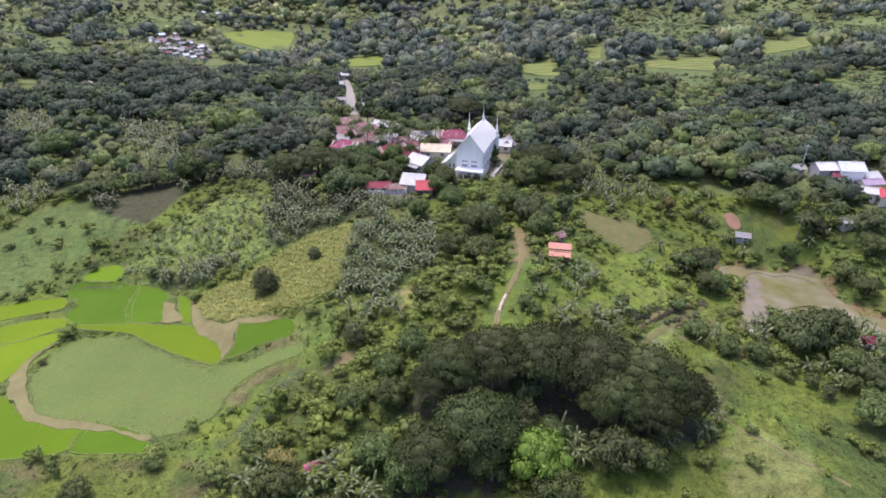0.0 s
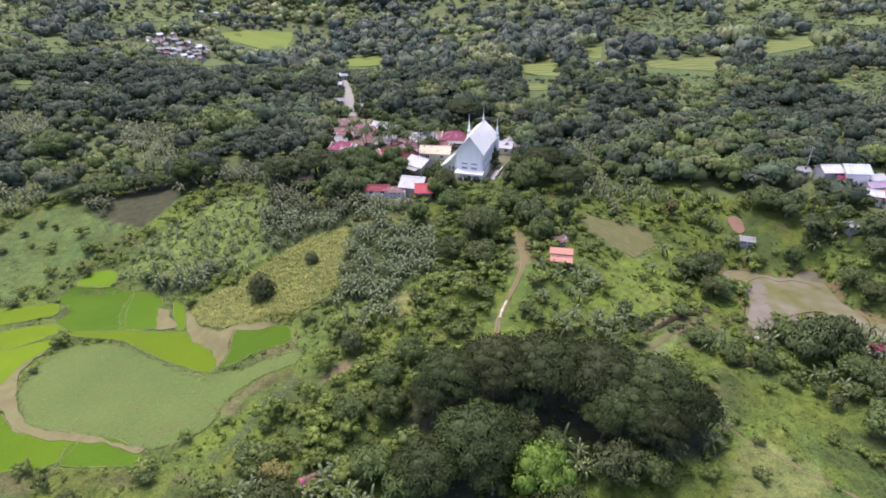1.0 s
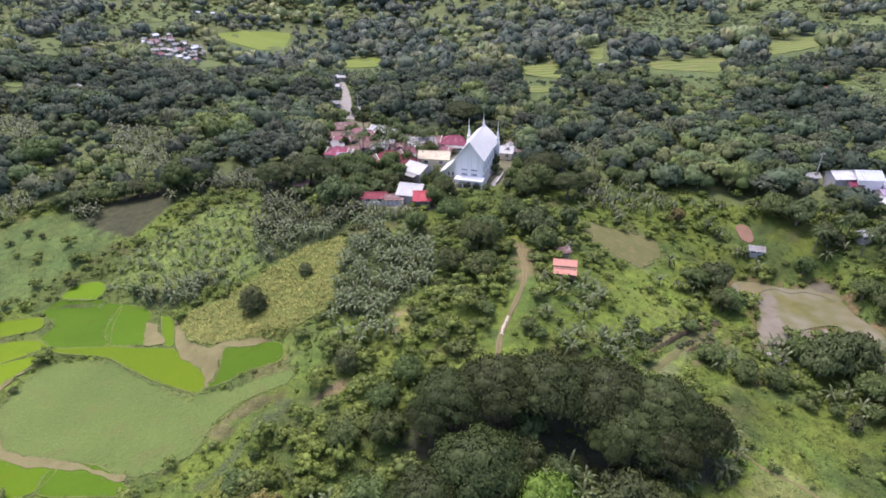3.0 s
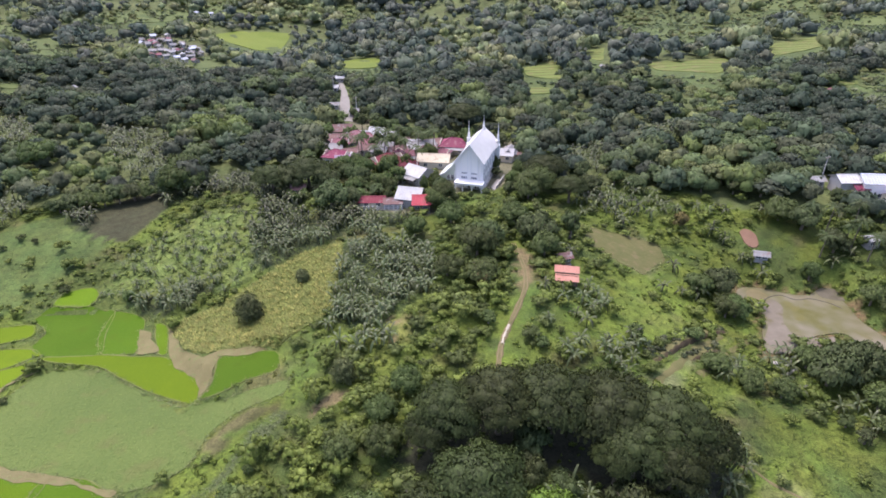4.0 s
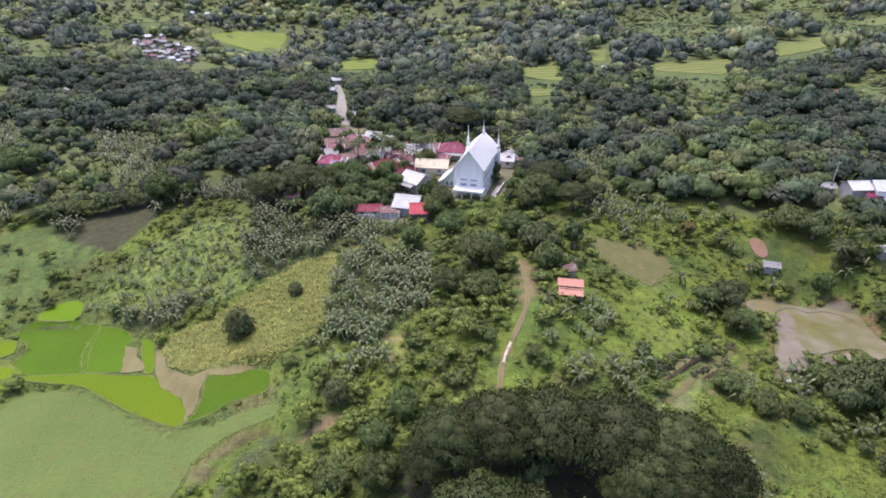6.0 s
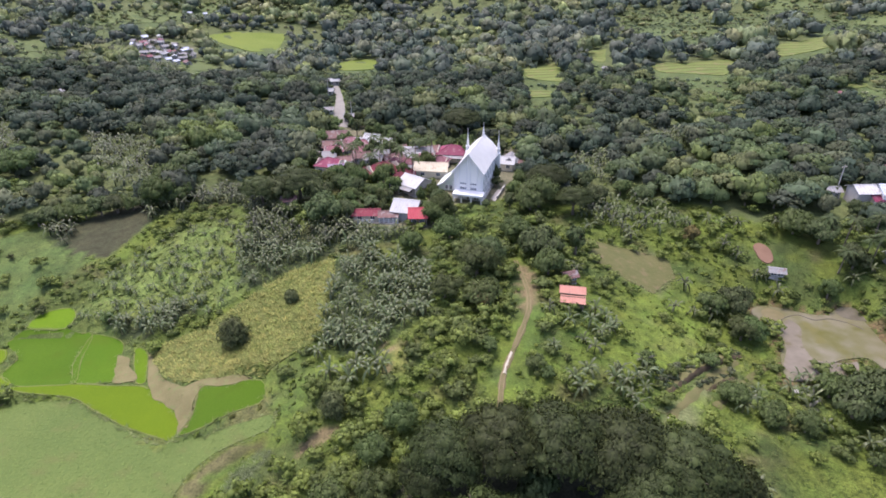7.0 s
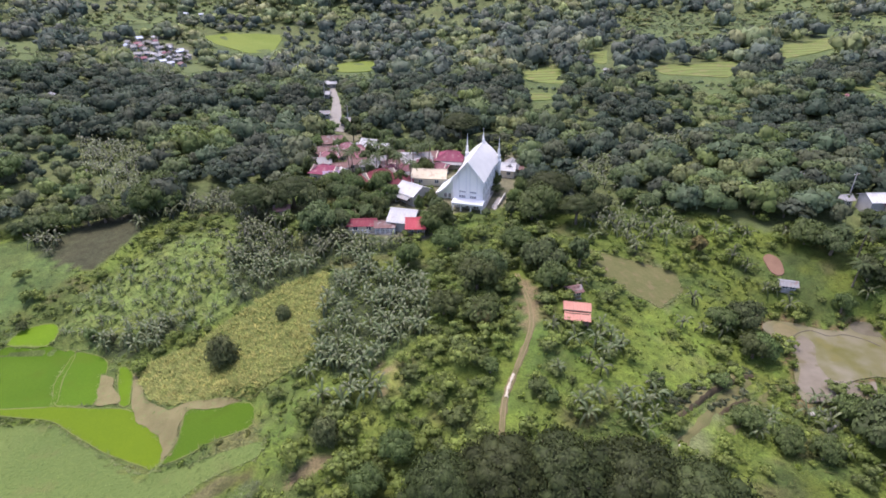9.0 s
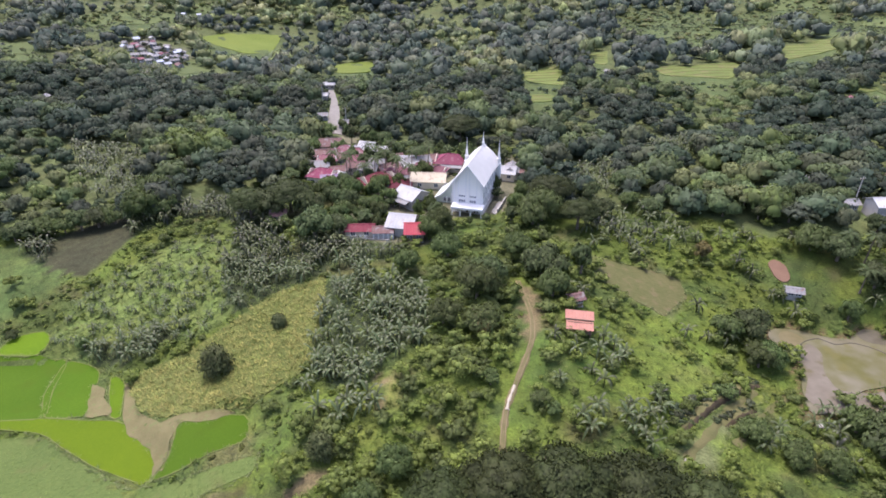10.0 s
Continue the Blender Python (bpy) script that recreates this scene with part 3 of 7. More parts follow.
ZONES["clearing"].append([(-173.4, 434.9), (-163.7, 460.4), (-127.3, 474.9), (-117.3, 411.9), (-128.3, 397.4), (-153.5, 417.2)])
ZONES["clearing"].append([(-67.6, 341.4), (-60.7, 369.1), (-42.2, 358.7), (-43.4, 316.1), (-58.5, 317.3)])
ZONES["clearing"].append([(-254.5, 444), (-250.9, 469.7), (-211.8, 499.4), (-201.6, 472.4), (-227.6, 437.3), (-237.1, 417.5)])
ZONES["clearing"].append([(29.8, 314.6), (52, 333.6), (47.2, 289.4), (31.6, 296.8)])
ZONES["clearing"].append([(95.3, 328.4), (113.8, 322.7), (139, 327.7), (122, 295.7), (107.1, 301.1), (94.4, 305.2)])
ZONES["clearing"].append([(238, 470.2), (269.5, 461.1), (251.8, 427.9), (230, 436.5)])
ZONES["clearing"].append([(116.8, 400.3), (124.5, 378.3), (163.8, 410.1), (156.3, 422.3)])
ZONES["clearing"].append([(172, 359.9), (215.9, 386.6), (200.9, 351.3), (155.5, 325.3)])
ZONES["clearing"].append([(-244.1, 349.9), (-231.8, 368), (-216.6, 335.9), (-232.3, 333.6)])
ZONES["clearing"].append([(71.8, 359.1), (83.3, 367.5), (73.9, 328.6), (67.7, 335.9)])
ZONES["clearing"].append([(174, 284.4), (194.2, 292.8), (194.5, 281.4), (183.3, 262.8), (168.2, 264.5)])
ZONES["clearing"].append([(-213.8, 523.5), (-198.7, 541.9), (-191.1, 511), (-204.9, 504.9)])
ZONES["clearing"].append([(28, 271.9), (40, 275.1), (39.6, 262.2), (27.1, 261.2)])
ZONES["clearing"].append([(-149.4, 344.5), (-135.8, 351.8), (-126.7, 322.4), (-134.1, 314)])
ZONES["clearing"].append([(119.5, 493.8), (180, 480.3), (167.7, 433.4), (110, 432.5)])
ZONES["clearing"].append([(188.3, 480.1), (223.7, 484.6), (207.9, 442.6), (177.8, 440.1)])
ZONES["clearing"].append([(239, 521.6), (273.3, 518.8), (265.6, 485.1), (229.6, 488.5)])
ZONES["clearing"].append([(271.6, 457.7), (293, 443), (270.1, 405.2), (251.2, 420.2)])
ZONES["clearing"].append([(-109.9, 562.1), (-92.9, 567), (-89.2, 525.3), (-101, 524.5)])
ZONES["clearing"].append([(-288.1, 381.3), (-270.4, 386.3), (-260.5, 370.7), (-274.6, 361.4)])
ZONES["clearing"].append([(-199.1, 262.5), (-189.5, 265.4), (-184.7, 255.7), (-192, 253.8)])
ZONES["clearing"].append([(162.9, 275.1), (176, 278.7), (172.3, 271.9), (161.1, 269.2)])
ZONES["clearing"].append([(-164.4, 278.6), (-160.3, 283.8), (-151.3, 268.7), (-155.6, 264.4)])
ZONES["clearing"].append([(-57.8, 293.6), (-56.7, 297.1), (-48.5, 265.5), (-45, 245.5), (-39.4, 221.9), (-41.8, 221.8), (-46.4, 241.1), (-49.2, 262.1)])
ZONES["clearing"].append([(-54.3, 275.8), (-53.2, 278.7), (-46.2, 252.5), (-43, 234.6), (-37.6, 212), (-39.9, 211.9), (-44.3, 230.4), (-46.9, 249.5)])
ZONES["clearing"].append([(-206.1, 399.7), (-199.9, 426.4), (-184.5, 407.7), (-165.8, 398.1), (-149.7, 356.5), (-173.6, 357.7)])

# ---- the lie of the land ----
BUMPS = [
    (-350, 100, 260, 18.4),
    (-350, 400, 260, 4.8),
    (-350, 750, 260, 33.7),
    (0, 100, 260, -18.2),
    (0, 400, 260, 3),
    (0, 750, 260, 10.5),
    (350, 100, 260, 6.9),
    (350, 400, 260, 17.7),
    (350, 750, 260, 26.4),
    (-10, 125, 45, 6.4),
    (-70, 110, 45, 4.6),
    (70, 125, 45, -5.7),
    (0, 170, 45, 0.3),
    (-60, 160, 45, 1.8),
    (-30, 75, 45, -2.6),
    (90, 90, 45, 3.5),
]
BUMPS += [
    (30, 80, 45, 1.2),
    (100, 170, 45, 8),
    (-130, 140, 45, -1.8),
    (40, 150, 45, 2.8),
    (-55, 95, 25, -2.4),
    (72, 127, 22, -6),
    (-30, 130, 22, -2.2),
    (14, 112, 22, 3.3),
    (-105, 115, 30, -7.1),
    (-66, 118, 20, -4),
    (-100, 490, 120, -27.1),
    (240, 490, 120, -17.2),
    (-45, 255, 60, 5.5),
    (0, 215, 40, -0.3),
]


def inside(poly, x, y):
    """For arrays of places: which lie inside the outline."""
    x, y = np.asarray(x, float), np.asarray(y, float)
    res = np.zeros(x.shape, bool)
    for (ax, ay), (bx, by) in zip(poly, poly[1:] + poly[:1]):
        if ay != by:
            res ^= ((ay > y) != (by > y)) & (x < (bx - ax) * (y - ay) / (by - ay) + ax)
    return res


def reach(poly, x, y):
    """Distance to the outline; negative inside."""
    x, y = np.asarray(x, float), np.asarray(y, float)
    d = np.full(x.shape, 1e9)
    for (ax, ay), (bx, by) in zip(poly, poly[1:] + poly[:1]):
        k = np.clip(((x - ax) * (bx - ax) + (y - ay) * (by - ay)) / max((bx - ax) ** 2 + (by - ay) ** 2, 1e-9), 0, 1)
        d = np.minimum(d, np.hypot(x - ax - k * (bx - ax), y - ay - k * (by - ay)))
    return np.where(inside(poly, x, y), -d, d)


def zone(name, x, y):
    res = np.zeros(np.shape(x), bool)
    for poly in ZONES[name]:
        res |= inside(poly, x, y)
    return res


def rounded(poly, step=1.5, rough=0.25, passes=1):
    """The outline as a smooth closed curve, a little uneven."""
    rng, res, n = np.random.default_rng(len(poly) * 7 + 1), [], len(poly)
    for i in range(n):
        p1, p2 = (np.array(poly[(i + k) % n]) for k in (0, 1))
        k = max(2, int(np.hypot(*(p2 - p1)) / step))
        for t in np.arange(k) / k:
            q = p1 + (p2 - p1) * t
            res.append(q + rng.normal(0, rough * 0.4, 2))
    res = np.array(res)
    for _ in range(passes):
        res = 0.5 * res + 0.25 * (np.roll(res, 1, 0) + np.roll(res, -1, 0))
    return [tuple(p) for p in res]


def bare_height(x, y):
    x, y = np.asarray(x, float), np.asarray(y, float)
    z = np.zeros(x.shape)
    for bx, by, r, h in BUMPS:
        z += h * np.exp(-((x - bx) ** 2 + (y - by) ** 2) / (2 * r * r))
    z += 0.35 * np.sin(x / 7.1 + 1.3 * np.sin(y / 11.0)) * np.sin(y / 6.3 + 0.8 * np.sin(x / 9.0))
    far = np.clip((np.hypot(x, y - 200) - 900) / 2500, 0, 1)
    return z + 90 * far * far * (3 - 2 * far)


POND_LEVEL = 0.55
TERRACES = []
for poly in ZONES["paddy"]:
    a = np.array(poly)
    TERRACES.append((poly, float(bare_height(a[:, 0], a[:, 1]).mean())))


def height(x, y):
    """The ground's height, with the fields levelled and the pond sunk in."""
    x, y = np.asarray(x, float), np.asarray(y, float)
    z = bare_height(x, y)
    for poly, level in TERRACES:
        k = np.clip(1 - reach(poly, x, y) / 2.5, 0, 1)
        z = z + (level - z) * k * k * (3 - 2 * k)
    for poly in ZONES["pond"]:
        k = np.clip(1 - reach(poly, x, y) / 6.0, 0, 1)
        z = z + (POND_LEVEL - 0.15 - z) * k * k * (3 - 2 * k)
        z = np.where(inside(poly, x, y), z - 0.25, z)
    return z


def mesh_from(name, verts, faces, mats, tint=None, smooth=False, normals=None):
    """A mesh of triangles or of quads from arrays."""
    me = bpy.data.meshes.new(name)
    verts, faces = np.asarray(verts, np.float32), np.asarray(faces, np.int32)
    k = faces.shape[1]
    me.vertices.add(len(verts))
    me.vertices.foreach_set("co", verts.ravel())
    me.loops.add(faces.size)
    me.loops.foreach_set("vertex_index", faces.ravel())
    me.polygons.add(len(faces))
    me.polygons.foreach_set("loop_start", np.arange(0, faces.size, k, dtype=np.int32))
    me.polygons.foreach_set("use_smooth", np.full(len(faces), smooth))
    me.update(calc_edges=True)
    me.validate()
    for m in mats if isinstance(mats, (list, tuple)) else [mats]:
        me.materials.append(m)
    if tint is not None:
        at = me.attributes.new("tint", "FLOAT_COLOR", "POINT")
        col = np.ones((len(verts), 4), np.float32)
        col[:, :3] = tint
        at.data.foreach_set("color", col.ravel())
    if normals is not None:
        at = me.attributes.new("custom_normal", "FLOAT_VECTOR", "POINT")
        at.data.foreach_set("vector", np.asarray(normals, np.float32).ravel())
    return me


def stretch_axis(lo, hi, step, end_lo, end_hi, grow=1.09):
    mid = list(np.arange(lo, hi, step))
    up, s = [hi], step
    while up[-1] < end_hi:
        s *= grow
        up.append(up[-1] + s)
    down, s = [lo - step], step
    while down[-1] > end_lo:
        s *= grow
        down.append(down[-1] - s)
    return np.array(down[::-1] + mid + up)


LATTICE = np.random.default_rng(77).uniform(size=(64, 64))


def mottle(x, y, size, shift=0.0):
    """Smooth uneven patches between 0 and 1, about that many metres across."""
    u, v = np.asarray(x) / size + shift * 7.3 + 500, np.asarray(y) / size + shift * 3.1 + 500
    i, j = np.floor(u).astype(int), np.floor(v).astype(int)
    a, b = u - i, v - j
    a, b = a * a * (3 - 2 * a), b * b * (3 - 2 * b)
    g = lambda p, q: LATTICE[p % 64, q % 64]
    return (g(i, j) * (1 - a) + g(i + 1, j) * a) * (1 - b) + (g(i, j + 1) * (1 - a) + g(i + 1, j + 1) * a) * b


def weathered(x, y, base):
    """A cover's tint with sun-dried brownish patches and lush yellow-green ones."""
    d = 0.6 * mottle(x, y, 9.0) + 0.4 * mottle(x, y, 3.1, 1)
    l = 0.6 * mottle(x, y, 11.0, 2) + 0.4 * mottle(x, y, 4.0, 3)
    k1, k2 = np.clip((d - 0.62) * 4, 0, 0.5)[..., None], np.clip((l - 0.45) * 4, 0, 0.7)[..., None]
    base = base * (1 - k1) + np.array((0.128, 0.112, 0.047)) * k1
    return base * (1 - k2) + np.array((0.102, 0.144, 0.020)) * k2


FOREST_FLOOR, ROUGH, PASTURE = (0.078, 0.100, 0.034), (0.066, 0.098, 0.022), (0.066, 0.102, 0.026)
gx, gy = stretch_axis(-130, 130, 1.4, -4500, 4500), stretch_axis(35, 235, 1.4, -3000, 4800)
GX, GY = np.meshgrid(gx, gy)
GZ = height(GX, GY)
tint = np.empty((*GX.shape, 3))
tint[:] = ROUGH
rgrid = np.random.default_rng(3)
jx, jy = GX + rgrid.normal(0, 0.8, GX.shape), GY + rgrid.normal(0, 0.8, GX.shape)
# banana_dense and scrub: ground darkened to paint the shade between plants
for zname, colour in (("forest", FOREST_FLOOR), ("meadow", (0.070, 0.110, 0.020)), ("lawn", (0.056, 0.086, 0.020)), ("pasture", PASTURE), ("banana_sparse", (0.112, 0.158, 0.038)),
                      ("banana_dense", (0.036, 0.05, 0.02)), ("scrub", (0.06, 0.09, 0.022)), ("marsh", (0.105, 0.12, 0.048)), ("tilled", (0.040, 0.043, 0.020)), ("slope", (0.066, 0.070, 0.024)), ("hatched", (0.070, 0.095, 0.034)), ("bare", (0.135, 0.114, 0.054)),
                      ("village", (0.12, 0.118, 0.068)), ("far_village", (0.1, 0.1, 0.065)), ("clearing", (0.064, 0.092, 0.028)), ("dry", (0.104, 0.1, 0.04))):
    # slope: brownish grass, with the knoll's shaded flank painted into the tint
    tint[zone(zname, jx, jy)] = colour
slopes = (np.abs(GX) < 135) & (GY < 235) & ~zone("forest", GX, GY) & ~zone("village", GX, GY) & ~zone("banana_dense", GX, GY) & ~zone("banana_sparse", GX, GY) & ~zone("pasture", GX, GY) & ~zone("tilled", GX, GY) & ~zone("slope", GX, GY) & ~zone("hatched", GX, GY) & ~zone("bare", GX, GY)
tint[slopes] = weathered(GX[slopes], GY[slopes], tint[slopes])
tint[zone("lawn", GX, GY)] *= 0.8
worn = inside(ZONES["dry"][1], jx, jy)
tint[worn] = np.array((0.092, 0.110, 0.032)) * (0.8 + 0.4 * mottle(GX, GY, 4.0, 17))[worn][:, None]
# muddy shore round the pond
for poly in ZONES["pond"]:
    shore = (GX > 55) & (GX < 110) & (GY > 95) & (GY < 145)
    near = np.zeros(GX.shape, bool)
    near[shore] = reach(poly, jx[shore], jy[shore]) < 1.3
    tint[near] = (0.135, 0.1, 0.048)
# shade under the wide trees, painted dark into the ground's tint
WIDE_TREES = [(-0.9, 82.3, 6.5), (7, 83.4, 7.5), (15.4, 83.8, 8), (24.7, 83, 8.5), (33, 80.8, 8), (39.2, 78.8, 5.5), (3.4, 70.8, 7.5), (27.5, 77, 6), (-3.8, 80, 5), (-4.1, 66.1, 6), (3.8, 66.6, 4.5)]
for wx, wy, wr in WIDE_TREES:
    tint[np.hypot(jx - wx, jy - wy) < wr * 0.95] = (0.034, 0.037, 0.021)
nx, ny = len(gx), len(gy)
idx = np.arange(nx * ny).reshape(ny, nx)
quads = np.stack([idx[:-1, :-1], idx[:-1, 1:], idx[1:, 1:], idx[1:, :-1]], -1).reshape(-1, 4)
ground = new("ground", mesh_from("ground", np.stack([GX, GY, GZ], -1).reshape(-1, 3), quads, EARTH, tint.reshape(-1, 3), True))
tagged(ground, "rolling green valley ground of grass, scrub and earth", "ground", kind="structure")


def patch(name, poly, lift, mat, res=2.0, skirt=0.8, level=None, step=1.5, rough=0.25, passes=1):
    """A sheet that lies on the ground inside an outline, with an edge that goes down into it."""
    from_edge = rounded(poly, step, rough, passes)
    a = np.array(from_edge)
    (x0, y0), (x1, y1) = a.min(0), a.max(0)
    px, py = np.meshgrid(np.arange(x0, x1, res), np.arange(y0, y1, res))
    px, py = px.ravel(), py.ravel()
    keep = reach(from_edge, px, py) < -0.6 * res
    pts = [Vector(p) for p in from_edge] + [Vector(p) for p in zip(px[keep], py[keep])]
    n = len(from_edge)
    vs, _, fs, *_ = geometry.delaunay_2d_cdt(pts, [], [list(range(n))], 1, 1e-4)
    vx, vy = np.array([v.x for v in vs]), np.array([v.y for v in vs])
    vz = (height(vx, vy) if level is None else np.full(vx.shape, level)) + lift
    bm = bmesh.new()
    bv = [bm.verts.new(p) for p in zip(vx, vy, vz)]
    for f in fs:
        try:
            bm.faces.new([bv[i] for i in f])
        except ValueError:
            pass
    bm.normal_update()
    edges = [e for e in bm.edges if len(e.link_faces) == 1]
    if skirt:
        # the edge has corners of its own, so that the sheet stays flat up to its rim
        for e in edges:
            a, b = (v.co.copy() for v in e.verts)
            down = Vector((0, 0, skirt))
            bm.faces.new([bm.verts.new(q) for q in (a, b, b - down, a - down)])
    me = bpy.data.meshes.new(name)
    bm.to_mesh(me)
    bm.free()
    for p in me.polygons:
        p.use_smooth = abs(p.normal.z) > 0.5
    if me.polygons and sum(p.normal.z * p.area for p in me.polygons) < 0:
        me.flip_normals()
    me.materials.append(mat)
    return new(name, me)


def bank(name, poly, width, rise, mat):
    """A low earth bank along a closed outline."""
    pts = np.array(rounded(poly, 2.0, 0.3))
    t = np.roll(pts, -1, 0) - np.roll(pts, 1, 0)
    t /= np.linalg.norm(t, axis=1)[:, None] + 1e-9
    nrm = np.stack([-t[:, 1], t[:, 0]], -1)
    rows = []
    rng = np.random.default_rng(5)
    wob = 1 + 0.35 * rng.normal(size=len(pts))
    for off, up in ((-1, -0.25), (-0.5, rise), (0.5, rise), (1, -0.25)):
        q = pts + nrm * (off * width * 0.5 * wob)[:, None]
        rows.append(np.c_[q, height(pts[:, 0], pts[:, 1]) + up])
    v = np.stack(rows, 1)
    n = len(pts)
    f = []
    for k in range(3):
        i = np.arange(n)
        j = (i + 1) % n
        f.append(np.stack([i * 4 + k, j * 4 + k, j * 4 + k + 1, i * 4 + k + 1], -1))
    return new(name, mesh_from(name, v.reshape(-1, 3), np.concatenate(f), mat, None, True))


def ribbon(name, pts, width, mat, lift, aside=0.0):
    """A strip along a line, lying on the ground."""
    pts = np.array(pts, float)
    t = np.linspace(0, len(pts) - 1, len(pts) * 6)
    x, y = np.interp(t, range(len(pts)), pts[:, 0]), np.interp(t, range(len(pts)), pts[:, 1])
    for _ in range(4):
        x[1:-1], y[1:-1] = (x[:-2] + 2 * x[1:-1] + x[2:]) / 4, (y[:-2] + 2 * y[1:-1] + y[2:]) / 4
    dx, dy = np.gradient(x), np.gradient(y)
    n = np.hypot(dx, dy)
    w = width * (1 + 0.22 * np.sin(t * 5.0) + 0.18 * np.sin(t * 11.3 + 1)) / 2
    x, y = x - dy / n * aside, y + dx / n * aside
    rows = [np.c_[x - dy / n * w * k, y + dx / n * w * k] for k in (-1, -0.4, 0.4, 1)]
    v = np.stack([np.c_[r, height(r[:, 0], r[:, 1]) + lift - (0.3 if i in (0, 3) else 0)] for i, r in enumerate(rows)], 1)
    i = np.arange(len(x) - 1)
    f = np.concatenate([np.stack([i * 4 + k, i * 4 + k + 1, i * 4 + k + 5, i * 4 + k + 4], -1) for k in range(3)])
    return new(name, mesh_from(name, v.reshape(-1, 3), f, mat, None, True))


for i, poly in enumerate(ZONES["paddy"]):
    f = patch("paddy_field", poly, 0.14, RICE_DEEP if i in (0, 1, 8, 10) else RICE_PALE if i in (3, 4, 5, 6) else RICE, 2.0, 0.5)
    tagged(f, "bright green paddy field of young rice on a level terrace", "rice field", "rice terraces", "structure")
    b = bank("paddy_bank", poly, 0.35, 0.17, BUND)
    tagged(b, "low grassy earth bank round a rice paddy", "field bank", "rice terraces", "structure")
for poly in ZONES["cane"]:
    tagged(patch("grass_knoll", poly, 0.07, CANE, 2.0, 1.0), "pale green knoll of dense even grass above the paddies", "grass field", kind="structure")
for poly in ZONES["maize"]:
    tagged(patch("maize_field_ground", poly, 0.15, MAIZE_SOIL, 2.0), "yellow-green sloping field under ripening maize", "field", kind="structure")
for poly in ZONES["soil"]:
    tagged(patch("bare_soil_patch", poly, 0.2, SOIL, 1.5, 0.5, None, 1.0, 0.9), "bare light-brown soil between the fields", "soil", kind="structure")
for poly in ZONES["red_soil"]:
    tagged(patch("red_soil_patch", poly, 0.25, RED_SOIL, 1.2, 0.5, None, 1.0, 0.4), "bare red-brown soil beside a shed", "soil", kind="structure")
for poly in ZONES["pond"]:
    tagged(patch("pond_water", poly, 0.0, WATER, 3.0, 0.3, POND_LEVEL, 1.0, 0.7, 5), "shallow muddy brown pond with a green scum", "pond", kind="structure")
OPEN_FIELDS = (0, 1, 3, 4, 7, 12, 9, 21)
for poly, mat, words in (([(71.5, 129.3), (75.5, 132.5), (76.7, 130.2), (73.6, 123.4), (72.8, 117.7), (78.5, 116.3), (82.3, 117.9), (78.2, 111.1), (72.8, 110.0), (67.4, 111.3), (65.8, 115.2), (70.0, 122.5)], SKY_SHEEN, "pale grey-pink sky sheen painted on the pond"), ([(86.6, 135.1), (92.3, 138.9), (100.3, 140.0), (94.6, 131.1), (90.2, 131.6), (87.1, 133.3)], SILT_DARK, "dark grey mud at the edge of the pond"), ([(69.9, 135.1), (72.9, 136.8), (75.1, 134.4), (75.2, 133.0), (71.7, 130.1), (69.3, 131.2)], SHALLOW, "tan shallow water beside the pond bank")):
    tagged(patch("pond_patch", poly, 0.02, mat, 1.5, 0.05, POND_LEVEL, 0.8, 0.8, 4), words, "mud", kind="structure")
tagged(patch("flooded_field", ZONES["marsh"][0], 0.05, MARSH, 2.0, 0.4, None, 0.8, 0.9, 2), "shallow muddy flooded field on the slope", "field", kind="structure")
for i, poly in enumerate(ZONES["far_field"]):
    ripe = i in (0, 1)
    f = patch("valley_field", poly, 0.25, FIELD if ripe else TERRACED if i in OPEN_FIELDS else PALE_FIELD, 5.0, 1.0, None, 4.0, 1.0)
    tagged(f, "yellow-green crop field among woods down the valley" if ripe else "light green terraced field among woods down the valley" if i in OPEN_FIELDS else "pale green open grass among woods down the valley", "field", "valley fields", "structure")
    if i in OPEN_FIELDS[2:]:
        # low banks between the terraces
        (x0, y0), (x1, y1) = np.min(poly, 0), np.max(poly, 0)
        for y in np.arange(y0 + 4, y1 - 2, 6.5):
            row = np.arange(x0, x1, 1.0)
            row = row[inside(poly, row, np.full(row.shape, y))]
            if len(row) > 6:
                line = [(x, y + 1.2 * math.sin(x / 9.0 + y)) for x in np.linspace(row[0] + 1, row[-1] - 1, 5)]
                tagged(ribbon("terrace_bank", line, 1.0, FAINT, 0.4), "low grassy bank between far field terraces", "field bank", "valley fields", "structure")
for poly in ZONES["yard"]:
    tagged(patch("concrete_yard", poly, 0.2, PALE_YARD, 1.5, 0.5, None, 1.0, 0.15), "pale concrete yard in front of the houses", "yard", kind="structure")
for poly in ZONES["road"]:
    tagged(patch("road", poly, 0.2, ROAD, 2.0, 0.5), "worn pale concrete road that leads out of the village", "road", kind="structure")

# ---- building pieces ----
def part(name, bm, mat, parent, label="", smooth=False):
    """One mesh object under a thing or under a part."""
    bmesh.ops.recalc_face_normals(bm, faces=bm.faces)
    me = bpy.data.meshes.new(name)
    bm.to_mesh(me)
    bm.free()
    for p in me.polygons:
        p.use_smooth = smooth
    me.materials.append(mat)
    ob = new(name, me)
    ob.parent = parent
    if label:
        tagged(ob, label)
    return ob


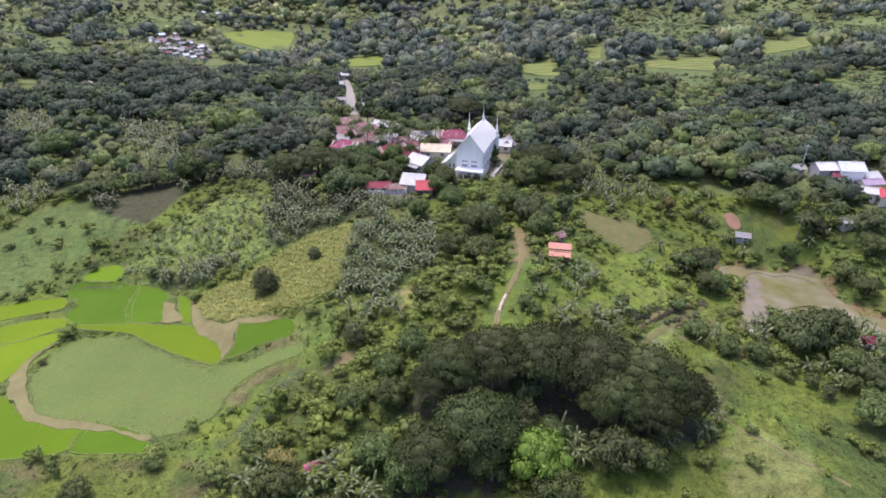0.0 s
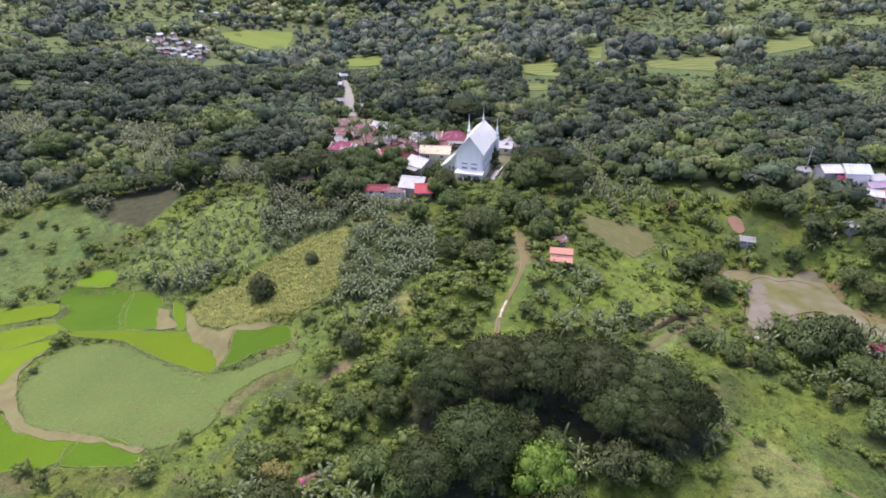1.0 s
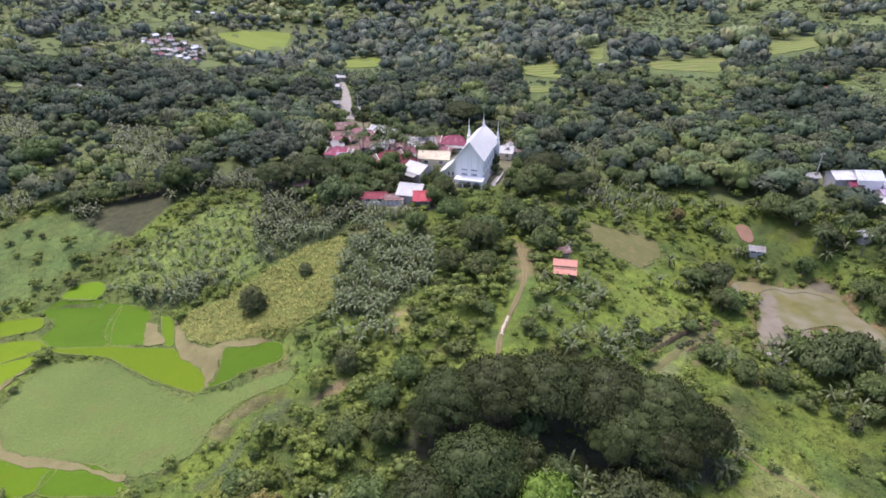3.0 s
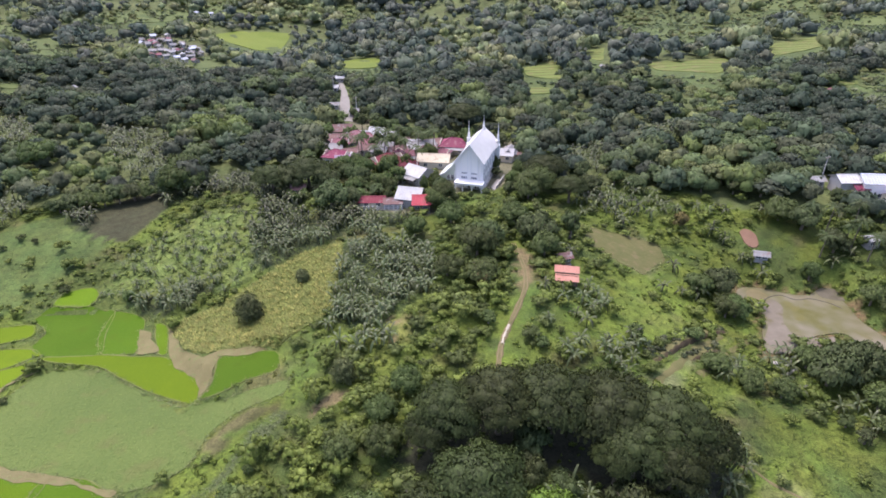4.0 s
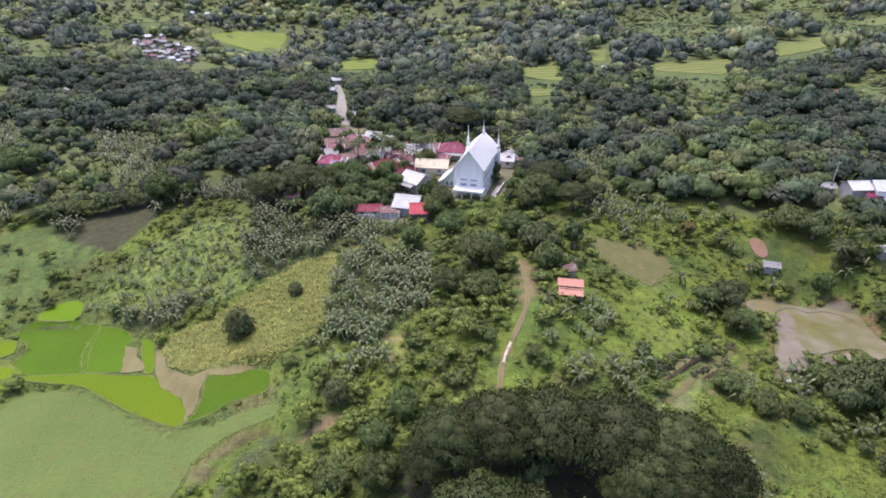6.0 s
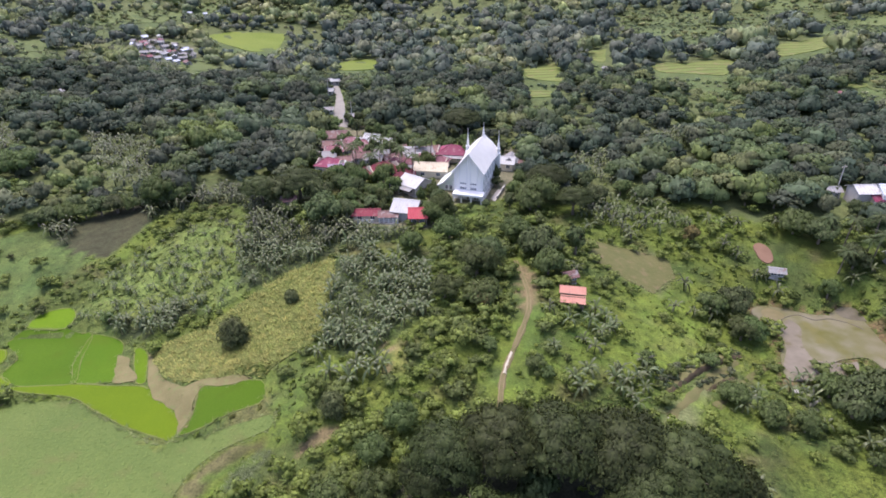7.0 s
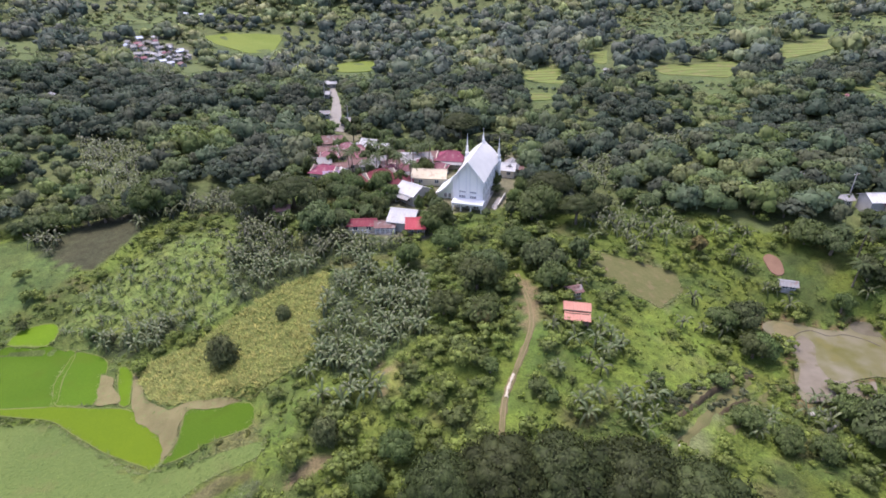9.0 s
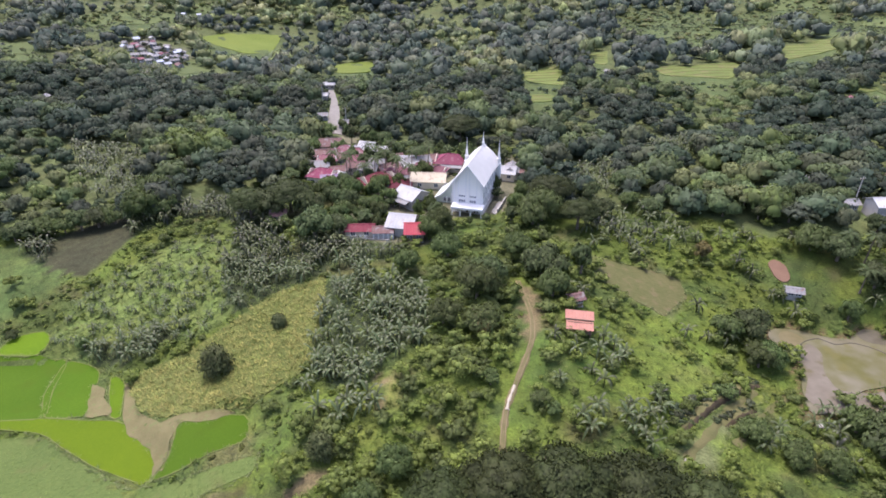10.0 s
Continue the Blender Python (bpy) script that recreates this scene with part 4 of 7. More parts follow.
def box(x0, x1, y0, y1, z0, z1, bm=None, bevel=0.0):
    bm = bm or bmesh.new()
    made = bmesh.ops.create_cube(bm, size=1.0, matrix=Matrix.Translation(((x0 + x1) / 2, (y0 + y1) / 2, (z0 + z1) / 2)) @ Matrix.Diagonal((x1 - x0, y1 - y0, z1 - z0, 1)))
    if bevel:
        edges = {e for v in made["verts"] for e in v.link_edges}
        bmesh.ops.bevel(bm, geom=list(edges), offset=bevel, segments=1, affect="EDGES")
    return bm


def slab(pts, thick, bm=None):
    """A sheet through given corners, of some thickness downwards."""
    bm = bm or bmesh.new()
    top = [bm.verts.new(p) for p in pts]
    low = [bm.verts.new((p[0], p[1], p[2] - thick)) for p in pts]
    bm.faces.new(top)
    bm.faces.new(low[::-1])
    for i in range(len(pts)):
        j = (i + 1) % len(pts)
        bm.faces.new((top[i], low[i], low[j], top[j]))
    return bm


def walls(w, l, h, rise, thick=0.18, bm=None):
    """Four walls with gables to front and back (ridge along y) that leave the inside empty."""
    bm = bm or bmesh.new()
    for y0, y1 in ((-l / 2, -l / 2 + thick), (l / 2 - thick, l / 2)):
        prof = [(-w / 2, 0), (w / 2, 0), (w / 2, h), (0, h + rise), (-w / 2, h)]
        a = [bm.verts.new((x, y0, z)) for x, z in prof]
        b = [bm.verts.new((x, y1, z)) for x, z in prof]
        bm.faces.new(a)
        bm.faces.new(b[::-1])
        for i in range(5):
            j = (i + 1) % 5
            bm.faces.new((a[i], b[i], b[j], a[j]))
    for s in (-1, 1):
        x0, x1 = sorted((s * w / 2, s * (w / 2 - thick)))
        box(x0, x1, -l / 2 + thick, l / 2 - thick, 0, h, bm)
    return bm


def opening(name, parent, x, y, z, w, h, facing, mat, frame_mat):
    """A framed door or window set on a wall. facing: 'y' for front or back, 'x' for a side; the sign gives which."""
    sgn = 1 if facing[0] == "+" else -1
    d = 0.06

    def b(u0, u1, z0, z1, o0, o1, bm=None):
        o = sorted((sgn * o0, sgn * o1))
        if facing[1] == "y":
            return box(x + u0, x + u1, y + o[0], y + o[1], z0, z1, bm)
        return box(x + o[0], x + o[1], y + u0, y + u1, z0, z1, bm)

    ob = part(name, b(-w / 2, w / 2, z, z + h, -0.02, 0.025), mat, parent)
    fr = bmesh.new()
    b(-w / 2 - d, -w / 2, z - d, z + h + d, -0.03, 0.06, fr)
    b(w / 2, w / 2 + d, z - d, z + h + d, -0.03, 0.06, fr)
    b(-w / 2, w / 2, z + h, z + h + d, -0.03, 0.06, fr)
    b(-w / 2, w / 2, z - d, z, -0.03, 0.06, fr)
    if name == "window":
        b(-0.03, 0.03, z, z + h, 0.02, 0.05, fr)
    part("frame", fr, frame_mat, ob)
    return ob


def gable_roof(parent, w, l, h, rise, mat, over=0.55, label=""):
    """Two sheeted slopes with ribs, and a ridge cap."""
    drop = over * rise / (w / 2)
    n = max(4, int((l + 2 * over) / 0.8))
    for s in (-1, 1):
        # one ribbed sheet, its profile run down the slope
        prof = []
        for i in range(n):
            y = -l / 2 - over + (l + 2 * over) * i / n
            prof += [(y, 0.06), (y + 0.06, 0.06), (y + 0.1, 0), ((y + (l + 2 * over) / n - 0.04), 0)]
        bm = bmesh.new()
        rows = [[bm.verts.new((x_, y, z_ + dz - low)) for y, dz in prof] for x_, z_, low in
                ((0, h + rise + 0.1, 0), (s * (w / 2 + over), h - drop + 0.1, 0), (s * (w / 2 + over), h - drop + 0.1, 0.07), (0, h + rise + 0.1, 0.07))]
        for r0, r1 in zip(rows, rows[1:] + rows[:1]):
            for i in range(len(prof) - 1):
                bm.faces.new((r0[i], r0[i + 1], r1[i + 1], r1[i]))
        for k in (0, -1):
            bm.faces.new([r[k] for r in rows])
        part("roof_slope", bm, mat, parent, label)
    cap = bmesh.new()
    for s in (-1, 1):
        slab([(0, -l / 2 - over, h + rise + 0.2), (0, l / 2 + over, h + rise + 0.2), (s * 0.3, l / 2 + over, h + rise + 0.2 - 0.3 * rise / (w / 2)), (s * 0.3, -l / 2 - over, h + rise + 0.2 - 0.3 * rise / (w / 2))], 0.03, cap)
    part("ridge_cap", cap, mat, parent)


def hip_roof(parent, w, l, h, rise, mat, over=0.55, label=""):
    """Four sheeted slopes that meet in a short ridge, with caps along the hips."""
    x, y, z, top = w / 2 + over, l / 2 + over, h - over * rise / (w / 2) + 0.1, h + rise + 0.1
    r = max(0.15, y - x)
    for s in (-1, 1):
        part("roof_slope", slab([(0, -r, top), (0, r, top), (s * x, y, z), (s * x, -y, z)], 0.07), mat, parent, label)
        part("roof_slope", slab([(0, s * r, top), (x, s * y, z), (-x, s * y, z)], 0.07), mat, parent, label)
    for sx in (-1, 1):
        for sy in (-1, 1):
            part("hip_cap", slab([(-0.1, sy * r, top + 0.06), (0.1, sy * r, top + 0.06), (sx * x + 0.1, sy * y, z + 0.06), (sx * x - 0.1, sy * y, z + 0.06)], 0.06), mat, parent)
    part("ridge_cap", box(-0.16, 0.16, -r, r, top - 0.02, top + 0.08), mat, parent)


def lean_to(parent, w, l, h, side, mat, wall, deep=2.0):
    """A low open-fronted annex along one long side."""
    x0, x1, y0, y1 = side * w / 2, side * (w / 2 + deep), -l * 0.42, l * 0.3
    part("lean_to_roof", slab([(x0, y0, h - 0.25), (x0, y1, h - 0.25), (x1, y1, h - 0.8), (x1, y0, h - 0.8)], 0.06), mat, parent, "rusty lean-to roof sheet")
    for yy in (y0 + 0.15, (y0 + y1) / 2, y1 - 0.15):
        part("post", box(x1 - side * 0.2 - 0.06, x1 - side * 0.2 + 0.06, yy - 0.06, yy + 0.06, -0.5, h - 0.78), WOOD, parent)
    a, b = sorted((x0 + side * 0.05, x1 - side * 0.3))
    part("lean_to_wall", box(a, b, y1 - 0.3, y1 - 0.18, -0.4, h - 0.85), wall, parent)


ROOF_WORDS = {"white": "white", "red": "bright red", "pink": "faded pink", "crimson": "dull crimson", "dusty": "dusty pink", "maroon": "dark maroon", "magenta": "magenta-red", "rust": "rusty brown",
              "cream": "cream", "grey": "grey", "lavender": "lavender", "blue": "pale blue"}


def house(x, y, yaw, w, l, top, roof, wall, words="village house among trees", group="village houses"):
    """A small house, w by l, with its ridge along the longer side; l < 0: along the shorter one."""
    z = float(height(np.array([x]), np.array([y]))[0])
    ob = new("house")
    turn = 90 if w > l else 0
    a, b = (l, w) if w > l else (w, l)
    if l < 0:
        a, b = w, -l
    ob.matrix_world = pose(x, y, z - 0.1, 0, 0, yaw + turn)
    rise = a * 0.24
    h = max(1.9, top - rise * 0.35)
    part("wall", walls(a, b, h, rise), wall, ob)
    part("plinth", box(-a / 2 - 0.15, a / 2 + 0.15, -b / 2 - 0.15, b / 2 + 0.15, -0.7, 0.06), BLOCK, ob)
    pick = int(abs(x) * 7 + abs(y) * 3) % 4
    if roof in ("maroon", "magenta", "dusty") and a > 3.4:
        hip_roof(ob, a, b, h, rise * 1.15, ROOFS[roof], label="%s hipped sheet roof" % ROOF_WORDS[roof])
    else:
        gable_roof(ob, a, b, h, rise, ROOFS[roof], label="%s sheet roof" % ROOF_WORDS[roof])
    if group == "village houses" and a > 3.4 and pick < 2:
        lean_to(ob, a, b, h, 1 if pick else -1, ROOFS["rust" if pick else "grey"], wall)
    dh = min(2.0, h - 0.15)
    opening("door", ob, 0, -b / 2, 0.08, 0.9, dh - 0.1, "-y", WOOD, WHITE)
    for sgn in ("-", "+"):
        k = -1 if sgn == "-" else 1
        for v in (-b / 4, b / 4):
            opening("window", ob, k * a / 2, v, 0.95, 1.1, min(1.0, h - 1.2), sgn + "x", PANE, WHITE)
    if a > 4:
        opening("window", ob, -a / 4 - 0.3, -b / 2, 0.95, 0.9, min(1.0, h - 1.2), "-y", PANE, WHITE)
    tagged(ob, "%s with a %s sheet metal roof" % (words, ROOF_WORDS[roof]), "house", group)
    return ob


def spire(name, parent, x, y, z0, base, tall, label):
    """A slender square spire: shaft, flared collar, needle, ball."""
    bm = bmesh.new()
    prof = [(base, 0), (base, tall * 0.18), (base * 1.25, tall * 0.19), (base * 1.25, tall * 0.22), (base * 0.8, tall * 0.24), (base * 0.62, tall * 0.42), (base * 0.72, tall * 0.43), (base * 0.35, tall * 0.5), (base * 0.16, tall * 0.75), (0.03, tall)]
    rings = []
    for r, zz in prof:
        rings.append([bm.verts.new((x + r * math.cos(a), y + r * math.sin(a), z0 + zz)) for a in [math.pi / 8 + k * math.pi / 4 for k in range(8)]])
    for r0, r1 in zip(rings, rings[1:]):
        for k in range(8):
            bm.faces.new((r0[k], r0[(k + 1) % 8], r1[(k + 1) % 8], r1[k]))
    bm.faces.new(rings[-1])
    bm.faces.new(rings[0][::-1])
    return part(name, bm, WHITE, parent, label)


# ---- the chapel ----
def chapel(x, y, z, yaw):
    ob = new("chapel")
    ob.matrix_world = pose(x, y, z, 0, 0, yaw)
    W, L, H, R = 8.0, 19.0, 8.8, 4.9
    # the body stands from 0 to L behind its front
    base = box(-W / 2 - 0.6, W / 2 + 0.6, -0.6, L + 0.6, -1.5, 0.35)
    part("plinth", base, BLOCK, ob)
    bm = walls(W, L, H, R, 0.3)
    bmesh.ops.translate(bm, verts=bm.verts, vec=(0, L / 2, 0))
    part("wall", bm, PALE_BLUE, ob, "pale blue-white plastered walls with steep gables")
    # roof: slightly swept slopes that overhang, wider over the back
    for s in (-1, 1):
        n, m_ = 10, 10
        ogee = ((0, 0.1, 0.25, 0.5, 0.75, 1), (0, -0.1, 0.45, 1, 0.75, 0))
        rows = []
        for i in range(n + 1):
            v = -0.7 + (L + 1.4) * i / n
            lift = -0.5 * i / n
            flare = 0.6 * max(0.0, (i / n - 0.6) / 0.4)
            row = []
            for j in range(m_ + 1):
                k = j / m_
                row.append((s * k * (W / 2 + 0.55 + flare), v, H + R + 0.18 + lift * (1 - k) - (R + 0.75) * k + (0.55 * (i / n) ** 1.5 - 0.1) * float(np.interp(k, *ogee))))
            rows.append(row)
        bm = bmesh.new()
        up = [[bm.verts.new(p) for p in r] for r in rows]
        dn = [[bm.verts.new((p[0], p[1], p[2] - 0.14)) for p in r] for r in rows]
        for i in range(n):
            for j in range(m_):
                bm.faces.new((up[i][j], up[i + 1][j], up[i + 1][j + 1], up[i][j + 1]))
                bm.faces.new((dn[i][j], dn[i][j + 1], dn[i + 1][j + 1], dn[i + 1][j]))
        for i in range(n):
            bm.faces.new((up[i][m_], up[i + 1][m_], dn[i + 1][m_], dn[i][m_]))
            bm.faces.new((up[i][0], dn[i][0], dn[i + 1][0], up[i + 1][0]))
        for j in range(m_):
            bm.faces.new((up[0][j], up[0][j + 1], dn[0][j + 1], dn[0][j]))
            bm.faces.new((up[n][j], dn[n][j], dn[n][j + 1], up[n][j + 1]))
        part("roof_slope", bm, WHITE_ROOF, ob, "bright white steep roof slope", False)
        # white rake boards on both gables
        for v in (-0.78, L + 0.62):
            lift = 0.0 if v < 0 else -0.5
            bm = bmesh.new()
            a, b = (0, H + R + 0.3 + lift), (s * (W / 2 + 0.6), H - 0.4)
            q = [(a[0], v, a[1]), (b[0], v, b[1]), (b[0], v, b[1] - 0.45), (a[0], v, a[1] - 0.5)]
            f0 = [bm.verts.new(p) for p in q]
            f1 = [bm.verts.new((p[0], p[1] + 0.16, p[2])) for p in q]
            bm.faces.new(f0)
            bm.faces.new(f1[::-1])
            for i in range(4):
                bm.faces.new((f0[i], f0[(i + 1) % 4], f1[(i + 1) % 4], f1[i]))
            part("rake_board", bm, WHITE, ob)
        # side wall: pilasters and tall windows between them
        for i in range(7):
            v = 0.25 + (L - 0.5) * i / 6
            x0, x1 = sorted((s * W / 2, s * (W / 2 + 0.28)))
            part("pilaster", box(x0, x1, v - 0.2, v + 0.2, 0.35, H - 0.4), WHITE, ob)
        for i in range(6):
            v = 0.25 + (L - 0.5) * (i + 0.5) / 6
            opening("window", ob, s * W / 2, v, 1.3, 1.2, 1.7, "+x" if s > 0 else "-x", PANE, WHITE)
            opening("window", ob, s * W / 2, v, 4.1, 1.2, 1.9, "+x" if s > 0 else "-x", PANE, WHITE)
        # front: slender pilasters that frame the gable wall
        for k in (0.93, 0.62, 0.12):
            part("pilaster", box(s * W / 2 * k - 0.14, s * W / 2 * k + 0.14, -0.2, 0, 0.35, H + R * (1 - k) - 0.2), WHITE, ob)
        for z0, hh in ((3.2, 0.7), (4.75, 0.42)):
            for k in range(3):
                opening("window", ob, s * (0.75 + 0.66 * k), 0, z0, 0.5, hh, "-y", PANE, WHITE)
    part("string_course", box(-W / 2 + 0.1, W / 2 - 0.1, -0.12, 0, 4.25, 4.42), WHITE, ob)
    # porch: a thick white canopy slab over the doors
    porch = part("canopy", box(-W / 2 + 0.2, W / 2 + 0.9, -3.4, -0.02, 2.45, 3.05, None, 0.05), WHITE, ob, "thick white canopy over the entrance")
    for px in (-W / 2 + 0.5, -1.2, 1.6, W / 2 + 0.5):
        part("column", box(px - 0.16, px + 0.16, -3.2, -2.88, -0.6, 2.45), WHITE, ob)
    part("porch_floor", box(-W / 2, W / 2 + 1, -3.6, -0.6, -0.9, 0.12), BLOCK, ob)
    for px in (-2.2, 0.2, 2.4):
        opening("door", ob, px, 0, 0.36, 1.2, 2.0, "-y", WOOD, WHITE)
    spire("spire", ob, 0, L - 0.6, H + R - 0.4, 0.34, 4.3, "slender white needle spire on the ridge")
    for s in (-1, 1):
        tower = part("tower", box(s * (W / 2 + 0.75) - 0.65, s * (W / 2 + 0.75) + 0.65, L - 1.4, L - 0.1, 0, H - 0.4, None, 0.06), WHITE, ob)
        spire("spire", ob, s * (W / 2 + 0.75), L - 0.75, H - 0.5, 0.5, 7.1, "slender white corner spire")
    # a lean-to wing on one side, its white-edged roof sweeping low
    a, b, lo, hi = -W / 2 - 0.1, -W / 2 - 6.6, 1.6, H - 0.3
    sweep = [(a + (b - a) * k, lo + (hi - lo) * q) for k, q in ((0, 1), (0.2, 0.7), (0.45, 0.4), (0.7, 0.16), (1, 0))]
    bm = bmesh.new()
    for (xa, za), (xb, zb) in zip(sweep, sweep[1:]):
        slab([(xa, 4.2, za), (xa, 12.5, za), (xb, 12.5, zb), (xb, 4.2, zb)], 0.12, bm)
    part("wing_roof", bm, PALE_GREEN, ob, "pale green sheet roof of the low side wing")
    for v in (4.05, 12.45):
        bm = bmesh.new()
        for (xa, za), (xb, zb) in zip(sweep, sweep[1:]):
            slab([(xa, v, za + 0.2), (xa, v + 0.35, za + 0.2), (xb, v + 0.35, zb + 0.2), (xb, v, zb + 0.2)], 0.42, bm)
        part("rake_board", bm, WHITE, ob)
    for v in (6.2, 8.2, 10.2):
        bm = bmesh.new()
        for (xa, za), (xb, zb) in zip(sweep, sweep[1:]):
            slab([(xa, v, za + 0.1), (xa, v + 0.16, za + 0.1), (xb, v + 0.16, zb + 0.1), (xb, v, zb + 0.1)], 0.16, bm)
        part("roof_rib", bm, WHITE, ob)
    bm = bmesh.new()
    for v in (4.6, 12.1):
        prof = [(a, -0.5), (b + 0.4, -0.5)] + [(max(px, b + 0.4), pz - 0.12) for px, pz in sweep[::-1]]
        f0 = [bm.verts.new((px, v, pz)) for px, pz in prof]
        f1 = [bm.verts.new((px, v + 0.2, pz)) for px, pz in prof]
        bm.faces.new(f0)
        bm.faces.new(f1[::-1])
        for i in range(len(prof)):
            j = (i + 1) % len(prof)
            bm.faces.new((f0[i], f0[j], f1[j], f1[i]))
    box(b + 0.4, b + 0.6, 4.8, 12.1, -0.5, lo - 0.1, bm)
    part("wing_wall", bm, PALE_GREEN, ob)
    for k in range(3):
        opening("window", ob, a - 0.9 - 1.3 * k, 4.6, 0.8, 0.7, 1.2 if k else 1.9, "-y", PANE, WHITE)
        part("pilaster", box(a - 0.3 - 1.3 * k - 0.1, a - 0.3 - 1.3 * k + 0.1, 4.45, 4.6, -0.4, (5.6, 3.4, 2.2)[k]), WHITE, ob)
    tagged(ob, "white chapel with a steep white roof and three needle spires", "church")
    return ob


chapel(3.0, 175.0, 10.3, -14.5)


def yard_wall(x0, y0, x1, y1, hh):
    z = float(height(np.array([(x0 + x1) / 2]), np.array([(y0 + y1) / 2]))[0])
    ob = new("yard_wall")
    ob.matrix_world = pose((x0 + x1) / 2, (y0 + y1) / 2, z, 0, 0, math.degrees(math.atan2(y1 - y0, x1 - x0)))
    n = math.hypot(x1 - x0, y1 - y0)
    part("wall", box(-n / 2, n / 2, -0.1, 0.1, -0.6, hh), BLOCK, ob)
    part("coping", box(-n / 2, n / 2, -0.17, 0.17, hh, hh + 0.12), BLOCK, ob)
    for i in range(int(n / 3) + 1):
        u = -n / 2 + min(n, i * 3)
        part("post", box(u - 0.16, u + 0.16, -0.16, 0.16, -0.6, hh + 0.25), BLOCK, ob)
    tagged(ob, "bare grey masonry wall round the chapel yard", "wall", "chapel yard walls")


yard_wall(11.3, 176.1, 14.1, 185.1, 0.9)


def yard_fence(x0, y0, x1, y1):
    """White posts and two rails round a house yard."""
    z = float(height(np.array([(x0 + x1) / 2]), np.array([(y0 + y1) / 2]))[0])
    ob = new("yard_fence")
    ob.matrix_world = pose((x0 + x1) / 2, (y0 + y1) / 2, z, 0, 0, math.degrees(math.atan2(y1 - y0, x1 - x0)))
    n = math.hypot(x1 - x0, y1 - y0)
    for hh in (0.55, 1.15):
        part("rail", box(-n / 2, n / 2, -0.04, 0.04, hh, hh + 0.12), WHITE, ob)
    for i in range(int(n / 1.2) + 1):
        u = -n / 2 + min(n, i * 1.2)
        part("post", box(u - 0.11, u + 0.11, -0.11, 0.11, -0.6, 1.45, None, 0.02), WHITE, ob)
    tagged(ob, "white-painted post and rail fence round a house yard", "fence", "yard fences")


yard_fence(-27.0, 157.6, -21.6, 157.6)
yard_fence(-20.2, 157.7, -15.4, 157.9)

# ---- houses ----
HOUSES = []
HOUSES += [
    (-13.3, 162.7, -12, 7.5, -6.2, 3.6, "white", BLOCK),
    (-10.2, 159.6, 2, 5.8, -4.2, 3, "red", WOOD),
    (-23.8, 160.3, 3, 6.6, 3.5, 2.6, "crimson", CREAM),
    (-18, 159.8, 3, 4.4, 3.2, 2.2, "rust", BLOCK),
    (-12.5, 180.4, -38, 7, -6.6, 3.6, "white", BLOCK),
    (-22.9, 190.6, 30, 7.9, 7, 3.8, "maroon", CREAM),
    (-16.5, 188.6, 5, 5.7, 4.4, 3, "maroon", BLOCK),
    (-8.2, 193.4, -4, 8.4, 5.3, 3.2, "cream", CREAM),
    (-1.7, 209.6, -8, 8.4, 6.2, 3.6, "magenta", CREAM),
    (-12.5, 209.1, 20, 6.2, 5.3, 3.2, "grey", BLOCK),
    (-40, 194.5, -15, 6.6, 5.3, 3.6, "magenta", CREAM),
    (-37.2, 192, 10, 4.4, 4, 2.8, "lavender", CREAM),
]
HOUSES += [
    (-34.9, 194, 15, 3.5, 3.5, 2.6, "white", BLOCK),
    (-43.5, 223.8, 10, 6.2, 5.3, 3.4, "rust", CREAM),
    (-36.9, 216.2, 25, 6.2, 5.3, 3.4, "dusty", BLOCK),
    (-31.9, 216.6, -6, 7.9, 4.4, 3.2, "white", CREAM),
    (-25.9, 218.2, 0, 4.4, 3.5, 3, "white", BLOCK),
    (-44, 213.7, 10, 7, 4.4, 3, "rust", BLOCK),
    (-36.5, 210.3, 10, 4.4, 3.5, 3, "rust", BLOCK),
    (15, 201.7, -12, 6.2, 5.3, 3, "white", CREAM),
    (17, 203.4, -12, 4.4, 6.2, 3, "grey", CREAM),
    (-16.8, 210.3, 0, 5.3, 4.4, 3, "white", BLOCK),
    (-21.4, 202.6, 30, 5.3, 3.5, 3, "rust", BLOCK),
    (-10.8, 204.1, 15, 5.3, 4, 3, "dusty", CREAM),
]
HOUSES += [
    (-9.4, 212.1, 20, 5.3, 3.9, 3, "rust", BLOCK),
    (-39.1, 214.5, 10, 5.3, 3.9, 3, "dusty", BLOCK),
    (-16.4, 199.1, 10, 4.8, 3.5, 2.8, "dusty", CREAM),
    (-31.2, 179.1, 20, 3, 2.4, 2.2, "white", BLOCK),
    (-30.3, 222.3, -15, 4.4, 3.5, 3, "white", CREAM),
    (-43.1, 203.4, 8, 5.3, 4, 3, "grey", BLOCK),
    (-32.4, 208.5, 12, 4.4, 3.5, 2.8, "dusty", BLOCK),
    (-46.1, 167.6, 10, 3.5, 3, 3, "rust", BLOCK),
    (-20.2, 198.2, 0, 4.4, 4.4, 3, "dusty", CREAM),
    (-65.2, 199.5, 0, 3.5, 3, 3, "white", BLOCK),
    (-32.8, 215.3, 10, 5.3, 4.4, 3, "dusty", CREAM),
    (-25.4, 205.6, 0, 4.4, 3.5, 3, "grey", BLOCK),
]
